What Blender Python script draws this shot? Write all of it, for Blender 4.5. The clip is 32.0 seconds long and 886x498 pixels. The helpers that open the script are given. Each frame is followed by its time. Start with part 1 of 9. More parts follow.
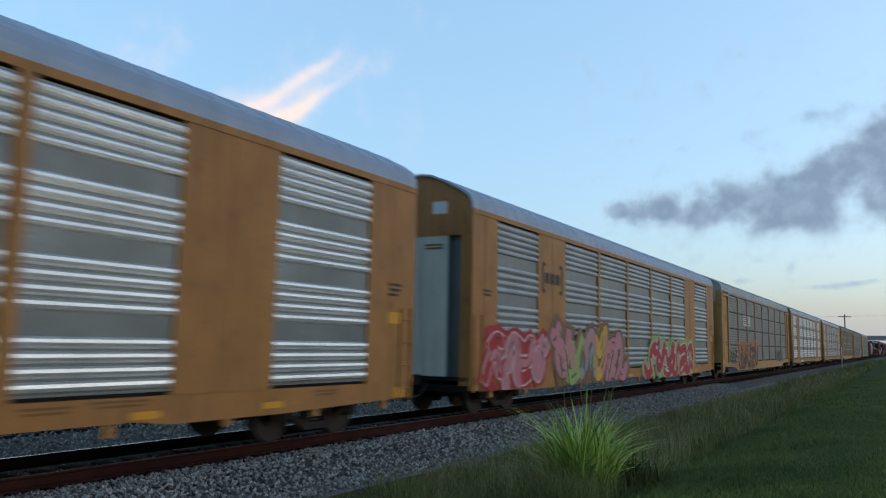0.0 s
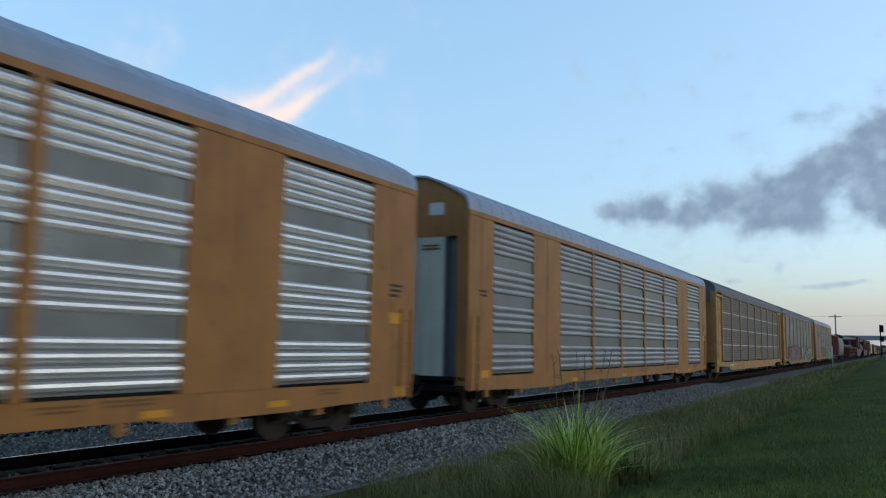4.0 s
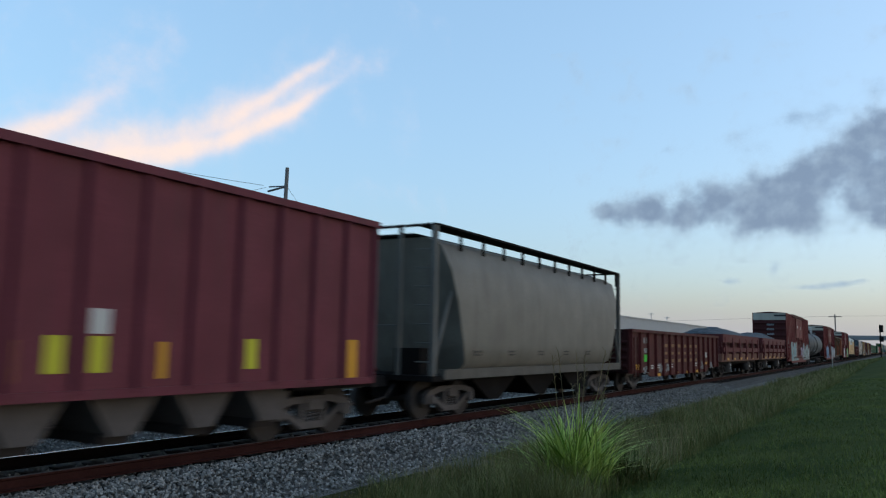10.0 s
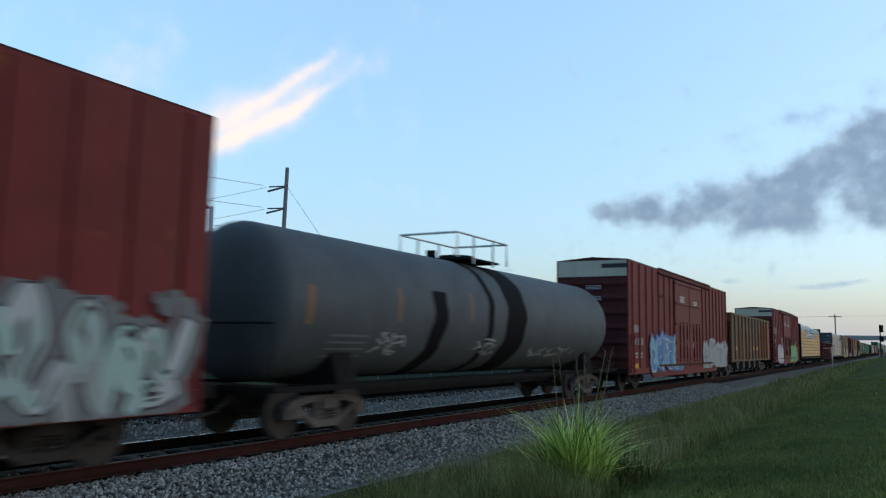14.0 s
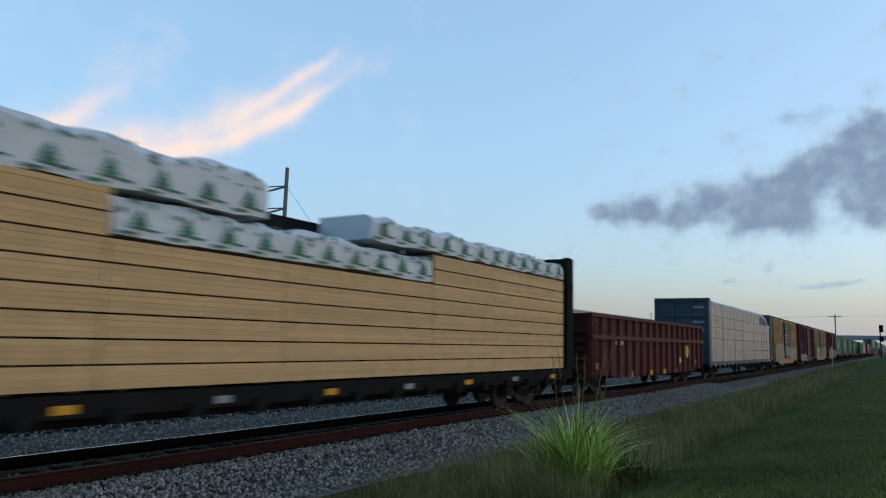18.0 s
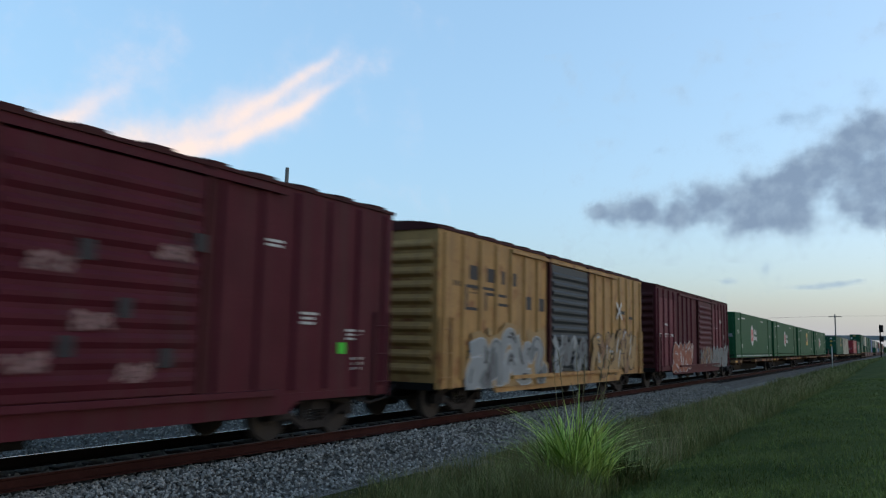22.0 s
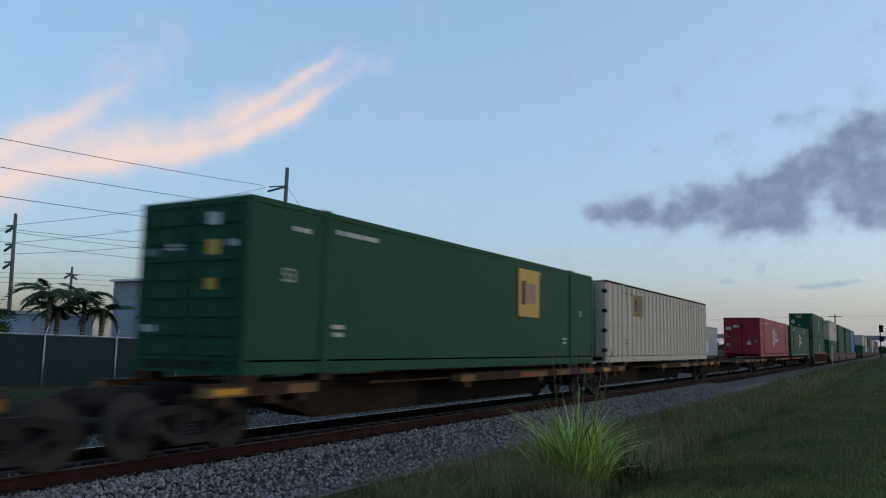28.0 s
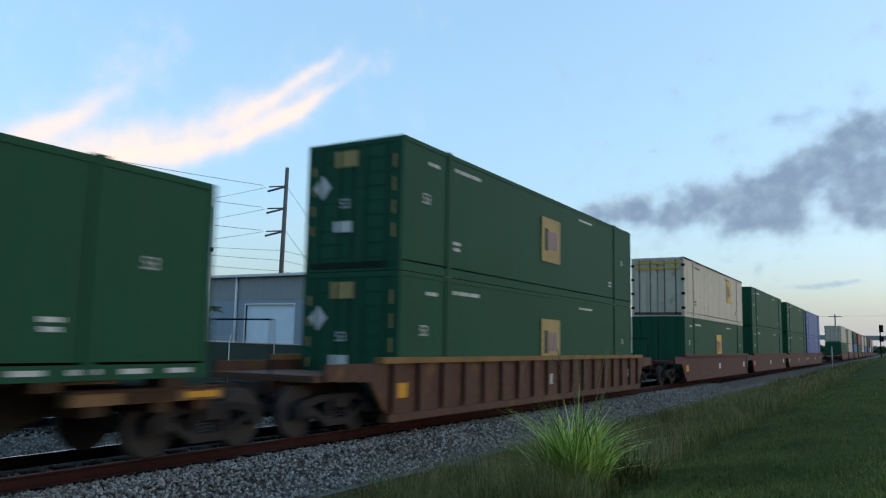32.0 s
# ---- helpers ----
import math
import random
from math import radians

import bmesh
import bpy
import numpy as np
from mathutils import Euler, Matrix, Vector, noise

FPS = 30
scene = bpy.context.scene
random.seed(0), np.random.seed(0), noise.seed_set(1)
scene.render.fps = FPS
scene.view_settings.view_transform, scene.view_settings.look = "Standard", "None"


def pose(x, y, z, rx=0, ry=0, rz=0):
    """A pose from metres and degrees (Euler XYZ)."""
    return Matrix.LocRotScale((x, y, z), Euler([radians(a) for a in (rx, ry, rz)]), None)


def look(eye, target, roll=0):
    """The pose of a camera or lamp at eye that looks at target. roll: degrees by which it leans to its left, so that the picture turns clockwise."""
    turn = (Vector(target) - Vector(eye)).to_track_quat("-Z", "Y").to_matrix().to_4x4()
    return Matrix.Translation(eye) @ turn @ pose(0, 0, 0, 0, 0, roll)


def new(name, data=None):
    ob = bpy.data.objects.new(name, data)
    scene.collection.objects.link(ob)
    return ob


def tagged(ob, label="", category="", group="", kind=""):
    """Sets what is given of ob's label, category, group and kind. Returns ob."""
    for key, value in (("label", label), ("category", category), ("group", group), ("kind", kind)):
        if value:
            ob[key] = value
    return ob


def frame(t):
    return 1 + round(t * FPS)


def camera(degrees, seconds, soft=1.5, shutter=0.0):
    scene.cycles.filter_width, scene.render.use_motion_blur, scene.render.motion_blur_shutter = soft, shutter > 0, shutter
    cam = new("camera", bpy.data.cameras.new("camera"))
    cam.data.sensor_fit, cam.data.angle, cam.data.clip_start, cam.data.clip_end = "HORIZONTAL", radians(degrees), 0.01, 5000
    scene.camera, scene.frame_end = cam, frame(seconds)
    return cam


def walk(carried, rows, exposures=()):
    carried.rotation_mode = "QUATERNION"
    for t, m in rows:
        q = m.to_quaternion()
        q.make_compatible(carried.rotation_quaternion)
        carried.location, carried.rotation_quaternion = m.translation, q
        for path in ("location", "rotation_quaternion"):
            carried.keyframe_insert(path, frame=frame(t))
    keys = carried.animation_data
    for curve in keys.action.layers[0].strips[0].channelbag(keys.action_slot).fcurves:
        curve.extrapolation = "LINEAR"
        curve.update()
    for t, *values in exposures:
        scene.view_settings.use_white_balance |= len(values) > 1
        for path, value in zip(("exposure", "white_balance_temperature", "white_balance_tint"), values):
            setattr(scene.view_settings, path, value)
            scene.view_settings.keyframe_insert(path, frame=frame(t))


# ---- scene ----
# ---- camera and its walk ----
EYE = Vector((10.206, 0.0, 1.735))


def aim(yaw, pitch, roll):
    return Matrix.Translation(EYE) @ pose(0, 0, 0, 90 + pitch, 0, yaw) @ pose(0, 0, 0, 0, 0, roll)


cam = camera(59.71, 32.0, soft=1.2, shutter=0.3)
PAN = [(0, 0.56), (0.5, 0.47), (1, 0.38), (1.5, 0.31), (2, 0.24), (2.5, 0.17), (3, 0.11), (3.5, 0.05), (4, 0.015), (4.5, 0), (18, 0), (32, 0)]
EXPOSURES = [(0, 0.28), (1, 0.36), (2, 0.43), (3, 0.35), (4, 0.25), (6, 0.45), (7, 0.53), (8, 0.48), (9, 0.4), (10, 0.19), (11, 0.0), (12, -0.2), (13, 0.05), (14, 0.38), (16, 0.42), (17, 0.4), (18, 0.15), (19, -0.17), (20, -0.05), (21, 0.1), (22, 0.22), (24, 0.26), (25, 0.22), (27.5, 0.03), (28, -0.06), (29, 0.06), (30, -0.2), (31, 0.16), (32, 0.34)]
walk(cam, [(t, aim(30.546 + d, 6.914, 1.153)) for t, d in PAN], [(t, e, 6500, 8 - 16 * max(0.0, e)) for t, e in EXPOSURES])

# ---- sky and sun ----
world = bpy.data.worlds.new("dusk_sky")
scene.world = world
world.use_nodes = True
wn, wl = world.node_tree.nodes, world.node_tree.links
sky = wn.new("ShaderNodeTexSky")
sky.sky_type = "NISHITA"
sky.sun_disc = False
sky.sun_elevation = radians(3.75)
sky.sun_rotation = radians(58.9)
sky.altitude = 0
sky.air_density = 1.02
sky.dust_density = 3.0
sky.ozone_density = 3.78
soften = wn.new("ShaderNodeGamma")           # thin high haze evens the sky out
soften.inputs["Gamma"].default_value = 0.46
tint = wn.new("ShaderNodeMix")
tint.data_type, tint.blend_type = "RGBA", "MULTIPLY"
tint.inputs["Factor"].default_value = 1.0
tint.inputs["B"].default_value = (0.721, 0.727, 0.79, 1)
wl.new(sky.outputs["Color"], soften.inputs["Color"])
wl.new(soften.outputs["Color"], tint.inputs["A"])
wl.new(tint.outputs["Result"], wn["Background"].inputs["Color"])
wn["Background"].inputs["Strength"].default_value = 1.0

sun = new("sun", bpy.data.lights.new("sun", "SUN"))
sun.data.energy = 0.25
sun.data.angle = radians(15)
sun.data.color = (1.0, 0.82, 0.62)
sun.matrix_world = look((85.4, 51.5, 7.5), (0, 0, 0))

# ---- materials ----
MATS = {}


def material(name, col, rough=0.6, metal=0.0, var=0.25, scale=1.3, streak=0.0, rust=0.0, bump=0.15, grime=(0.05, 0.042, 0.035), rustcol=(0.16, 0.06, 0.025), fine=22.0, emit=None, per_object=0.0, spec=0.2):
    """Weathered paint, metal or earth: a base colour varied at two scales, with run-down streaks and patches of rust."""
    if name in MATS:
        return MATS[name]
    m = bpy.data.materials.new(name)
    m.use_nodes = True
    n, l = m.node_tree.nodes, m.node_tree.links
    p = n["Principled BSDF"]
    p.inputs["Roughness"].default_value = rough
    p.inputs["Metallic"].default_value = metal
    p.inputs["Specular IOR Level"].default_value = spec
    tc = n.new("ShaderNodeTexCoord")

    def noise_tex(sc, detail=4.0, stretch=None):
        t = n.new("ShaderNodeTexNoise")
        t.inputs["Scale"].default_value = sc
        t.inputs["Detail"].default_value = detail
        if stretch:
            mp = n.new("ShaderNodeMapping")
            mp.inputs["Scale"].default_value = stretch
            l.new(tc.outputs["Object"], mp.inputs["Vector"])
            l.new(mp.outputs["Vector"], t.inputs["Vector"])
        else:
            l.new(tc.outputs["Object"], t.inputs["Vector"])
        return t.outputs["Fac"]

    def ramp(src, a, b):
        r = n.new("ShaderNodeMapRange")
        r.inputs["From Min"].default_value, r.inputs["From Max"].default_value = a, b
        l.new(src, r.inputs["Value"])
        return r.outputs["Result"]

    def mix(fac, a, b):
        x = n.new("ShaderNodeMix")
        x.data_type = "RGBA"
        for sock, v in ((x.inputs["Factor"], fac), (x.inputs["A"], a), (x.inputs["B"], b)):
            if isinstance(v, bpy.types.NodeSocket):
                l.new(v, sock)
            elif isinstance(v, float):
                sock.default_value = v
            else:
                sock.default_value = (*v, 1)
        return x.outputs["Result"]

    dark = tuple(c * (1 - var) for c in col)
    light = tuple(min(1, c * (1 + var)) for c in col)
    c = mix(ramp(noise_tex(scale), 0.3, 0.7), dark, light)
    f1 = noise_tex(fine, 6.0)
    c = mix(ramp(f1, 0.35, 0.75), c, tuple(x * (1 - 0.5 * var) for x in col))
    if per_object:
        oi = n.new("ShaderNodeObjectInfo")
        hsv = n.new("ShaderNodeHueSaturation")
        l.new(ramp(oi.outputs["Random"], 0, 1), hsv.inputs["Value"])
        hsv.inputs["Value"].default_value = 1
        mr = n.new("ShaderNodeMapRange")
        mr.inputs["To Min"].default_value, mr.inputs["To Max"].default_value = 1 - per_object, 1 + per_object
        l.new(oi.outputs["Random"], mr.inputs["Value"])
        l.new(mr.outputs["Result"], hsv.inputs["Value"])
        l.new(c, hsv.inputs["Color"])
        c = hsv.outputs["Color"]
    if streak:
        s1 = ramp(noise_tex(1.0, 5.0, (5.0, 5.0, 0.22)), 0.46, 0.8)
        mm = n.new("ShaderNodeMath")
        mm.operation = "MULTIPLY"
        mm.inputs[1].default_value = streak
        l.new(s1, mm.inputs[0])
        c = mix(mm.outputs[0], c, grime)
    if rust:
        r1 = ramp(noise_tex(2.1, 7.0), 0.62 - 0.2 * rust, 0.74 - 0.15 * rust)
        mm = n.new("ShaderNodeMath")
        mm.operation = "MULTIPLY"
        mm.inputs[1].default_value = min(1.0, 0.5 + rust)
        l.new(r1, mm.inputs[0])
        c = mix(mm.outputs[0], c, rustcol)
    l.new(c, p.inputs["Base Color"])
    rr = n.new("ShaderNodeMapRange")
    rr.inputs["To Min"].default_value, rr.inputs["To Max"].default_value = max(0.05, rough - 0.12), min(1, rough + 0.12)
    l.new(f1, rr.inputs["Value"])
    l.new(rr.outputs["Result"], p.inputs["Roughness"])
    if bump:
        b = n.new("ShaderNodeBump")
        b.inputs["Strength"].default_value = bump
        b.inputs["Distance"].default_value = 0.02
        l.new(f1, b.inputs["Height"])
        l.new(b.outputs["Normal"], p.inputs["Normal"])
    if emit:
        p.inputs["Emission Color"].default_value = (*col, 1)
        p.inputs["Emission Strength"].default_value = emit
    MATS[name] = m
    return m


yellow = material("autorack_yellow_paint", (0.265, 0.122, 0.036), 0.55, var=0.18, streak=0.35, rust=0.1)
silver = material("galvanized_screen", (0.115, 0.135, 0.147), 0.42, metal=0.3, var=0.2, scale=0.7, streak=0.25)
dull = material("dull_weathered_screen", (0.155, 0.16, 0.16), 0.55, metal=0.2, var=0.25, scale=0.8, streak=0.35)
brownscreen = material("brown_grey_screen", (0.105, 0.095, 0.085), 0.6, metal=0.1, var=0.2, scale=0.8, streak=0.3)
roof_blue = material("galvanized_roof", (0.22, 0.265, 0.34), 0.5, metal=0.2, var=0.12, streak=0.15)
roof_grey = material("grey_roof_sheet", (0.27, 0.28, 0.27), 0.6, var=0.12, streak=0.2)
roof_dark = material("dark_roof_sheet", (0.1, 0.1, 0.115), 0.6, var=0.15, streak=0.2)
door_grey = material("grey_green_end_door", (0.52, 0.54, 0.48), 0.55, var=0.15, streak=0.3)
pale_header = material("pale_grey_header_paint", (0.45, 0.46, 0.46), 0.6, var=0.1, streak=0.3)
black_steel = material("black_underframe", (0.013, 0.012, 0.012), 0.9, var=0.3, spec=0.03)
truck_steel = material("dusty_truck_casting", (0.03, 0.026, 0.025), 0.9, var=0.35, spec=0.05)
dusty_truck = material("dusty_grey_truck", (0.085, 0.075, 0.071), 0.9, var=0.3, spec=0.05)
wheel_steel = material("wheel_steel", (0.042, 0.037, 0.035), 0.8, metal=0.1, var=0.2, spec=0.08)
white_mark = material("white_marking", (0.46, 0.46, 0.45), 0.6, var=0.12, streak=0.2)
yellow_mark = material("yellow_reflector", (0.5, 0.24, 0.015), 0.5, var=0.1, streak=0.15)
black_mark = material("black_marking", (0.02, 0.02, 0.025), 0.6, var=0.1)
lime_card = material("lime_yellow_card", (0.42, 0.4, 0.03), 0.6, var=0.08)
red_mark = material("red_marking", (0.45, 0.03, 0.03), 0.6, var=0.1)
green_tag = material("green_card", (0.06, 0.5, 0.04), 0.6, var=0.05)
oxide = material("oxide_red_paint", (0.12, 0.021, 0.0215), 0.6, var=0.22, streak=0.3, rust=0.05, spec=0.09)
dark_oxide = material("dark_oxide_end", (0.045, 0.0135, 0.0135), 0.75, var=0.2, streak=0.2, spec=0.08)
maroon = material("maroon_paint", (0.062, 0.0105, 0.0175), 0.6, var=0.2, streak=0.35, spec=0.08)
purple_red = material("faded_purple_red_paint", (0.125, 0.032, 0.044), 0.6, var=0.2, streak=0.35, spec=0.09)
gondola_red = material("rusty_gondola_red", (0.072, 0.017, 0.0165), 0.65, var=0.3, streak=0.5, rust=0.14, rustcol=(0.1, 0.05, 0.03), spec=0.08)
dump_red = material("dusty_dump_car_red", (0.1, 0.029, 0.03), 0.7, var=0.18, streak=0.3, spec=0.08)
covered_grey = material("dusty_hopper_grey", (0.16, 0.15, 0.128), 0.6, var=0.18, streak=0.3)
tank_grey = material("tank_dark_grey", (0.06, 0.069, 0.077), 0.62, var=0.2, streak=0.25, spec=0.12)
tar = material("black_tar_spill", (0.007, 0.007, 0.008), 0.8, var=0.2, spec=0.05)
coal_brown = material("brown_coal_hopper", (0.085, 0.05, 0.026), 0.65, var=0.25, streak=0.4, rust=0.15)
orange_rib = material("orange_rust_rib", (0.25, 0.05, 0.016), 0.7, var=0.25, streak=0.3)
railbox_yellow = material("faded_yellow_boxcar", (0.31, 0.175, 0.062), 0.6, var=0.22, streak=0.45, rust=0.42, rustcol=(0.17, 0.065, 0.025))
door_dark = material("dark_blue_grey_door", (0.018, 0.024, 0.03), 0.55, var=0.2, streak=0.2)
lumber = material("fresh_sawn_lumber", (0.46, 0.3, 0.145), 0.8, var=0.14, scale=3.0, per_object=0.1)
wrap_white = material("white_lumber_wrap", (0.47, 0.5, 0.52), 0.5, var=0.12, scale=2.0, bump=0.5)
wrap_green = material("green_print_on_wrap", (0.03, 0.14, 0.085), 0.5, var=0.15)
wrap_tan = material("plastic_wrapped_lumber", (0.305, 0.195, 0.118), 0.5, var=0.2, scale=1.2, streak=0.12, rust=0.3, rustcol=(0.3, 0.29, 0.28), bump=0.6, spec=0.4)
film = wrap_tan.node_tree.nodes["Principled BSDF"].inputs
film["Coat Weight"].default_value, film["Coat Roughness"].default_value, film["Coat IOR"].default_value = 0.4, 0.35, 1.5
wrap_blue = material("blue_grey_film", (0.15, 0.175, 0.22), 0.45, var=0.15, bump=0.5)
bulk_blue = material("dark_blue_bulkhead", (0.03, 0.05, 0.07), 0.55, var=0.2, streak=0.2)
flat_rust = material("ochre_rust_spine", (0.165, 0.088, 0.036), 0.75, var=0.35, scale=0.8, streak=0.5, rust=0.3, rustcol=(0.08, 0.03, 0.018))
web_ochre = material("dark_ochre_web", (0.022, 0.016, 0.011), 0.85, var=0.35, streak=0.5, rust=0.1, rustcol=(0.05, 0.026, 0.012), spec=0.05)
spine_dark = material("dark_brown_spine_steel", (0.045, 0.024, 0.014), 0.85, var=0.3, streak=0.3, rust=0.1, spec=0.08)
flat_blue = material("dark_blue_flatcar", (0.03, 0.04, 0.06), 0.65, var=0.2, streak=0.3)
cont_green = material("container_green", (0.013, 0.07, 0.028), 0.6, var=0.12, scale=0.6, streak=0.1, spec=0.1)
cont_green2 = material("container_deep_green", (0.011, 0.062, 0.033), 0.6, var=0.12, scale=0.6, streak=0.15, spec=0.1)
cont_red = material("container_red", (0.23, 0.0145, 0.022), 0.5, var=0.12, scale=0.6, streak=0.2)
cont_white = material("container_white", (0.45, 0.4, 0.32), 0.55, var=0.14, scale=0.6, streak=0.55, rust=0.04, grime=(0.22, 0.17, 0.1))
cont_blue = material("container_blue", (0.03, 0.08, 0.25), 0.5, var=0.12, scale=0.6)
logo_yellow = material("logo_yellow", (0.47, 0.29, 0.055), 0.5, var=0.08)
logo_purple = material("logo_purple", (0.12, 0.07, 0.2), 0.5, var=0.08)
well_brown = material("rusty_well_brown", (0.075, 0.033, 0.022), 0.7, var=0.3, streak=0.6, rust=0.3, rustcol=(0.13, 0.07, 0.025))
well_maroon = material("maroon_well_car", (0.06, 0.015, 0.016), 0.65, var=0.2, streak=0.3)
load_grey = material("grey_stone_load", (0.065, 0.075, 0.085), 0.9, var=0.4, scale=3.0, fine=9.0, bump=1.0)


# ---- mesh helpers ----
def box(bm, x0, x1, y0, y1, z0, z1):
    v = [bm.verts.new((x, y, z)) for x in (x0, x1) for y in (y0, y1) for z in (z0, z1)]
    for f in ((0, 1, 3, 2), (4, 6, 7, 5), (0, 4, 5, 1), (2, 3, 7, 6), (0, 2, 6, 4), (1, 5, 7, 3)):
        bm.faces.new([v[i] for i in f])


def prism(bm, pts, a0, a1, axis="y"):
    """Extrude a closed outline from a0 to a1. Outline in (x, z) for axis y, (y, z) for axis x, (x, y) for axis z."""
    def at(p, a):
        return (p[0], a, p[1]) if axis == "y" else (a, p[0], p[1]) if axis == "x" else (p[0], p[1], a)
    lo = [bm.verts.new(at(p, a0)) for p in pts]
    hi = [bm.verts.new(at(p, a1)) for p in pts]
    k = len(pts)
    for i in range(k):
        bm.faces.new((lo[i], lo[(i + 1) % k], hi[(i + 1) % k], hi[i]))
    bm.faces.new(lo[::-1])
    bm.faces.new(hi)


def tube(bm, a, b, r, n=8, r2=None):
    a, b = Vector(a), Vector(b)
    q = (b - a).to_track_quat("Z", "Y")
    rings = []
    for p, rad in ((a, r), (b, r if r2 is None else r2)):
        rings.append([bm.verts.new(p + q @ Vector((rad * math.cos(2 * math.pi * i / n), rad * math.sin(2 * math.pi * i / n), 0))) for i in range(n)])
    for i in range(n):
        f = bm.faces.new((rings[0][i], rings[0][(i + 1) % n], rings[1][(i + 1) % n], rings[1][i]))
        f.smooth = n > 6
    bm.faces.new(rings[0][::-1])
    bm.faces.new(rings[1])


def pipe(bm, pts, r, n=6):
    """One bent round bar through the points."""
    pts, prev = [Vector(p) for p in pts], None
    side = None
    for i, p in enumerate(pts):
        d = (pts[min(len(pts) - 1, i + 1)] - pts[max(0, i - 1)]).normalized()
        if side is None:
            side = d.orthogonal().normalized()
        side = (side - d * side.dot(d)).normalized()
        up = d.cross(side)
        ring = [bm.verts.new(p + (side * math.cos(2 * math.pi * k / n) + up * math.sin(2 * math.pi * k / n)) * r) for k in range(n)]
        if prev:
            for k in range(n):
                bm.faces.new((prev[k], prev[(k + 1) % n], ring[(k + 1) % n], ring[k]))
        else:
            bm.faces.new(ring[::-1])
        prev = ring
    bm.faces.new(prev)


CACHE = {}


def part(name, bm, mat, parent, label="", key=None):
    """Link a bmesh as one mesh object under a thing or a part. A key lets alike pieces share one mesh."""
    if isinstance(bm, bpy.types.Mesh):
        me = bm
    else:
        bmesh.ops.recalc_face_normals(bm, faces=bm.faces)
        me = bpy.data.meshes.new(name)
        bm.to_mesh(me)
        bm.free()
        me.materials.append(mat)
        if key:
            CACHE[key] = me
    ob = new(name, me)
    if parent:
        ob.parent = parent
    if label:
        ob["label"] = label
    return ob


def made(name, fn, mat, parent, label="", at=None, key=None):
    """A part whose mesh is drawn by fn(bm); with a key the mesh is drawn once and shared."""
    k = (key, mat.name) if key else None
    if k and k in CACHE:
        ob = part(name, CACHE[k], mat, parent, label)
    else:
        bm = bmesh.new()
        fn(bm)
        ob = part(name, bm, mat, parent, label, key=k)
    if at is not None:
        ob.matrix_basis = at
    return ob


JOINED = ("emblem", "emblem_bar", "sign_word")


def boxes(name, mat, parent, rows, label="", at=None, key=None):
    """One block a row, each an object of its own; signs stay in one piece. Gives back the first."""
    if name in JOINED:
        return made(name, lambda bm: [box(bm, *r) for r in rows], mat, parent, label, at, key)
    return [made(name, lambda bm: box(bm, *r), mat, parent, label, at, (key, i) if key else None) for i, r in enumerate(rows)][0]


def thing(name, label, category, group="", kind=""):
    return tagged(new(name), label, category, group, kind)


TEXT = {}


def lettering(text, size, mat, parent, at, label=""):
    """Readable characters in the built-in font, as a thin mesh."""
    if (text, size, mat.name) not in TEXT:
        cu = bpy.data.curves.new("lettering", "FONT")
        cu.body, cu.size, cu.extrude, cu.align_x = text, size, 0.004, "CENTER"
        tmp = bpy.data.objects.new("lettering", cu)
        scene.collection.objects.link(tmp)
        me = bpy.data.meshes.new_from_object(tmp.evaluated_get(bpy.context.evaluated_depsgraph_get()))
        bpy.data.objects.remove(tmp)
        me.materials.clear()
        me.materials.append(mat)
        TEXT[(text, size, mat.name)] = me
    ob = new("lettering", TEXT[(text, size, mat.name)])
    ob.parent = parent
    ob.matrix_basis = at
    if label:
        ob["label"] = label
    return ob


SIDE = Matrix(((0, 0, 1, 0), (1, 0, 0, 0), (0, 1, 0, 0), (0, 0, 0, 1)))   # text on a side wall that faces +x
FRONT = Matrix(((1, 0, 0, 0), (0, 0, -1, 0), (0, 1, 0, 0), (0, 0, 0, 1)))  # text on an end that faces -y

# ---- how the train runs: speed grows slowly ----
SPEED = [(0, 21.2), (4, 21.43), (8, 21.66), (12, 21.94), (16, 22.09), (20, 22.19), (24, 22.29), (28, 22.35), (32, 22.43)]


def run(t):
    """Metres that the train has gone at t seconds."""
    d = 0.0
    for (t0, v0), (t1, v1) in zip(SPEED, SPEED[1:]):
        if t <= t0:
            break
        e = min(t, t1) - t0
        d += v0 * e + (v1 - v0) / (t1 - t0) * e * e / 2
    return d


RUNNING = []   # (thing, place along the track at the start, height)


def on_track(ob, s, z=0.0):
    RUNNING.append((ob, s, z))
    ob.matrix_basis = pose(0, s, z)
    return ob


# ---- ground ----
def lerp(x, pts):
    if x <= pts[0][0]:
        return pts[0][1]
    for (a, u), (b, v) in zip(pts, pts[1:]):
        if x <= b:
            return u + (v - u) * (x - a) / (b - a)
    return pts[-1][1]


def fence_z(y):
    return lerp(y, [(0, 0.05), (15, -0.06), (36, -0.44), (60, -0.68), (120, -0.7)])


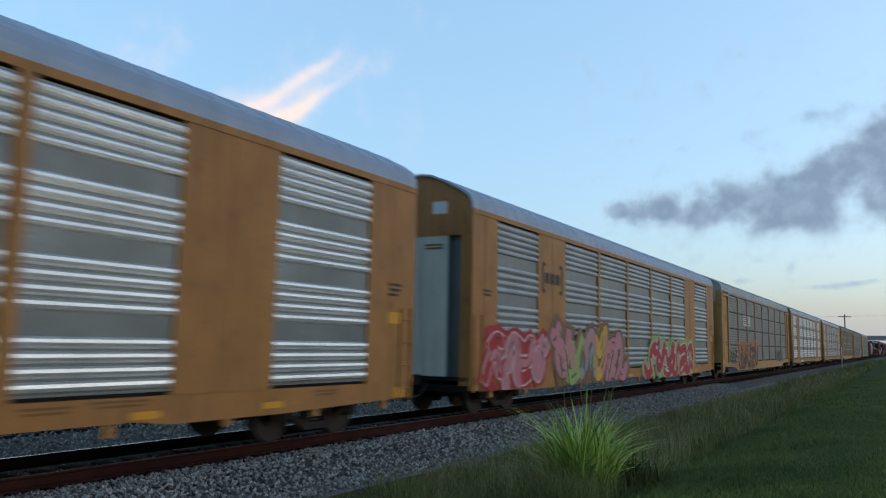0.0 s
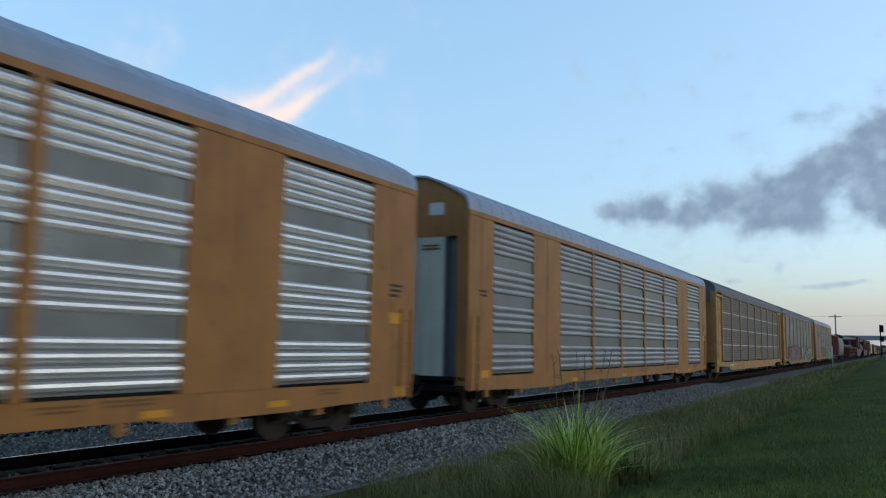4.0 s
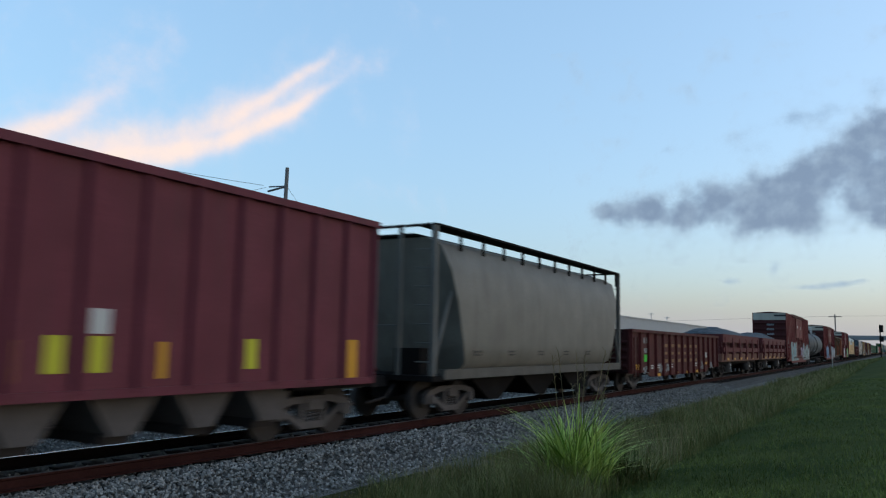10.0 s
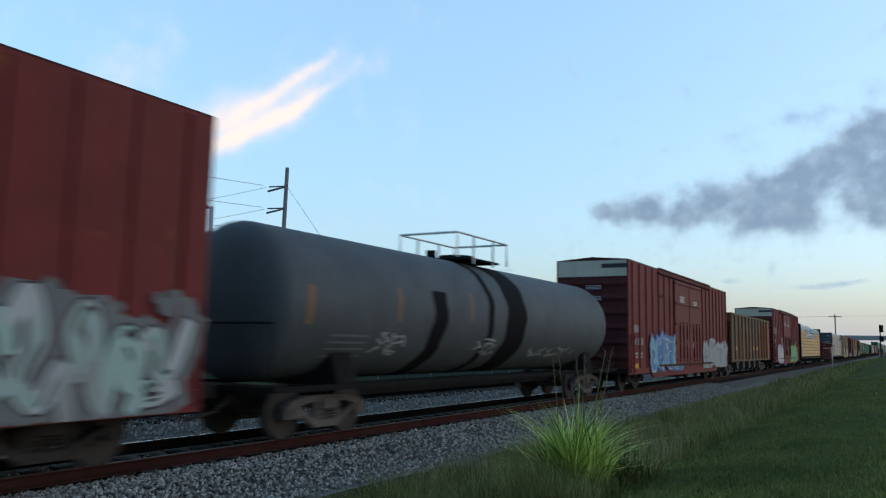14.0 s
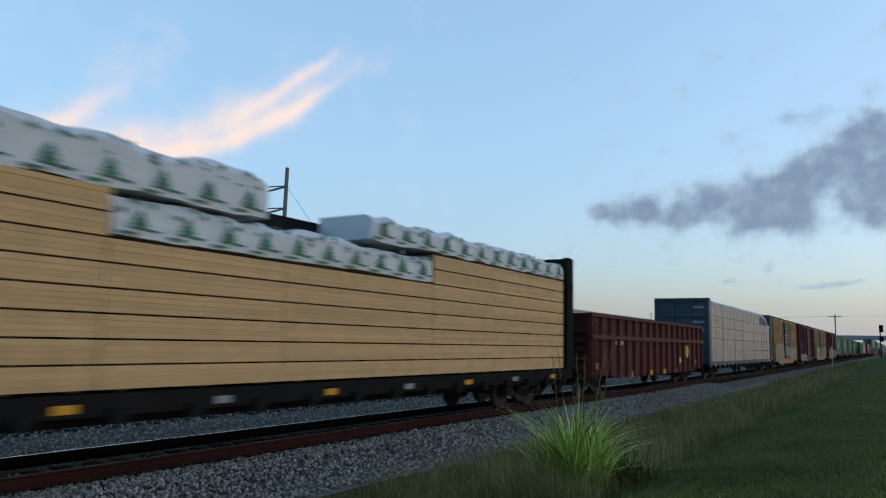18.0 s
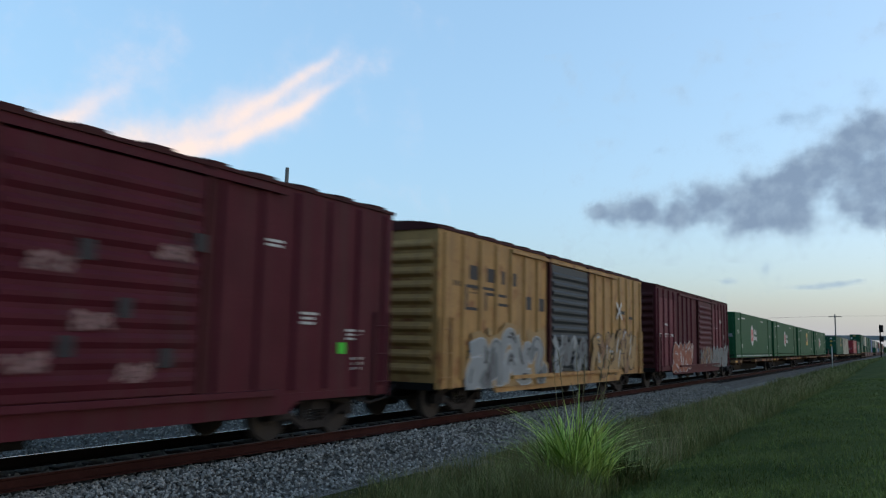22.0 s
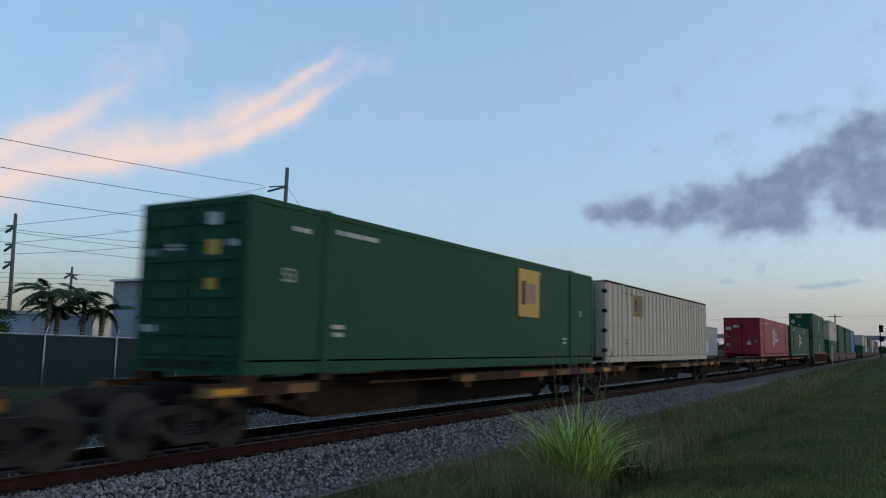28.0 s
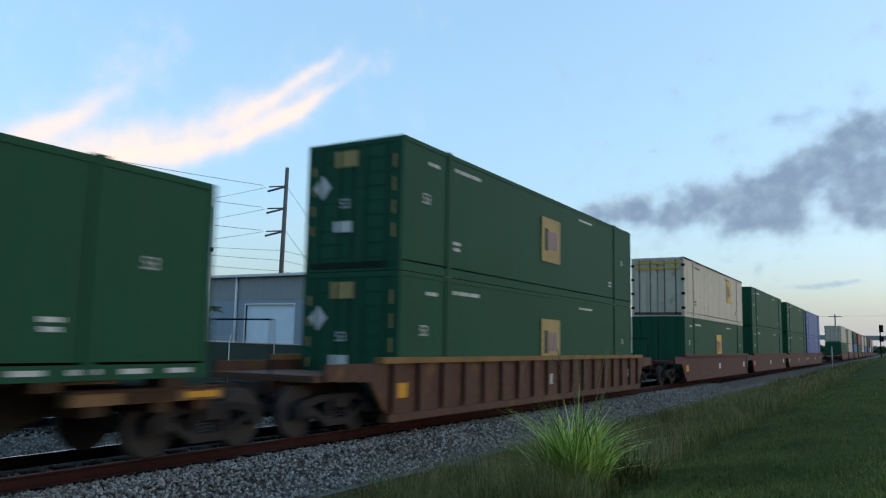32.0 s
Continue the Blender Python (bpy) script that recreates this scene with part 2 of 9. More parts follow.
def ground_z(x, y):
    if x >= 0:
        z = lerp(x, [(0, -0.34), (0.62, -0.34), (0.8, -0.255), (1.55, -0.26), (2.35, -0.58), (3.2, -0.66), (4.6, -0.68), (6.2, -0.45), (7.4, -0.22), (10, 0.05), (16, 0.2), (40, 0.2), (200, -0.4)])
        if x > 2.6:
            z += 0.05 * noise.noise((x * 0.6, y * 0.35, 0)) + 0.02 * noise.noise((x * 2.3, y * 2.1, 3))
        if x > 4 and y > 60:
            z += 0.55 * min(1, (y - 60) / 60) * math.exp(-((x - 9) / 5) ** 2)
    else:
        z = lerp(-x, [(0, -0.34), (0.62, -0.34), (0.85, -0.22), (1.55, -0.26), (3.0, -0.36), (4.6, -0.28), (7.8, -0.28), (9.2, -0.6), (12, -0.4)])
        k = lerp(-x, [(9, 0), (14, 1)])
        z = z * (1 - k) + fence_z(y) * k
        z += 0.03 * noise.noise((x * 0.5, y * 0.5, 7)) * k
    return z


def soil(name, cols, scale, fine, bump, rough=0.95):
    m = bpy.data.materials.new(name)
    m.use_nodes = True
    n, l = m.node_tree.nodes, m.node_tree.links
    p = n["Principled BSDF"]
    p.inputs["Roughness"].default_value = rough
    p.inputs["Specular IOR Level"].default_value = 0.04
    tc = n.new("ShaderNodeTexCoord")
    t1, t2 = n.new("ShaderNodeTexNoise"), n.new("ShaderNodeTexNoise")
    t1.inputs["Scale"].default_value, t1.inputs["Detail"].default_value = scale, 6
    t2.inputs["Scale"].default_value, t2.inputs["Detail"].default_value = fine, 5
    for t in (t1, t2):
        l.new(tc.outputs["Object"], t.inputs["Vector"])
    r = n.new("ShaderNodeValToRGB")
    r.color_ramp.elements[0].position, r.color_ramp.elements[1].position = 0.35, 0.68
    r.color_ramp.elements[0].color, r.color_ramp.elements[1].color = (*cols[0], 1), (*cols[1], 1)
    l.new(t1.outputs["Fac"], r.inputs["Fac"])
    mx = n.new("ShaderNodeMix")
    mx.data_type = "RGBA"
    mx.blend_type = "MULTIPLY"
    mx.inputs["Factor"].default_value = 0.7
    r2 = n.new("ShaderNodeValToRGB")
    r2.color_ramp.elements[0].position, r2.color_ramp.elements[1].position = 0.3, 0.65
    r2.color_ramp.elements[0].color = (0.35, 0.35, 0.35, 1)
    l.new(t2.outputs["Fac"], r2.inputs["Fac"])
    l.new(r.outputs["Color"], mx.inputs["A"])
    l.new(r2.outputs["Color"], mx.inputs["B"])
    l.new(mx.outputs["Result"], p.inputs["Base Color"])
    b = n.new("ShaderNodeBump")
    b.inputs["Strength"].default_value, b.inputs["Distance"].default_value = bump, 0.05
    l.new(t2.outputs["Fac"], b.inputs["Height"])
    l.new(b.outputs["Normal"], p.inputs["Normal"])
    return m


ballast_soil = soil("crushed_stone_bed", ((0.075, 0.07, 0.064), (0.15, 0.14, 0.127)), 3.0, 28.0, 0.8)
dusty_path = soil("dusty_fine_gravel", ((0.12, 0.115, 0.11), (0.2, 0.19, 0.175)), 1.5, 30.0, 0.5)
weed_soil = soil("weedy_soil", ((0.035, 0.042, 0.014), (0.09, 0.085, 0.04)), 0.8, 12.0, 0.7)
lawn_soil = soil("mown_grass_sod", ((0.026, 0.044, 0.009), (0.075, 0.088, 0.022)), 0.5, 25.0, 0.6)
far_soil = soil("scrubby_grass_ground", ((0.03, 0.045, 0.018), (0.07, 0.075, 0.04)), 0.15, 6.0, 0.4)


def build_ground():
    xs = [-2500, -900, -300, -120, -60, -40, -28, -20, -16, -13, -10.5, -9.2, -8.5, -7.8, -6.9, -6, -5.2, -4.6, -3.8, -3.0, -2.3, -1.55, -0.85, -0.62, 0, 0.62, 0.8, 1.55, 1.9, 2.15, 2.35, 2.6, 3.0, 3.4, 3.9, 4.4, 4.9, 5.4, 5.9, 6.4, 6.9, 7.4, 8, 8.7, 9.4, 10.2, 11, 12, 14, 17, 22, 30, 45, 80, 200, 600, 2500]
    ys = [-400, -120, -40, -15] + [-6 + 0.6 * i for i in range(60)] + [31 + 2.0 * i for i in range(30)] + [92 + 8 * i for i in range(20)] + [260, 320, 420, 600, 1000, 1800, 4000]
    verts = [(x, y, ground_z(x, y)) for x in xs for y in ys]
    ny = len(ys)
    faces = [(i * ny + j, (i + 1) * ny + j, (i + 1) * ny + j + 1, i * ny + j + 1) for i in range(len(xs) - 1) for j in range(ny - 1)]
    me = bpy.data.meshes.new("ground")
    me.from_pydata(verts, [], faces)
    for m in (ballast_soil, dusty_path, weed_soil, lawn_soil, far_soil):
        me.materials.append(m)
    for poly in me.polygons:
        c = poly.center
        edge = 2.45 + 0.25 * noise.noise((0, c.y * 0.4, 0)) + 0.1 * noise.noise((0, c.y * 2.1, 0))
        if -9.0 < c.x < 2.1:
            poly.material_index = 0
        elif 0 < c.x < edge + 0.25:
            poly.material_index = 1
        elif 0 < c.x < 6.4:
            poly.material_index = 2
        elif 0 < c.x < 60:
            poly.material_index = 3
        else:
            poly.material_index = 4
        poly.use_smooth = True
    tagged(new("ground", me), "level grassy ground beside a ballasted railway track", "ground", kind="structure")


build_ground()

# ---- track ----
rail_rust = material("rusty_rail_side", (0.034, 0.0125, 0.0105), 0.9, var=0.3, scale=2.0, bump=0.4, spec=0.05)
# Far rail sides near black: the train's shadow is put into the colour.
rail_shaded = material("shaded_far_rail_side", (0.006, 0.005, 0.005), 0.9, var=0.25, scale=2.0, bump=0.4, spec=0.02)
rail_shine = material("polished_rail_head", (0.55, 0.55, 0.56), 0.22, metal=1.0, var=0.1, bump=0.0)
# Near head darkened in colour for the dark car underside it would reflect.
rail_dull = material("dark_reflection_rail_head", (0.1, 0.09, 0.09), 0.6, metal=0.4, var=0.2, bump=0.0)
tie_wood = material("weathered_sleeper_wood", (0.025, 0.02, 0.017), 0.9, var=0.3, scale=4.0, bump=0.6, per_object=0.25)
main_track = thing("railway_track", "single railway track with rusty rails on grey crushed stone", "track", kind="structure")
RAIL = [(-0.07, -0.172), (0.07, -0.172), (0.07, -0.155), (0.012, -0.135), (0.010, -0.045), (0.035, -0.03), (0.035, -0.006), (-0.035, -0.006), (-0.035, -0.03), (-0.010, -0.045), (-0.012, -0.135), (-0.07, -0.155)]
siding = thing("railway_siding", "second dark-railed track beyond the first on grey stone", "track", kind="structure")
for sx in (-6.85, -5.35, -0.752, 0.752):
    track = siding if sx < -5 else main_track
    r = made("rail", lambda bm: prism(bm, [(x + sx, z) for x, z in RAIL], -60, 1500), rail_rust if sx > 0 else rail_shaded, track)
    made("rail_head", lambda bm: prism(bm, [(sx - 0.03, -0.006), (sx + 0.03, -0.006), (sx + 0.024, 0.0), (sx - 0.024, 0.0)], -60, 1500), rail_shine if sx != 0.752 else rail_dull, r, "polished steel running surface")
track = main_track
TIE = [(-1.3, 1.3, -0.11, 0.11, -0.4, -0.215)]
for i in range(110):
    boxes("sleeper", tie_wood, track, TIE, at=pose(random.uniform(-0.03, 0.03), 1 + 0.53 * i, random.uniform(-0.012, 0.0), 0, 0, random.uniform(-0.6, 0.6)), key="tie")


def far_ties(bm):
    for i in range(420):
        y = 59.6 + 0.53 * i
        box(bm, -1.3, 1.3, y - 0.11, y + 0.11, -0.4, -0.215)
    for i in range(40):
        y = 0.47 - 0.53 * i
        box(bm, -1.3, 1.3, y - 0.11, y + 0.11, -0.4, -0.215)


tagged(made("far_sleepers", far_ties, tie_wood, track), kind="stuff")
for i in range(60):
    boxes("sleeper", tie_wood, siding, TIE, at=pose(-6.1 + random.uniform(-0.03, 0.03), 4 + 0.53 * i, random.uniform(-0.012, 0.0), 0, 0, random.uniform(-0.6, 0.6)), key="tie")


def stones(name, count, xr, yr, size, zoff, seed, label):
    """Crushed stones as one mesh: squashed, turned octahedra with uneven corners."""
    rng = np.random.default_rng(seed)
    base = np.array([(1, 0, 0), (-1, 0, 0), (0, 1, 0), (0, -1, 0), (0, 0, 1), (0, 0, -1)], float)
    tri = [(0, 2, 4), (2, 1, 4), (1, 3, 4), (3, 0, 4), (2, 0, 5), (1, 2, 5), (3, 1, 5), (0, 3, 5)]
    u = rng.random(count)
    y = yr[0] + (yr[1] - yr[0]) * u ** 1.7
    x = rng.uniform(xr[0], xr[1], count)
    verts, faces = [], []
    for i in range(count):
        s = rng.uniform(*size)
        p = base * s * rng.uniform(0.6, 1.25, (6, 1)) * (1, 1, 0.75)
        a, b = rng.uniform(0, 6.28, 2)
        ca, sa, cb, sb = math.cos(a), math.sin(a), math.cos(b), math.sin(b)
        p = p @ np.array(((ca, -sa, 0), (sa, ca, 0), (0, 0, 1))) @ np.array(((1, 0, 0), (0, cb, -sb), (0, sb, cb)))
        p += (x[i], y[i], ground_z(x[i], y[i]) + zoff + rng.uniform(0, 0.02))
        k = len(verts)
        verts.extend(map(tuple, p))
        faces.extend((a0 + k, b0 + k, c0 + k) for a0, b0, c0 in tri)
    me = bpy.data.meshes.new(name)
    me.from_pydata(verts, [], faces)
    me.materials.append(stone_mat)
    tagged(new(name, me), label, "gravel", kind="stuff")


stone_mat = bpy.data.materials.new("crushed_stone")
stone_mat.use_nodes = True
_n, _l = stone_mat.node_tree.nodes, stone_mat.node_tree.links
_g = _n.new("ShaderNodeNewGeometry")
_r = _n.new("ShaderNodeValToRGB")
_r.color_ramp.elements[0].color, _r.color_ramp.elements[1].color = (0.085, 0.08, 0.074, 1), (0.34, 0.32, 0.29, 1)
_l.new(_g.outputs["Random Per Island"], _r.inputs["Fac"])
_l.new(_r.outputs["Color"], _n["Principled BSDF"].inputs["Base Color"])
_n["Principled BSDF"].inputs["Roughness"].default_value = 0.9
_n["Principled BSDF"].inputs["Specular IOR Level"].default_value = 0.05
stones("ballast_stones", 20000, (0.83, 2.5), (3.5, 45), (0.022, 0.045), 0.03, 5, "grey crushed stone heaped beside the rail")
stones("ballast_between_rails", 7000, (-0.67, 0.67), (3.5, 50), (0.022, 0.045), 0.065, 6, "grey crushed stone between the rails")
stones("ballast_far_side", 12000, (-5.5, -0.83), (3.5, 55), (0.022, 0.045), 0.03, 7, "grey crushed stone beyond the track")
stones("path_pebbles", 2500, (2.2, 2.8), (6, 40), (0.008, 0.02), 0.004, 8, "fine pebbles on a dusty path")
pebble = made("white_pebble", lambda bm: bmesh.ops.create_icosphere(bm, subdivisions=2, radius=0.035), white_mark, None)
pebble.matrix_basis = pose(1.02, 14.55, -0.17)
tagged(pebble, "small white pebble lying on the ballast", "stone")


# ---- grass ----
def leaf_mat(name, dark, light, patch=0.0):
    m = bpy.data.materials.new(name)
    m.use_nodes = True
    n, l = m.node_tree.nodes, m.node_tree.links
    p = n["Principled BSDF"]
    g, r = n.new("ShaderNodeNewGeometry"), n.new("ShaderNodeValToRGB")
    r.color_ramp.elements[0].color, r.color_ramp.elements[1].color = (*dark, 1), (*light, 1)
    l.new(g.outputs["Random Per Island"], r.inputs["Fac"])
    tc, nz, mr, hsv = n.new("ShaderNodeTexCoord"), n.new("ShaderNodeTexNoise"), n.new("ShaderNodeMapRange"), n.new("ShaderNodeHueSaturation")
    nz.inputs["Scale"].default_value, nz.inputs["Detail"].default_value = 0.55, 5
    mr.inputs["From Min"].default_value, mr.inputs["From Max"].default_value = 0.3, 0.7
    mr.inputs["To Min"].default_value, mr.inputs["To Max"].default_value = 1 - patch, 1 + patch
    l.new(tc.outputs["Object"], nz.inputs["Vector"])
    l.new(nz.outputs["Fac"], mr.inputs["Value"])
    l.new(mr.outputs["Result"], hsv.inputs["Value"])
    l.new(r.outputs["Color"], hsv.inputs["Color"])
    l.new(hsv.outputs["Color"], p.inputs["Base Color"])
    p.inputs["Roughness"].default_value = 0.6
    p.inputs["Specular IOR Level"].default_value = 0.08
    return m


lawn_leaf = leaf_mat("mown_grass_blades", (0.042, 0.072, 0.014), (0.15, 0.165, 0.04), 0.45)
weed_leaf = leaf_mat("weed_blades", (0.05, 0.078, 0.016), (0.27, 0.225, 0.085), 0.3)
tall_leaf = leaf_mat("tall_roadside_grass", (0.045, 0.075, 0.015), (0.2, 0.185, 0.07), 0.35)
seed_leaf = leaf_mat("dry_grass_heads", (0.14, 0.12, 0.06), (0.36, 0.29, 0.16), 0.2)
clump_leaf = leaf_mat("tall_grass_leaves", (0.1, 0.2, 0.022), (0.58, 0.66, 0.18))
straw = leaf_mat("dry_seed_stalks", (0.1, 0.085, 0.05), (0.2, 0.17, 0.1))


def blades(spots, segs, mat, name, label, category, rng, kind="stuff"):
    """Bent tapering ribbons. spots: x, y, z, height, width, heading, bend."""
    verts, faces = [], []
    for x, y, z, hgt, w, a, bend in spots:
        k = len(verts)
        dx, dy = math.cos(a), math.sin(a)
        for i in range(segs + 1):
            u = i / segs
            out = bend * hgt * u * u
            up = hgt * (u - 0.45 * bend * u * u)
            ww = w * (1 - u) ** 0.7 / 2
            cx, cy, cz = x + dx * out, y + dy * out, z + up
            if i < segs:
                verts += [(cx - dy * ww, cy + dx * ww, cz), (cx + dy * ww, cy - dx * ww, cz)]
            else:
                verts.append((cx, cy, cz))
        for i in range(segs - 1):
            faces.append((k + 2 * i, k + 2 * i + 1, k + 2 * i + 3, k + 2 * i + 2))
        faces.append((k + 2 * segs - 2, k + 2 * segs - 1, k + 2 * segs))
    me = bpy.data.meshes.new(name)
    me.from_pydata(verts, [], faces)
    me.materials.append(mat)
    return tagged(new(name, me), label, category, kind=kind)


def grass_field(name, n, xr, yr, hr, wr, bend, mat, label, seed, power=2.0, tuft=0):
    rng = np.random.default_rng(seed)
    spots = []
    while len(spots) < n:
        y = yr[0] + (yr[1] - yr[0]) * rng.random() ** power
        x = rng.uniform(*xr)
        d = noise.noise((x * 0.8, y * 0.5, seed))
        if tuft and d < rng.uniform(-0.9, 0.3):
            continue
        far = 1 + max(0, y - 20) / 25
        for _ in range(4 if tuft else 1):
            px, py = x + rng.normal(0, 0.05 * far), y + rng.normal(0, 0.07 * far)
            hgt = rng.uniform(*hr) * (1 + (0.6 * d if tuft else 0))
            spots.append((px, py, ground_z(px, py) - 0.02, hgt, rng.uniform(*wr) * far ** 0.6, rng.uniform(0, 6.28), rng.uniform(*bend)))
    blades(spots, 3, mat, name, label, "grass", rng)


grass_field("weeds", 60000, (2.7, 6.6), (5, 60), (0.1, 0.4), (0.004, 0.010), (0.2, 1.0), weed_leaf, "rough green and straw-coloured weeds along the track", 11, 1.7, 1)
grass_field("tall_grass", 42000, (3.6, 6.7), (9, 70), (0.3, 0.72), (0.004, 0.009), (0.15, 0.75), tall_leaf, "knee-high rough olive grass beside the mown strip", 15, 1.6, 1)
grass_field("grass_heads", 5000, (3.4, 6.6), (10, 70), (0.45, 0.85), (0.004, 0.007), (0.1, 0.5), seed_leaf, "thin dry grass heads above the rough grass", 16, 1.5, 1)
grass_field("far_weeds", 16000, (2.8, 6.6), (55, 190), (0.25, 0.7), (0.015, 0.03), (0.2, 0.9), tall_leaf, "distant rough weeds along the track", 12, 1.3, 1)
grass_field("lawn_grass", 90000, (6.3, 16), (9, 60), (0.04, 0.13), (0.005, 0.010), (0.2, 0.9), lawn_leaf, "short mown green grass", 13, 1.8)
grass_field("lawn_tufts", 14000, (6.9, 14), (10, 40), (0.1, 0.22), (0.005, 0.011), (0.3, 1.0), lawn_leaf, "longer tufts in the mown grass", 17, 1.6, 1)


def grass_clump(x, y, n, hgt, spread, seed, label, mat, droop=0.7):
    rng = np.random.default_rng(seed)
    spots = []
    for _ in range(n):
        a, r = rng.uniform(0, 6.28), spread * rng.random() ** 0.8
        px, py = x + r * math.cos(a), y + r * math.sin(a)
        spots.append((px, py, ground_z(px, py) - 0.03, hgt * (1 - 0.35 * r / spread) * rng.uniform(0.4, 1.0), rng.uniform(0.02, 0.05), a + rng.normal(0, 1.1), rng.uniform(0.05, 0.5) + droop * rng.random() ** 1.5))
    return blades(spots, 8, mat, "grass_clump", label, "grass clump", rng, kind="")


clump = grass_clump(5.9, 11.3, 640, 2.0, 0.5, 21, "tall bright green clump of arching guinea grass", clump_leaf, 0.75)
grass_clump(4.95, 11.4, 260, 0.62, 0.45, 22, "low dark green tuft of grass beside the tall clump", tall_leaf, 1.0)
grass_clump(6.3, 12.4, 300, 0.85, 0.6, 23, "dark rough tuft of grass behind the tall clump", tall_leaf, 0.9)


def stalks(bm):
    rng = random.Random(3)
    for i in range(11):
        a = rng.uniform(0, 6.28)
        b = Vector((5.8 + rng.uniform(-0.2, 0.3), 11.6 + rng.uniform(-0.2, 0.2), -0.45))
        top = b + Vector((0.28 * math.cos(a), 0.28 * math.sin(a), rng.uniform(1.4, 2.15)))
        mid = b.lerp(top, 0.6) - Vector((0.05 * math.cos(a), 0.05 * math.sin(a), 0))
        tube(bm, b, mid, 0.006, 5)
        tube(bm, mid, top, 0.005, 5, 0.003)
        for k in range(14):
            p = mid.lerp(top, 0.45 + 0.55 * k / 14)
            d = Vector((rng.uniform(-1, 1), rng.uniform(-1, 1), 0.8)).normalized()
            tube(bm, p, p + d * rng.uniform(0.04, 0.12), 0.004, 3, 0.0015)


made("seed_stalk", stalks, straw, clump, "dry brown seed heads on thin stalks")

# ---- fence ----
fence_green = material("green_privacy_mesh", (0.018, 0.042, 0.038), 0.8, var=0.15, scale=0.8, streak=0.2)
galv = material("galvanized_pipe", (0.42, 0.43, 0.44), 0.5, metal=0.7, var=0.1)
FX = -16.6
fence = thing("screened_fence", "chain-link fence with dark green privacy mesh and barbed wire", "fence")
FY = [2.0 + 3.0 * i for i in range(25)]
for y in FY:
    def post(bm, y=y):
        z = fence_z(y)
        tube(bm, (FX + 0.09, y, z - 0.3), (FX + 0.09, y, z + 1.85), 0.033, 8)
        tube(bm, (FX + 0.09, y, z + 1.84), (FX - 0.02, y + 0.2, z + 2.15), 0.018, 6)
    made("fence_post", post, galv, fence)
for y0, y1 in zip(FY, FY[1:]):
    def panel(bm, y0=y0, y1=y1):
        n = 10
        rows = []
        for i in range(n + 1):
            y = y0 + (y1 - y0) * i / n
            b = 0.025 * math.sin(math.pi * i / n) * math.sin(y0 * 3)
            z = fence_z(y)
            rows.append([bm.verts.new((FX + dx + b * (1 - abs(h - 0.9) / 0.9), y, z + h)) for dx in (0.045, 0.052) for h in (0.02, 0.9, 1.8)])
        for a, c in zip(rows, rows[1:]):
            for i, j in ((0, 1), (1, 2), (3, 4), (4, 5)):
                bm.faces.new((a[i], a[j], c[j], c[i]))
            bm.faces.new((a[2], a[5], c[5], c[2]))
            bm.faces.new((a[0], a[3], c[3], c[0]))
    made("mesh_panel", panel, fence_green, fence)
    made("top_rail", lambda bm, y0=y0, y1=y1: tube(bm, (FX + 0.08, y0, fence_z(y0) + 1.83), (FX + 0.08, y1, fence_z(y1) + 1.83), 0.024, 6), galv, fence)
for k in range(3):
    made("barbed_wire", lambda bm: pipe(bm, [(FX - 0.035 * (k + 1), y + 0.05 * (k + 1), fence_z(y) + 1.87 + 0.1 * k) for y in FY], 0.004, 4), galv, fence)

# ---- warehouse ----
wall_grey = material("grey_metal_cladding", (0.25, 0.26, 0.265), 0.6, var=0.06, streak=0.1)
wall_blue = material("pale_blue_grey_wall", (0.24, 0.28, 0.33), 0.65, var=0.06, streak=0.1)
wall_white = material("off_white_wall", (0.33, 0.34, 0.345), 0.7, var=0.06, streak=0.12)
roof_metal = material("pale_metal_roof", (0.33, 0.34, 0.35), 0.6, metal=0.1, var=0.06)
shutter_white = material("white_roller_door", (0.62, 0.68, 0.76), 0.5, var=0.05)
dark_open = material("doorway_shade", (0.015, 0.016, 0.018), 0.8, var=0.1)
trim_grey = material("pale_grey_trim", (0.55, 0.56, 0.57), 0.5, var=0.06)


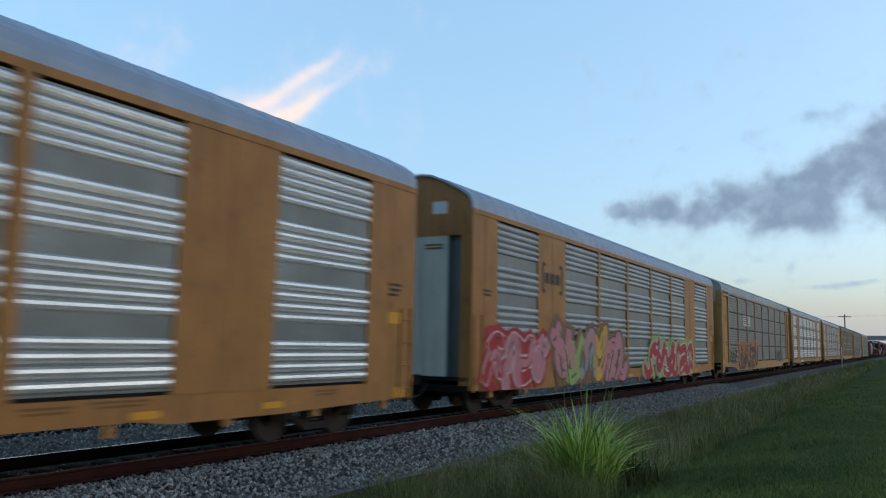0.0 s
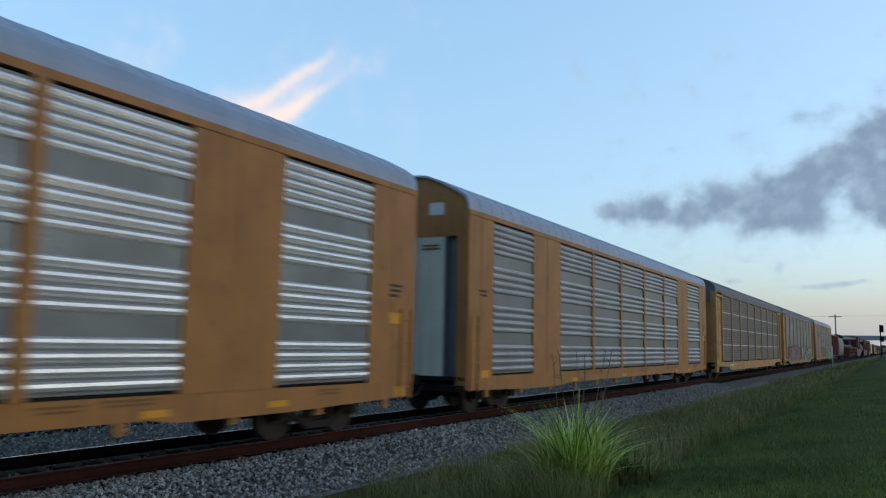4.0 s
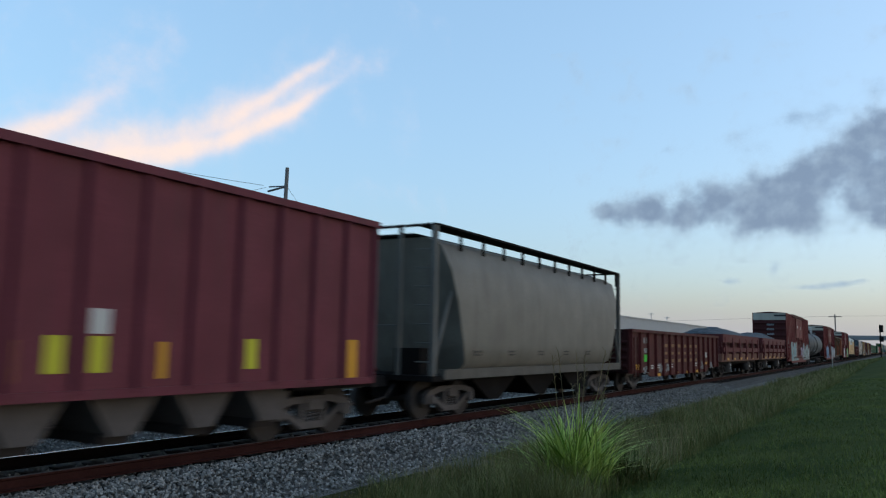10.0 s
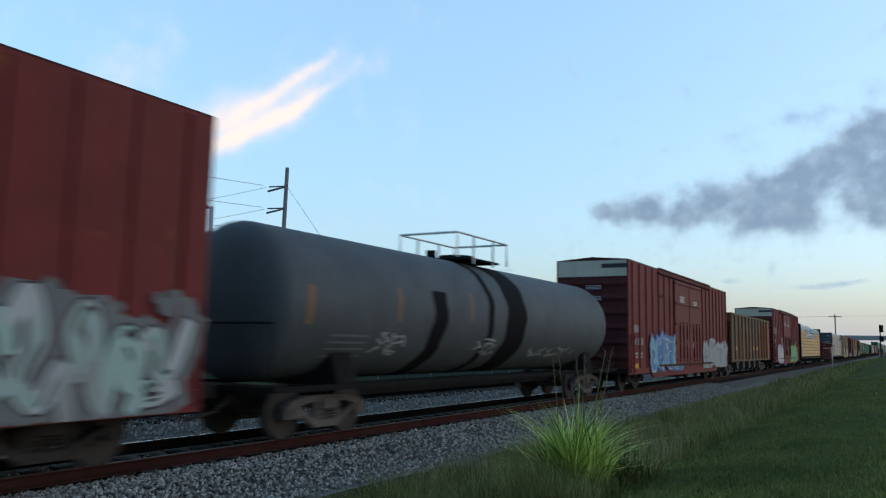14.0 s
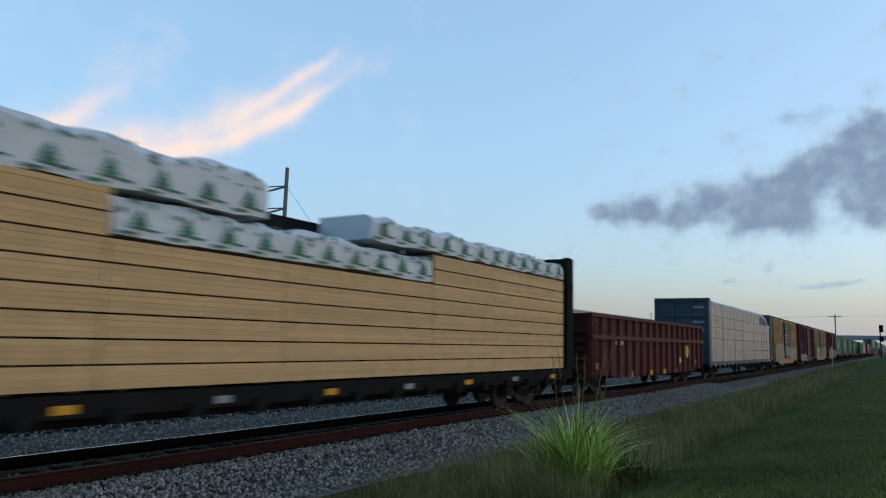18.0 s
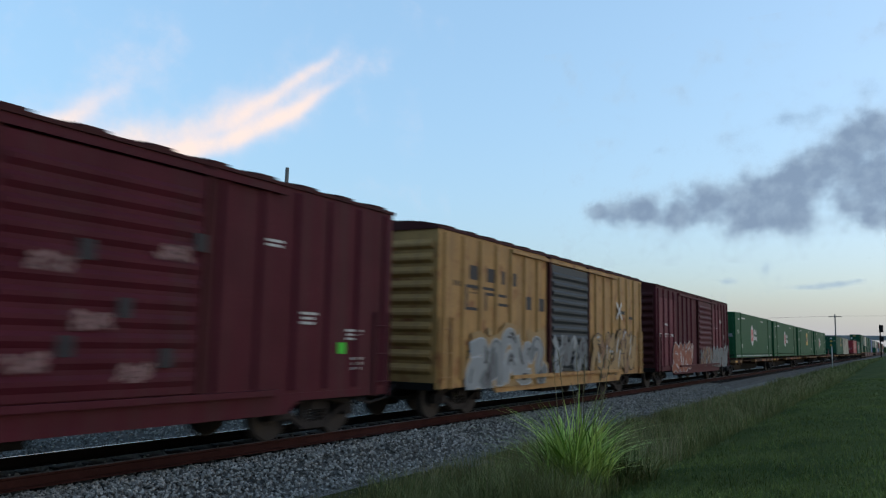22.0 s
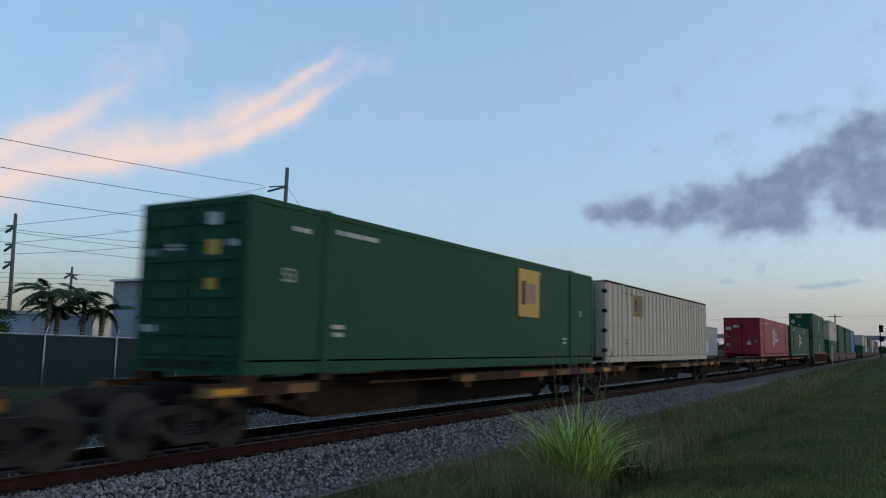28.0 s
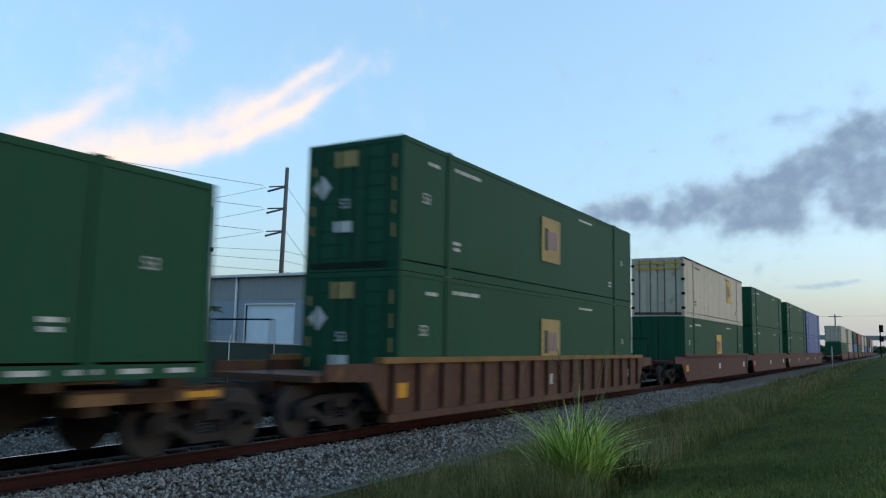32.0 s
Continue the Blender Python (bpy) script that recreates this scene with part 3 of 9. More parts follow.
def warehouse():
    w = thing("warehouse", "pale blue-grey metal warehouse with a low gable roof", "warehouse")
    x0, x1, y0, y1, zb, band, eave, ridge = -50.2, -20.0, 44.6, 59.4, -0.75, 4.74, 6.6, 7.25
    ym = (y0 + y1) / 2
    # long wall towards the track's coming end, split round its openings
    cuts = [(-45.3, -40.9, 4.3), (-34.0, -29.05, 4.36), (-27.35, -26.2, 3.2)]
    xs = [x0]
    rows = []
    for a, b, top in cuts:
        rows.append((xs[-1], a, y0, y0 + 0.3, zb, band))
        rows.append((a, b, y0, y0 + 0.3, top, band))
        xs.append(b)
    rows.append((xs[-1], x1 - 0.3, y0, y0 + 0.3, zb, band))
    boxes("lower_wall", wall_blue, w, rows, "pale blue-grey lower wall")
    boxes("side_wall", wall_white, w, [(x1 - 0.3, x1, y0, y1, zb, band)], "off-white lower gable wall")
    boxes("back_wall", wall_grey, w, [(x0, x1 - 0.3, y1 - 0.3, y1, zb, eave), (x0, x0 + 0.3, y0 + 0.3, y1 - 0.3, zb, eave)])

    def clad(bm):
        n = int((x1 - x0) / 0.3)
        for i in range(n):
            a = x0 + i * 0.3
            box(bm, a, a + 0.285, y0 - 0.02, y0 + 0.02, band + 0.02, eave)
        box(bm, x0, x1 - 0.3, y0 + 0.02, y0 + 0.3, band, eave)
    made("upper_cladding", clad, wall_grey, w, "ribbed grey metal cladding")

    def gable(bm):
        n = 49
        for i in range(n):
            a = y0 + (y1 - y0) * i / n
            b = a + 0.24
            zt = eave + (ridge - eave) * (1 - abs((a + 0.12) - ym) / (ym - y0))
            box(bm, x1 - 0.02, x1 + 0.03, a, b, band + 0.02, zt)
        prism(bm, [(y0, band), (y1, band), (y1, eave), (ym, ridge), (y0, eave)], x1 - 0.3, x1 - 0.02, "x")
    made("gable_cladding", gable, material("beige_metal_cladding", (0.3, 0.275, 0.24), 0.6, var=0.06, streak=0.1), w, "ribbed pale gable cladding")

    def roof(bm):
        for a, b in ((y0 - 0.25, ym), (ym, y1 + 0.25)):
            za = eave if a < ym - 0.1 else ridge
            zb_ = ridge if a < ym - 0.1 else eave
            prism(bm, [(a, za + 0.02), (b, zb_ + 0.02), (b, zb_ + 0.16), (a, za + 0.16)], x0 - 0.2, x1 + 0.2, "x")
    made("roof", roof, roof_metal, w, "shallow pale metal roof")
    boxes("gutter", trim_grey, w, [(x0 - 0.2, x1 + 0.2, y0 - 0.4, y0 - 0.24, eave - 0.05, eave + 0.13)])
    boxes("corner_trim", trim_grey, w, [(x1 - 0.1, x1 + 0.06, y0 - 0.06, y0 + 0.1, zb, eave)])
    boxes("corner_trim", trim_grey, w, [(x0 - 0.06, x0 + 0.1, y0 - 0.06, y0 + 0.1, zb, eave)])
    made("downpipe", lambda bm: tube(bm, (-35.0, y0 - 0.12, zb), (-35.0, y0 - 0.12, eave), 0.11, 8), trim_grey, w)
    for (a, b, top), mat in zip(cuts, (shutter_white, shutter_white, dark_open)):
        if mat is shutter_white:
            d = boxes("roller_door", mat, w, [(a, b, y0 + 0.17, y0 + 0.2, zb, top)], "white roller door")
            for i in range(24):
                z = (top - zb) / 24
                boxes("slat", mat, d, [(a + 0.02, b - 0.02, y0 + 0.12, y0 + 0.169, zb + z * i + 0.006, zb + z * i + z - 0.006)])
        else:
            # A near-black slab fills the opening in place of the shade inside.
            d = boxes("doorway", mat, w, [(a, b, y0 + 0.14, y0 + 0.2, zb, top)], "doorway filled by a dark slab for the shade inside")
        boxes("door_frame", trim_grey, d, [(a - 0.12, a, y0 - 0.03, y0 + 0.2, zb, top + 0.12), (b, b + 0.12, y0 - 0.03, y0 + 0.2, zb, top + 0.12), (a, b, y0 - 0.03, y0 + 0.2, top, top + 0.12)])
    boxes("wall_lamp", black_steel, w, [(-21.9, -21.6, y0 - 0.25, y0, 2.55, 2.85)])
    boxes("service_hatch", trim_grey, w, [(-22.3, -20.9, y0 - 0.05, y0, zb, 1.95)])
    boxes("flood_lamp", trim_grey, w, [(x1 + 0.05, x1 + 0.4, 51.7, 52.3, 6.75, 6.95)])
    return w


warehouse()


def flat_shed(name, label, x0, x1, y0, y1, z0, z1, mat, doors, roofmat):
    w = thing(name, label, "building")
    boxes("wall", mat, w, [(x1 - 0.3, x1, y0, y1, z0, z1), (x0, x1 - 0.3, y0, y0 + 0.3, z0, z1), (x0, x1 - 0.3, y1 - 0.3, y1, z0, z1), (x0, x0 + 0.3, y0 + 0.3, y1 - 0.3, z0, z1)])
    boxes("roof", roofmat, w, [(x0 - 0.2, x1 + 0.25, y0 - 0.2, y1 + 0.2, z1 + 0.01, z1 + 0.3)])
    for y in doors:
        boxes("dock_door", shutter_white, w, [(x1 + 0.01, x1 + 0.08, y, y + 3.2, z0 + 1.2, z0 + 4.6)])
        boxes("door_hood", trim_grey, w, [(x1 + 0.01, x1 + 0.5, y - 0.2, y + 3.4, z0 + 4.7, z0 + 4.85)])
    return w


flat_shed("low_store", "low grey metal store with a flat pale roof", -34, -22, 66, 92, -0.7, 3.6, wall_grey, [], roof_metal)
flat_shed("long_depot", "long white flat-roofed depot with dock doors", -75, -45, 112, 285, -0.7, 8.5, wall_white, [140 + 9.0 * i for i in range(15)], roof_metal)
flat_shed("blue_shed", "pale blue shed behind the palms", -78, -52, 38, 44, -0.5, 3.4, wall_blue, [], roof_metal)
for yy, hh in ((215, 2.4), (232, 2.0)):
    mast = thing("roof_mast", "slim mast with a crossarm above the depot roof", "mast", "masts on the depot")
    made("pole", lambda bm: tube(bm, (-49, yy, 8.75), (-49, yy, 8.8 + hh), 0.12, 6), galv, mast)
    boxes("crossarm", galv, mast, [(-49.9, -48.1, yy - 0.1, yy + 0.1, 8.3 + hh, 8.45 + hh)])

# ---- poles and wires ----
pole_wood = material("grey_weathered_pole", (0.13, 0.12, 0.11), 0.85, var=0.2, streak=0.3)
wire_mat = material("dark_overhead_wire", (0.05, 0.05, 0.055), 0.6, var=0.1)
insul = material("grey_insulator", (0.1, 0.1, 0.11), 0.5, var=0.1)


def line_pole(name, label, base, top, r, arms):
    p = thing(name, label, "utility pole")
    b, t = Vector(base), Vector(top)
    made("shaft", lambda bm: tube(bm, b, t, r, 12, r * 0.7), pole_wood, p)
    for z, dx, ln in arms:
        c = b.lerp(t, (z - b.z) / (t.z - b.z))
        def arm(bm):
            e = c + Vector((-ln * 0.9, -ln * 0.35, -0.05))
            tube(bm, c, e, 0.09, 6)
            tube(bm, c + Vector((0, 0, -0.05)), e + Vector((-0.15, 0, -0.55)), 0.13, 8)
        made("insulator_arm", arm, insul, p)
    return p


line_pole("transmission_pole", "tall weathered transmission pole with insulator arms", (-53.9, 70, -0.7), (-53.45, 70, 22.6), 0.33, [(20.3, 0, 2.3), (17.6, 0, 2.3), (14.8, 0, 2.3)])
line_pole("wooden_pole", "slim wooden utility pole", (-58.2, 40, -0.5), (-58.6, 40, 12.6), 0.2, [(11.5, 0, 0.8), (9.8, 0, 0.8), (8.2, 0, 0.8)])
line_pole("short_pole", "short wooden pole with a crossarm", (-79.6, 60, -0.6), (-79.6, 60, 10.3), 0.2, [(9.5, 0, 0.9), (9.3, 0, -0.9)])


def wires():
    w = thing("overhead_wires", "dark overhead power lines strung between poles", "power line")
    def span(a, b, sag, r=0.02):
        a, b = Vector(a), Vector(b)
        pts = [a.lerp(b, i / 12) - Vector((0, 0, 4 * sag * (i / 12) * (1 - i / 12))) for i in range(13)]
        made("wire", lambda bm: pipe(bm, pts, r, 5), wire_mat, w)
    for z1, z0 in ((20.47, 15.45), (17.74, 13.41), (14.89, 11.33)):
        span((-56.3, 69, z1), (-44.0, 30, z0), 0.15, 0.028)
        span((-44.0, 30, z0), (-30.0, -15, z0 - 5.6), 0.3, 0.028)
    for z1, z0 in ((20.3, 10.6), (17.6, 9.0), (14.8, 8.0)):
        span((-56.3, 69.5, z1), (-59.5, 39.7, z0 + 0.9), 0.5, 0.022)
    for z1, z0 in ((12.4, 11.2), (11.2, 11.0), (9.9, 10.0)):
        span((-53.6, 70, z1), (-59.2, 39.8, z0), 0.3, 0.022)
        span((-53.6, 70, z1), (-49, 130, z1 - 1.0), 1.0, 0.022)
        span((-59.2, 39.8, z0), (-64, 8, z0 - 1), 0.4, 0.022)
    span((-53.5, 70, 20.4), (-45.0, 72, 9.0), 0.0, 0.022)
    span((-53.5, 70, 15.0), (-48.5, 71, 9.0), 0.0, 0.022)
    for z in (9.4, 8.8, 8.2):
        span((-79.6, 60, z), (-56.5, 90, z + 1), 0.5)
        span((-79.6, 60, z), (-110, 25, z + 0.5), 0.5)


wires()


def lamp_post():
    p = thing("street_lamp", "slim grey parking-lot lamp post with one flat head", "street lamp")
    made("pole", lambda bm: tube(bm, (-17.5, 25.5, -0.3), (-17.5, 25.4, 7.9), 0.12, 10, 0.09), galv, p)
    made("bracket", lambda bm: tube(bm, (-17.5, 25.4, 7.8), (-17.75, 25.25, 7.85), 0.05, 6), black_steel, p)
    made("lamp_head", lambda bm: prism(bm, [(-18.4, 25.0), (-17.75, 25.05), (-17.7, 25.4), (-18.3, 25.4)], 7.8, 7.93, "z"), black_steel, p)
    made("sensor", lambda bm: tube(bm, (-17.35, 25.4, 5.75), (-17.35, 25.4, 5.95), 0.08, 8), black_steel, p)


lamp_post()

far_pole = thing("far_utility_pole", "distant wooden utility pole with a crossarm", "utility pole")
made("shaft", lambda bm: tube(bm, (-5.5, 250, -0.5), (-5.5, 250, 12.1), 0.22, 8, 0.16), pole_wood, far_pole)
boxes("crossarm", pole_wood, far_pole, [(-7.2, -3.8, 249.85, 250.0, 11.3, 11.5)])
fw = thing("far_wire", "thin distant wire running off the far pole", "power line")
made("wire", lambda bm: pipe(bm, [(-70, 262, 10.0), (-5.5, 250, 11.6), (70, 240, 11.6)], 0.03, 4), wire_mat, fw)
marker = thing("marker_post", "thin white trackside marker post", "marker post")
made("post", lambda bm: tube(bm, (3.0, 107, -0.5), (3.0, 107, 2.2), 0.06, 8), white_mark, marker)
over = thing("road_overpass", "distant grey road bridge across the railway", "bridge")
boxes("deck", material("bridge_concrete", (0.2, 0.21, 0.22), 0.8, var=0.1), over, [(-160, 160, 520, 532, 8.2, 9.9)])
for x in (-60, -20, 22, 60):
    boxes("pier", MATS["bridge_concrete"], over, [(x - 0.8, x + 0.8, 523, 529, -0.5, 8.19)])
boxes("parapet", MATS["bridge_concrete"], over, [(-160, 160, 520.0, 520.3, 9.91, 10.8)])
sig = thing("railway_signal", "distant dark railway signal mast with two heads", "signal")
made("mast", lambda bm: tube(bm, (6.4, 210, -0.4), (6.4, 210, 8.0), 0.12, 8), black_steel, sig)
boxes("signal_head", black_steel, sig, [(6.2, 7.1, 209.6, 209.85, 6.2, 7.9)])
boxes("signal_head", black_steel, sig, [(6.2, 7.1, 209.6, 209.85, 4.0, 5.2)])

# ---- palms and shrubs ----
palm_leaf = leaf_mat("palm_fronds", (0.02, 0.045, 0.015), (0.05, 0.085, 0.035))
palm_trunk = material("palm_trunk_bark", (0.14, 0.115, 0.09), 0.9, var=0.3, scale=5.0, bump=0.8)


def frond_mesh(length, droop, rng, fan):
    verts, faces = [], []
    n = 14
    pts = []
    for i in range(n + 1):
        u = i / n
        pts.append(Vector((length * (u - 0.12 * droop * u * u), 0, length * (0.5 * u - droop * u * u))))
    for i in range(n):
        a, b = pts[i], pts[i + 1]
        k = len(verts)
        w = 0.025 * (1 - 0.8 * i / n)
        verts += [(a.x, -w, a.z), (a.x, w, a.z), (b.x, w, b.z), (b.x, -w, b.z)]
        faces.append((k, k + 1, k + 2, k + 3))
    start = 9 if fan else 2
    for i in range(start, n + 1):
        u = i / n
        for s in (-1, 1):
            for j in range(2):
                p = pts[i] + Vector((0.05 * j, 0, 0))
                ll = length * (0.3 if not fan else 0.42) * math.sin(math.pi * min(0.97, 0.18 + 0.8 * u)) * rng.uniform(0.8, 1.1) + 0.05
                ang = (0.5 + 0.7 * (1 - u)) if not fan else 1.5 * (1 - (i - start) / (n - start + 1)) + 0.1
                d = Vector((math.cos(ang), s * math.sin(ang), -0.25 - 0.3 * rng.random()))
                e = p + d * ll
                k = len(verts)
                side = Vector((0.05, 0, 0.0)) if not fan else Vector((0.02, 0.02 * s, 0))
                verts += [tuple(p - side), tuple(p + side), tuple(e)]
                faces.append((k, k + 1, k + 2))
    return verts, faces


def palm(x, y, height, length, fronds, seed, label, fan=False, lean=0.0):
    rng = random.Random(seed)
    p = thing("palm_tree", label, "palm tree", "palms by the fence")
    z0 = fence_z(y)
    top = Vector((x + lean, y, z0 + height))
    def trunk(bm):
        k = 10
        for i in range(k):
            a = Vector((x, y, z0 - 0.2)).lerp(top, i / k)
            b = Vector((x, y, z0 - 0.2)).lerp(top, (i + 1) / k)
            r = (0.2 if fan else 0.11) * (1.1 - 0.25 * i / k)
            tube(bm, a, b, r * 1.06, 9, r * 0.92)
    made("trunk", trunk, palm_trunk, p)
    for i in range(fronds):
        v, f = frond_mesh(length * rng.uniform(0.8, 1.1), rng.uniform(0.25, 1.15) if not fan else rng.uniform(0.2, 0.9), rng, fan)
        me = bpy.data.meshes.new("frond")
        me.from_pydata(v, [], f)
        me.materials.append(palm_leaf)
        ob = new("frond", me)
        ob.parent = p
        tilt = rng.uniform(-35, 25) if not fan else rng.uniform(-60, 60)
        ob.matrix_basis = Matrix.Translation(top) @ pose(0, 0, 0, 0, 0, 360 * i / fronds + rng.uniform(-12, 12)) @ pose(0, 0, 0, 0, -tilt, 0)
    return p


for k, (px, py, hh, ln, nf) in enumerate([(-18.6, 18.4, 3.5, 1.6, 15), (-19.4, 19.3, 3.0, 1.3, 13), (-19.0, 20.2, 3.5, 1.3, 14), (-18.9, 21.0, 3.0, 1.2, 12), (-18.8, 25.0, 3.6, 1.2, 15), (-18.6, 25.9, 3.4, 1.1, 13), (-19.3, 24.3, 3.0, 1.1, 12), (-20.0, 16.6, 2.5, 1.4, 10)]):
    palm(px, py, hh, ln, nf, 40 + k, "green feathery palm standing behind the fence")
for k, (py, hh, ln, ze) in enumerate([(48.1, 4.5, 2.0, 15), (51.6, 5.2, 1.3, 9), (55.2, 4.7, 2.1, 15)]):
    palm(-18.3, py, hh, ln, ze + 6, 60 + k, "fan palm with a rough trunk beside the warehouse" if k != 1 else "ragged fan palm with a drooping brown crown", True, 0.4)


def shrub(x, y, r, hgt, seed, label):
    rng = np.random.default_rng(seed)
    s = thing("shrub", label, "shrub", "shrubs by the fence")
    spots = []
    z = fence_z(y) if x < 0 else ground_z(x, y)
    verts, faces = [], []
    for _ in range(900):
        d = rng.normal(0, 1, 3)
        d /= np.linalg.norm(d)
        q = d * r * rng.uniform(0.5, 1.0) * (1, 1, hgt / (2 * r))
        c = np.array((x, y, z + hgt / 2)) + q
        a, b = rng.normal(0, 1, 3), rng.normal(0, 1, 3)
        a *= 0.09 / np.linalg.norm(a)
        b *= 0.06 / np.linalg.norm(b)
        k = len(verts)
        verts += [tuple(c - a), tuple(c + b), tuple(c + a), tuple(c - b)]
        faces.append((k, k + 1, k + 2, k + 3))
    me = bpy.data.meshes.new("crown")
    me.from_pydata(verts, [], faces)
    me.materials.append(palm_leaf)
    new("crown", me).parent = s
    made("stem", lambda bm: tube(bm, (x, y, z - 0.1), (x, y, z + hgt * 0.6), 0.04, 6), palm_trunk, s)


shrub(-17.6, 36.5, 0.8, 2.4, 71, "small leafy shrub against the fence")
shrub(-15.9, 28.0, 0.4, 0.7, 72, "small weedy bush at the foot of the fence")
shrub(-17.6, 33.0, 0.6, 2.3, 73, "thin leafy shrub by the warehouse door")
shrub(-17.6, 15.9, 0.5, 2.7, 76, "slim dark bush behind the fence")
shrub(-17.2, 62, 1.6, 3.0, 74, "dark rounded bush at the end of the fence")
shrub(-17.4, 66, 1.5, 2.6, 75, "dark rounded bush at the end of the fence")
for k, (sx, sy, sr, sh) in enumerate([(-14, 170, 3, 5), (-20, 185, 4, 6), (-16, 210, 4, 6), (-26, 190, 4, 6)]):
    shrub(sx, sy, sr, sh, 80 + k, "distant dark scrub by the railway")


def treeline():
    rng = np.random.default_rng(9)
    verts, faces = [], []
    for _ in range(9000):
        x = rng.uniform(-900, 500)
        y = 900 + 0.15 * abs(x) + rng.uniform(-30, 30)
        hh = 5 + 4 * noise.noise((x * 0.02, 1, 1)) + 2 * noise.noise((x * 0.1, 4, 1))
        c = np.array((x, y, rng.uniform(-0.5, 1) ** 1 * hh * 0.5 + hh * 0.5))
        a, b = rng.normal(0, 1.6, 3), rng.normal(0, 1.6, 3)
        k = len(verts)
        verts += [tuple(c - a), tuple(c + b), tuple(c + a), tuple(c - b)]
        faces.append((k, k + 1, k + 2, k + 3))
    me = bpy.data.meshes.new("far_treeline")
    me.from_pydata(verts, [], faces)
    me.materials.append(palm_leaf)
    tagged(new("far_treeline", me), "far dark line of trees on the horizon", "trees", kind="stuff")


treeline()
DRIFTING = []


# ---- clouds: far sheets of vapour that drift slowly ----
def cloud_mat(name, dark, light, glow, lo, hi, scale, amp, cover, mottle=0.9, depth=0.66, rag=0.6):
    """Vapour lit by the sky: its thickness comes from the sheet, its rags from noise."""
    m = bpy.data.materials.new(name)
    m.use_nodes = True
    n, l = m.node_tree.nodes, m.node_tree.links
    n.remove(n["Principled BSDF"])
    at = n.new("ShaderNodeAttribute")
    at.attribute_name = "thickness"
    tc, nz = n.new("ShaderNodeTexCoord"), n.new("ShaderNodeTexNoise")
    nz.inputs["Scale"].default_value, nz.inputs["Detail"].default_value, nz.inputs["Roughness"].default_value = scale, 8, rag
    l.new(tc.outputs["Object"], nz.inputs["Vector"])
    ma = n.new("ShaderNodeMath")
    ma.operation = "MULTIPLY_ADD"
    ma.inputs[1].default_value = amp
    l.new(nz.outputs["Fac"], ma.inputs[0])
    l.new(at.outputs["Fac"], ma.inputs[2])
    mr = n.new("ShaderNodeMapRange")
    mr.interpolation_type = "SMOOTHSTEP"
    mr.inputs["From Min"].default_value, mr.inputs["From Max"].default_value = lo, hi
    l.new(ma.outputs[0], mr.inputs["Value"])
    fine = n.new("ShaderNodeTexNoise")
    fine.inputs["Scale"].default_value, fine.inputs["Detail"].default_value = scale * 2.2, 6
    l.new(tc.outputs["Object"], fine.inputs["Vector"])
    body = n.new("ShaderNodeMath")
    body.operation = "MULTIPLY_ADD"
    body.inputs[1].default_value = mottle
    l.new(fine.outputs["Fac"], body.inputs[0])
    l.new(mr.outputs["Result"], body.inputs[2])
    rp = n.new("ShaderNodeValToRGB")
    rp.color_ramp.elements[0].color, rp.color_ramp.elements[1].color = (*light, 1), (*dark, 1)
    half = n.new("ShaderNodeMath")
    half.operation = "MULTIPLY"
    half.inputs[1].default_value = depth
    rp.color_ramp.elements[0].position, rp.color_ramp.elements[1].position = 0.36, 0.92
    l.new(body.outputs[0], half.inputs[0])
    l.new(half.outputs[0], rp.inputs["Fac"])
    veil = n.new("ShaderNodeMath")
    veil.operation = "MULTIPLY"
    veil.inputs[1].default_value = cover
    l.new(mr.outputs["Result"], veil.inputs[0])
    em, tr, mx = n.new("ShaderNodeEmission"), n.new("ShaderNodeBsdfTransparent"), n.new("ShaderNodeMixShader")
    em.inputs["Strength"].default_value = glow
    l.new(rp.outputs["Color"], em.inputs["Color"])
    l.new(veil.outputs[0], mx.inputs["Fac"])
    l.new(tr.outputs["BSDF"], mx.inputs[1])
    l.new(em.outputs["Emission"], mx.inputs[2])
    l.new(mx.outputs["Shader"], n["Material Output"].inputs["Surface"])
    return m


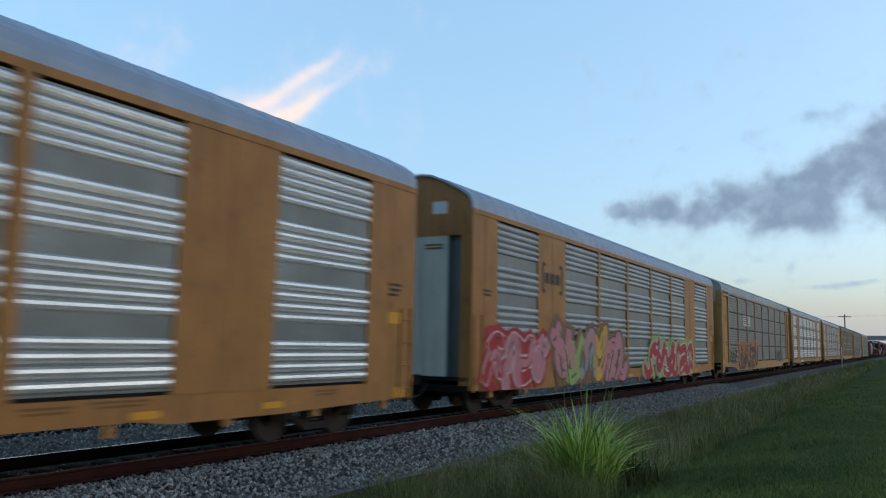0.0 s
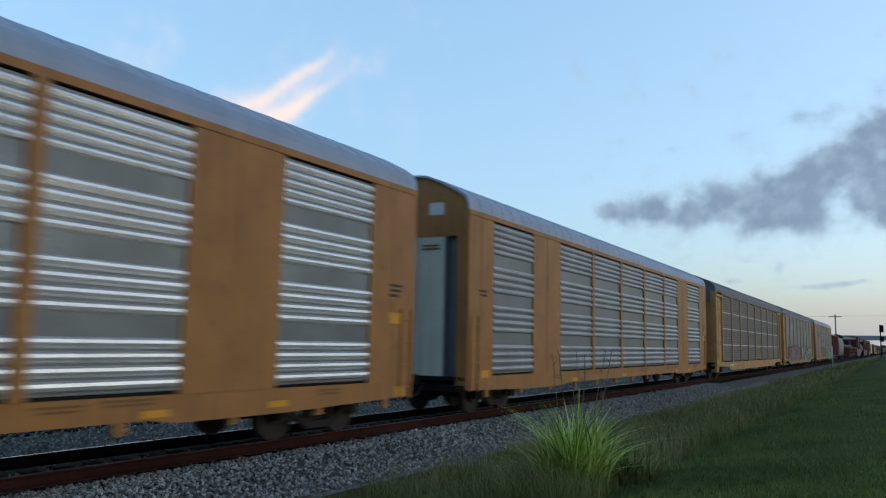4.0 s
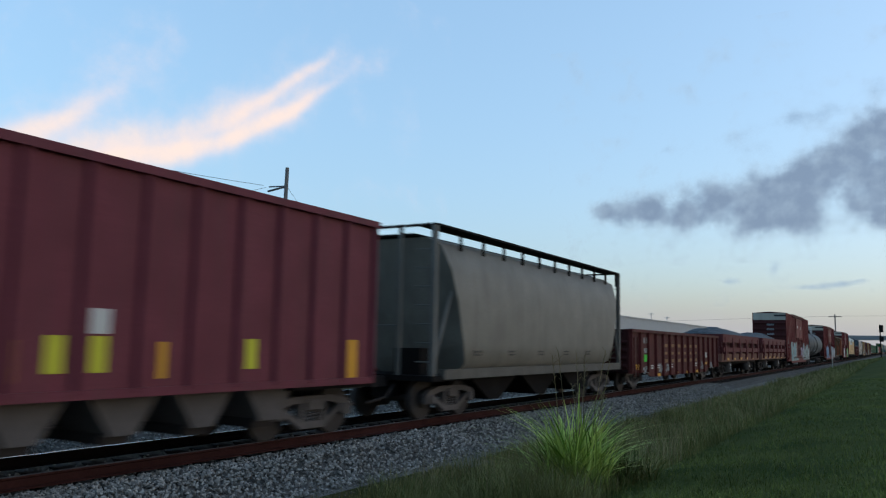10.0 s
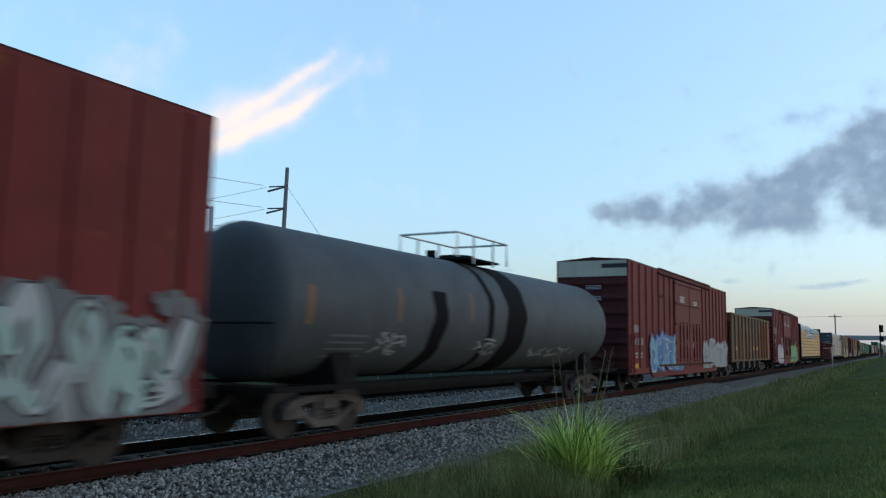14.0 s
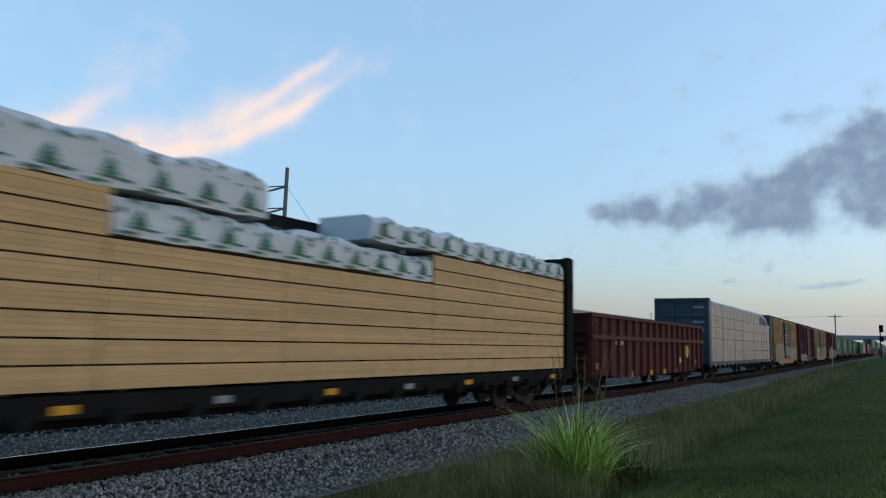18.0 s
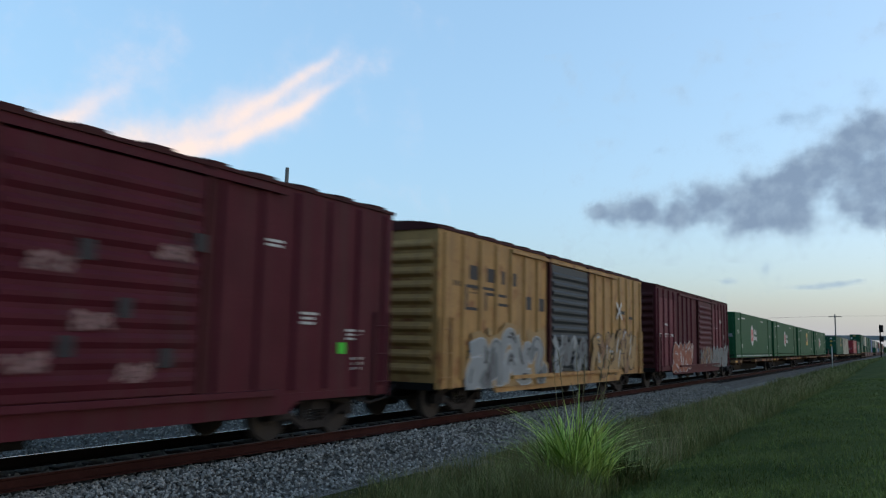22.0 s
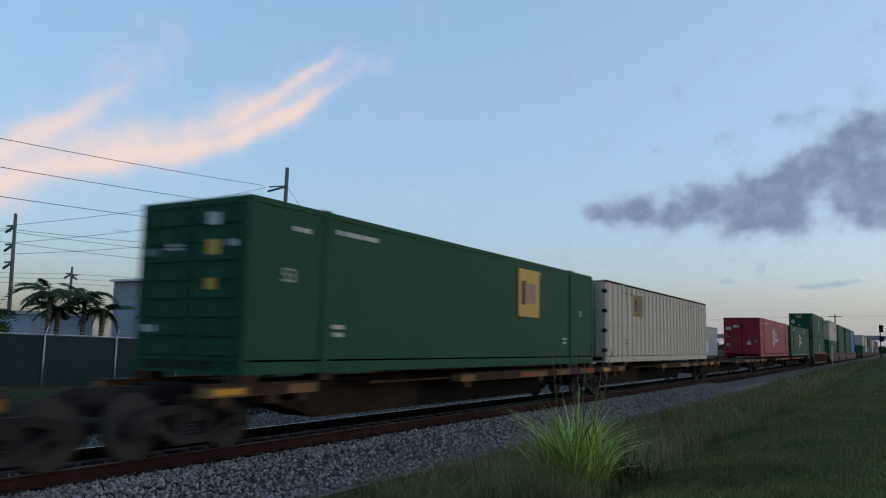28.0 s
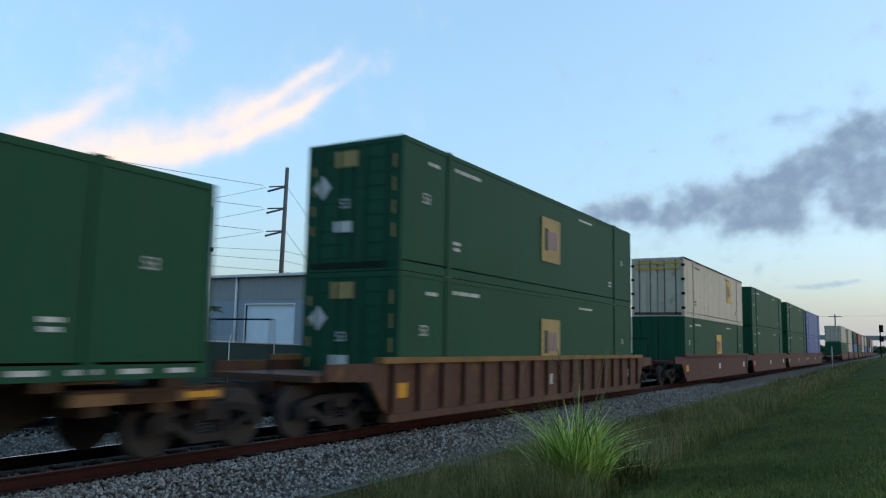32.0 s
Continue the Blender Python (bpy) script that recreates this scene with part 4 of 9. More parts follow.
def cloud(name, label, mat, base, u0, u1, v0, v1, blobs, drift, seed, strands=(), warp=1.0):
    """blobs: centre u, v, half-length, half-width, slope in degrees, thickness. strands: bent wisps of (u, v, half-width, thickness)."""
    nu, nv = 150, 80
    verts, dens = [], []
    legs = [(a, b) for st in strands for a, b in zip(st, st[1:])]
    for j in range(nv + 1):
        for i in range(nu + 1):
            u, v = u0 + (u1 - u0) * i / nu, v0 + (v1 - v0) * j / nv
            d = 0.0
            wu = u + warp * 22 * noise.noise((u * 0.006, v * 0.009, seed))
            wv = v + warp * 16 * noise.noise((u * 0.006, v * 0.009, seed + 9))
            for cu, cv, a, b, ang, th in blobs:
                ca, sa = math.cos(radians(ang)), math.sin(radians(ang))
                p, q = (wu - cu) * ca + (wv - cv) * sa, -(wu - cu) * sa + (wv - cv) * ca
                d += (1 - d) * th * math.exp(-((p / a) ** 2 + (q / b) ** 2))
            best = 0.0
            for (ua, va, wa, ta), (ub, vb, wb, tb) in legs:
                eu, ev = ub - ua, vb - va
                f = max(0.0, min(1.0, ((wu - ua) * eu + (wv - va) * ev) / (eu * eu + ev * ev)))
                g = math.hypot(wu - ua - f * eu, wv - va - f * ev) / (wa + (wb - wa) * f)
                best = max(best, (ta + (tb - ta) * f) * math.exp(-g * g))
            d += (1 - d) * best
            edge = min(1, 12 * min(i, nu - i) / nu, 12 * min(j, nv - j) / nv)
            verts.append((u, 60 * noise.noise((u * 0.004, v * 0.004, seed + 3)), v))
            dens.append(d * edge)
    faces = [(j * (nu + 1) + i, j * (nu + 1) + i + 1, (j + 1) * (nu + 1) + i + 1, (j + 1) * (nu + 1) + i) for j in range(nv) for i in range(nu)]
    me = bpy.data.meshes.new(name)
    me.from_pydata(verts, [], faces)
    me.attributes.new("thickness", "FLOAT", "POINT").data.foreach_set("value", dens)
    me.materials.append(mat)
    ob = tagged(new(name, me), label, "cloud", kind="structure")
    ob.matrix_basis = base
    DRIFTING.append((ob, base, drift))
    return ob


slate = cloud_mat("slate_cloud", (0.185, 0.245, 0.365), (0.4, 0.5, 0.63), 1.0, 0.7, 1.48, 0.0095, 1.4, 0.9, 1.1, 0.56, 0.54)
wisp = cloud_mat("thin_slate_wisp", (0.24, 0.34, 0.5), (0.36, 0.48, 0.64), 1.0, 0.62, 1.45, 0.013, 1.15, 0.7)
blush = cloud_mat("blush_cloud", (0.95, 0.74, 0.67), (0.74, 0.68, 0.78), 1.0, 0.5, 1.6, 0.0075, 1.0, 0.88)
NORTH = Matrix.Translation((10.2, 2400, 1.7))
cloud("slate_cloud_bank", "ragged slate-blue cloud bank low in the evening sky", slate, NORTH, -980, 620, 250, 1000,
      [(-748, 430, 62, 44, -4, 0.74), (-640, 428, 68, 60, -4, 0.8), (-540, 418, 66, 66, -4, 0.84), (-446, 432, 55, 50, -4, 0.66), (-368, 432, 84, 80, -4, 0.88), (-282, 408, 84, 84, -4, 0.92), (-212, 374, 62, 56, -4, 0.8), (-338, 369, 47, 24, -4, 0.5), (-220, 480, 84, 64, -5, 0.8), (-137, 530, 80, 62, -6, 0.84), (-64, 580, 64, 58, -7, 0.8), (6, 620, 62, 74, -7, 0.8), (-12, 467, 62, 60, -5, 0.85), (-72, 412, 34, 52, -4, 0.7), (-5, 360, 48, 38, -4, 0.7), (90, 492, 95, 150, -6, 0.9)], (-1.9, 0, 0), 1, warp=0.6)
cloud("slate_cloud_wisps", "thin scattered wisps above the slate cloud bank", wisp, NORTH @ Matrix.Translation((0, -60, 0)), -800, 300, 150, 900,
      [(-379, 625, 50, 24, 7, 0.5), (-324, 584, 47, 24, -6, 0.46), (-222, 660, 48, 27, 9, 0.5), (-89, 673, 51, 26, -8, 0.48), (-577, 599, 23, 16, -6, 0.42), (-10, 715, 41, 32, -9, 0.48), (-273, 224, 15, 13, -2, 0.42), (-150, 640, 60, 40, 20, 0.4)], (-1.9, 0, 0), 4)
cloud("cloud_streak", "thin grey cloud streak near the horizon", wisp, NORTH @ Matrix.Translation((0, -40, 0)), -1300, 60, 120, 330,
      [(-194, 172, 50, 8, -1, 0.6), (-123, 180, 50, 10, 2, 0.66), (-81, 189, 26, 7, 4, 0.55), (-1134, 249, 47, 7, -2, 0.4), (-406, 195, 35, 9, -1, 0.42)], (-0.6, 0, 0), 2, warp=0.4)
cloud("horizon_haze", "pale lilac-grey bank of evening haze along the horizon", cloud_mat("horizon_haze", (0.5, 0.5, 0.6), (0.5, 0.52, 0.62), 1.0, 0.3, 1.5, 0.0016, 0.4, 0.85), Matrix.Translation((10.2, 2900, 1.7)), -5200, 3200, -160, 560,
      [(-900, 10, 3600, 190, 0, 0.95)], (0, 0, 0), 6, warp=1.0)
WEST = Matrix.Translation((10.2, 0, 1.7)) @ Matrix(((0.638, -0.77, 0, 0), (0.77, 0.638, 0, 0), (0, 0, 1, 0), (0, 0, 0, 1))) @ Matrix.Translation((0, 2400, 0))
cloud("blush_cloud_plume", "wispy plume of cloud tinted pink by the sunset", blush, WEST, -900, 760, 200, 1120, [], (0.9, 0.4, 0), 3,
      [[(-700, 300, 60, 0.8), (-535, 375, 42, 0.85), (-375, 453, 46, 0.85), (-203, 500, 46, 0.92), (-35, 539, 46, 1.0), (124, 598, 42, 1.0), (257, 663, 34, 1.0), (359, 734, 28, 0.9), (447, 811, 24, 0.6), (556, 912, 24, 0.3)],
       [(-21, 561, 45, 0.5), (73, 619, 44, 0.6), (187, 685, 34, 0.72), (287, 771, 28, 0.8), (381, 864, 24, 0.75), (461, 921, 22, 0.4)],
       [(-564, 396, 70, 0.85), (-464, 514, 64, 0.85), (-383, 565, 52, 0.9), (-300, 615, 44, 0.85), (-230, 677, 42, 0.6), (-165, 737, 36, 0.4)]], 0.7)
cloud("blush_cloud_veil", "faint high veil round the pink plume", blush, WEST @ Matrix.Translation((0, 70, 0)), -900, 900, 250, 1180, [], (0.9, 0.4, 0), 8,
      [[(-480, 470, 130, 0.75), (-322, 526, 110, 0.78), (-131, 580, 90, 0.78), (46, 625, 80, 0.76), (306, 752, 80, 0.65), (446, 859, 76, 0.42), (632, 963, 59, 0.26)],
       [(-330, 600, 110, 0.5), (-258, 680, 110, 0.42), (-146, 809, 104, 0.36), (-42, 913, 89, 0.25)]], 1.0)
cloud("small_cloud", "tiny grey cloud wisp above the wires", wisp, WEST @ Matrix.Translation((0, -30, 0)), -260, 0, 250, 350, [(-134, 300, 34, 8, 0, 0.55)], (0, 0, 0), 5)


# ---- parts that railway cars share ----
def sideframe(bm, s):
    """Cast side frame of a two-axle truck with its pedestals and springs."""
    x0, x1 = s * 1.0 - 0.07, s * 1.0 + 0.07
    prism(bm, [(-1.12, 0.36), (-1.12, 0.56), (-0.98, 0.66), (-0.55, 0.74), (0.55, 0.74), (0.98, 0.66), (1.12, 0.56), (1.12, 0.36), (0.92, 0.36), (0.9, 0.52), (0.52, 0.62), (-0.52, 0.62), (-0.9, 0.52), (-0.92, 0.36)], x0, x1, "x")
    for e in (-1, 1):
        prism(bm, [(e * 0.92, 0.52), (e * 0.78, 0.55), (e * 0.3, 0.3), (e * 0.36, 0.2)], x0, x1, "x")
        tube(bm, (s * 0.96, e * 0.89, 0.457), (s * 1.13, e * 0.89, 0.457), 0.11, 10)
        box(bm, x0, x1, e * 0.3 - 0.05, e * 0.3 + 0.05, 0.28, 0.64)
    box(bm, x0, x1, -0.37, 0.37, 0.17, 0.29)


def spring_nest(bm, s):
    for k in (-0.17, 0, 0.17):
        for i in range(5):
            tube(bm, (s * 1.0, k, 0.285 + 0.055 * i), (s * 1.0, k, 0.32 + 0.055 * i), 0.075, 8, 0.06)


def wheelset(bm):
    for s in (-1, 1):
        for r0, a, b in ((0.457, 0.70, 0.81), (0.48, 0.67, 0.70), (0.2, 0.81, 0.86)):
            tube(bm, (s * a, 0, 0.457), (s * b, 0, 0.457), r0, 22)
    tube(bm, (-0.9, 0, 0.457), (0.9, 0, 0.457), 0.08, 8)


def trucks(car, ys, mat=None):
    for y in ys:
        t = made("truck", lambda bm: box(bm, -1.12, 1.12, -0.2, 0.2, 0.5, 0.68), mat or truck_steel, car, "two-axle cast steel truck", at=pose(0, y, 0), key="bolster")
        for sd in (1, -1):
            made("side_frame", lambda bm: sideframe(bm, sd), mat or truck_steel, t, key=("sideframe", sd))
            tagged(made("spring_nest", lambda bm: spring_nest(bm, sd), mat or truck_steel, t, key=("springs", sd)), kind="stuff")
        for e in (-0.89, 0.89):
            w = made("wheelset", wheelset, wheel_steel, t, at=pose(0, e, 0), key="wheelset")


def coupler(car, y, e, z=0.87):
    """Knuckle coupler and draft gear reaching out past the end; e is -1 for the leading end."""
    def fn(bm):
        box(bm, -0.16, 0.16, min(0, e * 0.55), max(0, e * 0.55), z - 0.14, z + 0.1)
        box(bm, -0.11, 0.11, min(e * 0.5, e * 0.95), max(e * 0.5, e * 0.95), z - 0.09, z + 0.07)
        prism(bm, [(-0.16, e * 0.9), (0.16, e * 0.9), (0.12, e * 1.2), (-0.02, e * 1.22), (-0.18, e * 1.1)], z - 0.13, z + 0.12, "z")
        pipe(bm, [(0.35, 0, z - 0.1), (0.42, e * 0.45, z - 0.35), (0.3, e * 0.95, z - 0.45)], 0.03, 6)
    made("coupler", fn, truck_steel, car, at=pose(0, y, 0), key=("coupler", e, round(z, 2)))


def ladder(car, x, y0, y1, z0, z1, mat, n=None, key=None):
    n = n or max(3, int((z1 - z0) / 0.42))
    def fn(bm):
        for i in range(n):
            z = z0 + (z1 - z0) * (i + 0.5) / n
            tube(bm, (x, y0, z), (x, y1, z), 0.014, 6)
        for y in (y0, y1):
            box(bm, x - 0.03, x + 0.015, y - 0.02, y + 0.02, z0, z1)
    return made("ladder", fn, mat, car, key=("ladder", x, y0, y1, z0, z1))


def end_ladder(car, y, x0, x1, z0, z1, mat, n=None):
    n = n or max(3, int((z1 - z0) / 0.42))
    def fn(bm):
        for i in range(n):
            z = z0 + (z1 - z0) * (i + 0.5) / n
            tube(bm, (x0, y, z), (x1, y, z), 0.014, 6)
    return made("ladder", fn, mat, car)


def bars(car, x, y, z, w, h, mat=None, lines=1, name="marking", gap=0.45):
    """Lettering too blurred to read: rows of plain blocks on a side that faces +x, centred at y, z."""
    mat = mat or white_mark
    def fn(bm):
        rng = random.Random(round(1000 * (y + z + w)))
        for i in range(lines):
            hh = h / lines * (1 - gap)
            zz = z + h / 2 - (i + 1) * h / lines + h / lines * gap / 2
            end = y - w / 2 + w * (1 - 0.18 * ((i * 7) % 3) / 2)
            u = y - w / 2 + (0.09 * w if i % 2 else 0)
            while u < end - 0.02:
                ln = min(end - u, hh * rng.uniform(0.7, 0.95) * (1 if hh > 0.13 else rng.choice((2, 3, 5))))
                box(bm, x + 0.002, x + 0.007, u, u + ln, zz, zz + hh)
                u += ln + hh * (0.28 if rng.random() < 0.75 else 0.8)
    ob = made(name, fn, mat, car)
    tagged(ob, kind="stuff")
    return ob


def end_bars(car, y, x, z, w, h, mat=None, lines=1, name="marking"):
    mat = mat or white_mark
    def fn(bm):
        for i in range(lines):
            zz = z + h / 2 - (i + 0.85) * h / lines
            box(bm, x - w / 2, x + w / 2, y - 0.007, y - 0.002, zz, zz + h / lines * (0.6 if lines > 1 else 1))
    return made(name, fn, mat, car)


def plate(car, x, y, z, w, h, mat, name="placard", label=""):
    return made(name, lambda bm: box(bm, x + 0.003, x + 0.009, y - w / 2, y + w / 2, z - h / 2, z + h / 2), mat, car, label)


# ---- spray-painted tags: thick strokes with an outline ----
def spray(name, col):
    return material(name, col, 0.6, var=0.12, streak=0.25)


SP = {k: spray("spray_" + k, c) for k, c in dict(white=(0.42, 0.43, 0.45), black=(0.018, 0.018, 0.022), red=(0.28, 0.014, 0.024), pink=(0.36, 0.15, 0.18), teal=(0.06, 0.32, 0.24), green=(0.1, 0.33, 0.06), lime=(0.22, 0.29, 0.1), yellow=(0.42, 0.26, 0.04), orange=(0.34, 0.07, 0.02), cyan=(0.13, 0.28, 0.33), grey=(0.2, 0.215, 0.225), lilac=(0.32, 0.26, 0.42), mint=(0.22, 0.31, 0.3), brown=(0.16, 0.085, 0.045), blue=(0.05, 0.13, 0.3), tan=(0.25, 0.16, 0.07), slate=(0.1, 0.11, 0.12), pale=(0.28, 0.3, 0.32), rust=(0.2, 0.052, 0.026), wine=(0.14, 0.012, 0.03), scrub=(0.17, 0.095, 0.095)).items()}
def stroke_mesh(bm, strokes, w, x0, x1):
    for (a, b) in strokes:
        a, b = Vector((a[0], a[1])), Vector((b[0], b[1]))
        d = (b - a).normalized()
        n = Vector((-d.y, d.x)) * w / 2
        a2, b2 = a - d * w * 0.4, b + d * w * 0.4
        pts = [a2 + n * 0.7, a - n * 0.15 - d * w * 0.62, a2 - n, b - n * 0.9, b2 - n * 0.5, b2 + n * 0.8, b + n]
        prism(bm, [(p.x, p.y) for p in pts], x0, x1, "x")


# bent strokes: hooks, arrows, waves and loops
FORMS = [
    [[(0.0, 0.75), (0.3, 1.0), (0.55, 0.6), (0.35, 0.25), (0.75, 0.0), (1.15, 0.3)]],
    [[(-0.1, 0.1), (0.25, 0.35), (0.2, 0.8), (0.6, 1.0), (0.95, 0.7), (0.7, 0.45), (1.1, 0.15)]],
    [[(0.0, 0.95), (0.15, 0.4), (0.5, 0.15), (0.85, 0.45), (0.6, 0.75), (0.35, 0.5)], [(0.75, 1.05), (1.0, 0.8), (1.2, 0.95)]],
    [[(-0.15, 0.55), (0.2, 0.7), (0.45, 0.3), (0.8, 0.4), (1.1, 0.85)], [(0.1, 0.05), (0.5, 0.0), (0.9, 0.12)]],
    [[(0.1, 0.0), (0.0, 0.45), (0.3, 0.85), (0.7, 0.95), (1.05, 0.6)], [(0.4, 0.1), (0.6, 0.5), (1.0, 0.2)]],
    [[(1.1, 1.0), (0.6, 0.85), (0.15, 1.0), (0.3, 0.55), (0.9, 0.5), (0.7, 0.1), (0.1, 0.2)]],
    [[(0.2, 1.05), (0.05, 0.7), (0.4, 0.55), (0.15, 0.2), (0.5, -0.02), (0.85, 0.25), (0.8, 0.7), (1.15, 1.0)]],
]


def smooth_line(pts, k=5):
    """Points along a soft curve through pts."""
    p = [Vector(q) for q in pts]
    p = [p[0] * 2 - p[1]] + p + [p[-1] * 2 - p[-2]]
    out = []
    for a, b, c, d in zip(p, p[1:], p[2:], p[3:]):
        for i in range(k):
            t = i / k
            out.append(0.5 * (2 * b + (c - a) * t + (2 * a - 5 * b + 4 * c - d) * t * t + (3 * b - a - 3 * c + d) * t ** 3))
    return out + [p[-2]]


def swath(bm, pts, w, x0, x1, ends=0.75):
    """A painted stroke of width w with blunt ends."""
    n, prev, first = len(pts), None, None
    for i, p in enumerate(pts):
        q = (pts[min(n - 1, i + 1)] - pts[max(0, i - 1)]).normalized()
        if i == 0:
            p = p - q * w * 0.35
        elif i == n - 1:
            p = p + q * w * 0.35
        h = w / 2 * (ends if i in (0, n - 1) else 1.0)
        ring = [bm.verts.new((x, p.x + sg * -q.y * h, p.y + sg * q.x * h)) for x, sg in ((x0, -1), (x0, 1), (x1, 1), (x1, -1))]
        if prev:
            for k in range(4):
                bm.faces.new((prev[k], prev[(k + 1) % 4], ring[(k + 1) % 4], ring[k]))
        else:
            bm.faces.new(ring[::-1])
        prev = ring
    bm.faces.new(prev)


def graffiti(car, x, y0, y1, z0, z1, fills, outline, back, seed, letters=5, label="", shade=None):
    """A sprayed piece: cloudy backing, a row of thick bent shapes with an outline, second colour and glints. It spells nothing."""
    rng = random.Random(seed)
    lw, hgt = (y1 - y0) / letters, z1 - z0
    w = min(0.4 * lw, 0.27 * hgt)
    cells, order = [], list(range(len(FORMS)))
    rng.shuffle(order)
    for i in range(letters):
        ya, wd = y0 + lw * (i + rng.uniform(-0.1, 0.1)) + w * 0.2, lw * rng.uniform(0.95, 1.15) - w * 0.4
        flip, over = rng.random() < 0.5, rng.random() < 0.4
        za, hh, lean = z0 + hgt * rng.uniform(0.06, 0.16), hgt * rng.uniform(0.72, 0.88), rng.uniform(-0.05, 0.3) * lw
        cells.append([smooth_line([(ya + u * wd + lean * (v - 0.5) + rng.uniform(-0.04, 0.04) * lw, za + v * hh + rng.uniform(-0.03, 0.03) * hgt) for u, v in [(1 - p if flip else p, 1 - q if over else q) for p, q in st]]) for st in FORMS[order[i % len(order)]]])
    def keep(fn):
        def drawn(bm):
            fn(bm)
            for v in bm.verts:
                v.co.z = max(z0, v.co.z)
        return drawn
    if back:
        def halo(bm):
            k = 0
            for cell in cells:
                for pts in cell:
                    swath(bm, pts[::3] + [pts[-1]], w + 0.4 * min(1.0, hgt), x + 0.0008, x + 0.0016 + 0.00012 * (k % 5), 0.9)
                    k += 1
            for _ in range(letters * 3):
                cy, cz, r = rng.uniform(y0 - 0.1, y1 + 0.1), rng.choice((z0 + 0.05, z1)) + rng.uniform(-0.12, 0.12), rng.uniform(0.08, 0.24)
                prism(bm, [(cy + r * rng.uniform(0.7, 1.2) * math.cos(t), cz + r * rng.uniform(0.7, 1.2) * math.sin(t)) for t in [0.628 * q for q in range(10)]], x + 0.0022, x + 0.003 + 0.0001 * (k % 4), "x")
                k += 1
        tagged(made("graffiti_backing", keep(halo), SP[back], car, label or "spray-painted background"), kind="stuff")
    if outline:
        def rims(bm):
            for i, cell in enumerate(cells):
                for k, pts in enumerate(cell):
                    swath(bm, pts, w + 0.07, x + 0.004, x + 0.005 + 0.0002 * ((2 * i + k) % 4), 0.9)
        tagged(made("graffiti_outline", keep(rims), SP[outline], car), kind="stuff")
    for i, cell in enumerate(cells):
        def body(bm):
            for k, pts in enumerate(cell):
                swath(bm, pts, w, x + 0.0065, x + 0.0075 + 0.0003 * k, 0.85)
        made("graffiti_shape", keep(body), SP[fills[i % len(fills)]], car, label or "spray-painted shape")
    if len(fills) > 1:
        def tint(bm):
            for i, cell in enumerate(cells):
                pts = cell[0]
                a = rng.randrange(0, len(pts) // 2)
                swath(bm, pts[a:a + max(4, len(pts) // 2)], w * 0.6, x + 0.0088, x + 0.0096, 0.5)
        tagged(made("graffiti_tint", keep(tint), SP[fills[-1]], car), kind="stuff")
    def creases(bm):
        for cell in cells:
            for pts in cell:
                a = rng.randrange(0, max(1, len(pts) - 5))
                off = Vector((rng.uniform(-0.3, 0.3) * w, rng.uniform(-0.2, 0.2) * w))
                swath(bm, [p + off for p in pts[a:a + 5]], 0.12 * w + 0.015, x + 0.0102, x + 0.0108, 0.4)
    tagged(made("graffiti_crease", keep(creases), SP[outline if outline in ("black", "teal", "brown", "blue", "green") else "black"], car), kind="stuff")
    if shade:
        def glints(bm):
            for cell in cells:
                for pts in cell:
                    a = rng.randrange(0, max(1, len(pts) - 6))
                    off = Vector((0.16 * w, 0.18 * w))
                    swath(bm, [p + off for p in pts[a:a + 6]], 0.26 * w, x + 0.0115, x + 0.0121, 0.3)
        tagged(made("graffiti_shading", keep(glints), SP[shade], car), kind="stuff")


# ---- autorack cars ----
stencil_brown = spray("brown_sill_stencil", (0.15, 0.075, 0.025))
def corrugated(bm, y0, y1, z0, z1, x, groups, depth=0.03, s=1):
    """One pressed sheet: flat bands with groups of raised ribs between them; the ribs take the second material."""
    prof = [(x - 0.02, z0, 0)]
    for a, b, n in groups:
        za, zb = z0 + (z1 - z0) * a, z0 + (z1 - z0) * b
        st = (zb - za) / n
        for i in range(n):
            z = za + st * i
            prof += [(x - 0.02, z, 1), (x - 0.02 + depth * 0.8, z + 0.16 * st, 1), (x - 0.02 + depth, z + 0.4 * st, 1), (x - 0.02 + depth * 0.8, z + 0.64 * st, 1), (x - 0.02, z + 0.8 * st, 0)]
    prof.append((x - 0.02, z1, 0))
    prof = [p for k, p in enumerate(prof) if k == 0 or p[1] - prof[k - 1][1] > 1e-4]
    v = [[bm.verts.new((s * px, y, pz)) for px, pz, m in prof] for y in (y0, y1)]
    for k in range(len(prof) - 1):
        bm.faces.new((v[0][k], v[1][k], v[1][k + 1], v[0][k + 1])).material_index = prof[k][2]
    w = [[bm.verts.new((s * (x - 0.05), y, z)) for z in (z0, z1)] for y in (y0, y1)]
    bm.faces.new((w[0][0], w[0][1], w[1][1], w[1][0]))
    bm.faces.new(v[0] + w[0][::-1])
    bm.faces.new(v[1][::-1] + w[1])
    bm.faces.new((v[0][0], w[0][0], w[1][0], v[1][0]))
    bm.faces.new((v[0][-1], v[1][-1], w[1][1], w[0][1]))


RIBS = [(0.01, 0.2, 4), (0.27, 0.46, 4), (0.53, 0.72, 4), (0.79, 1.0, 5)]
ROOF = [(1.52, 4.9), (1.5, 5.08), (1.42, 5.26), (1.2, 5.41), (0.7, 5.67), (0.3, 5.83), (0, 5.87)]


def roof_shell(bm, y0, y1, rise=0.0):
    prof = [(x, z + rise) for x, z in ROOF] + [(-x, z + rise) for x, z in ROOF[-2::-1]]
    inner = [(x * 0.97, z - 0.05) for x, z in prof][::-1]
    prism(bm, prof + inner, y0, y1)


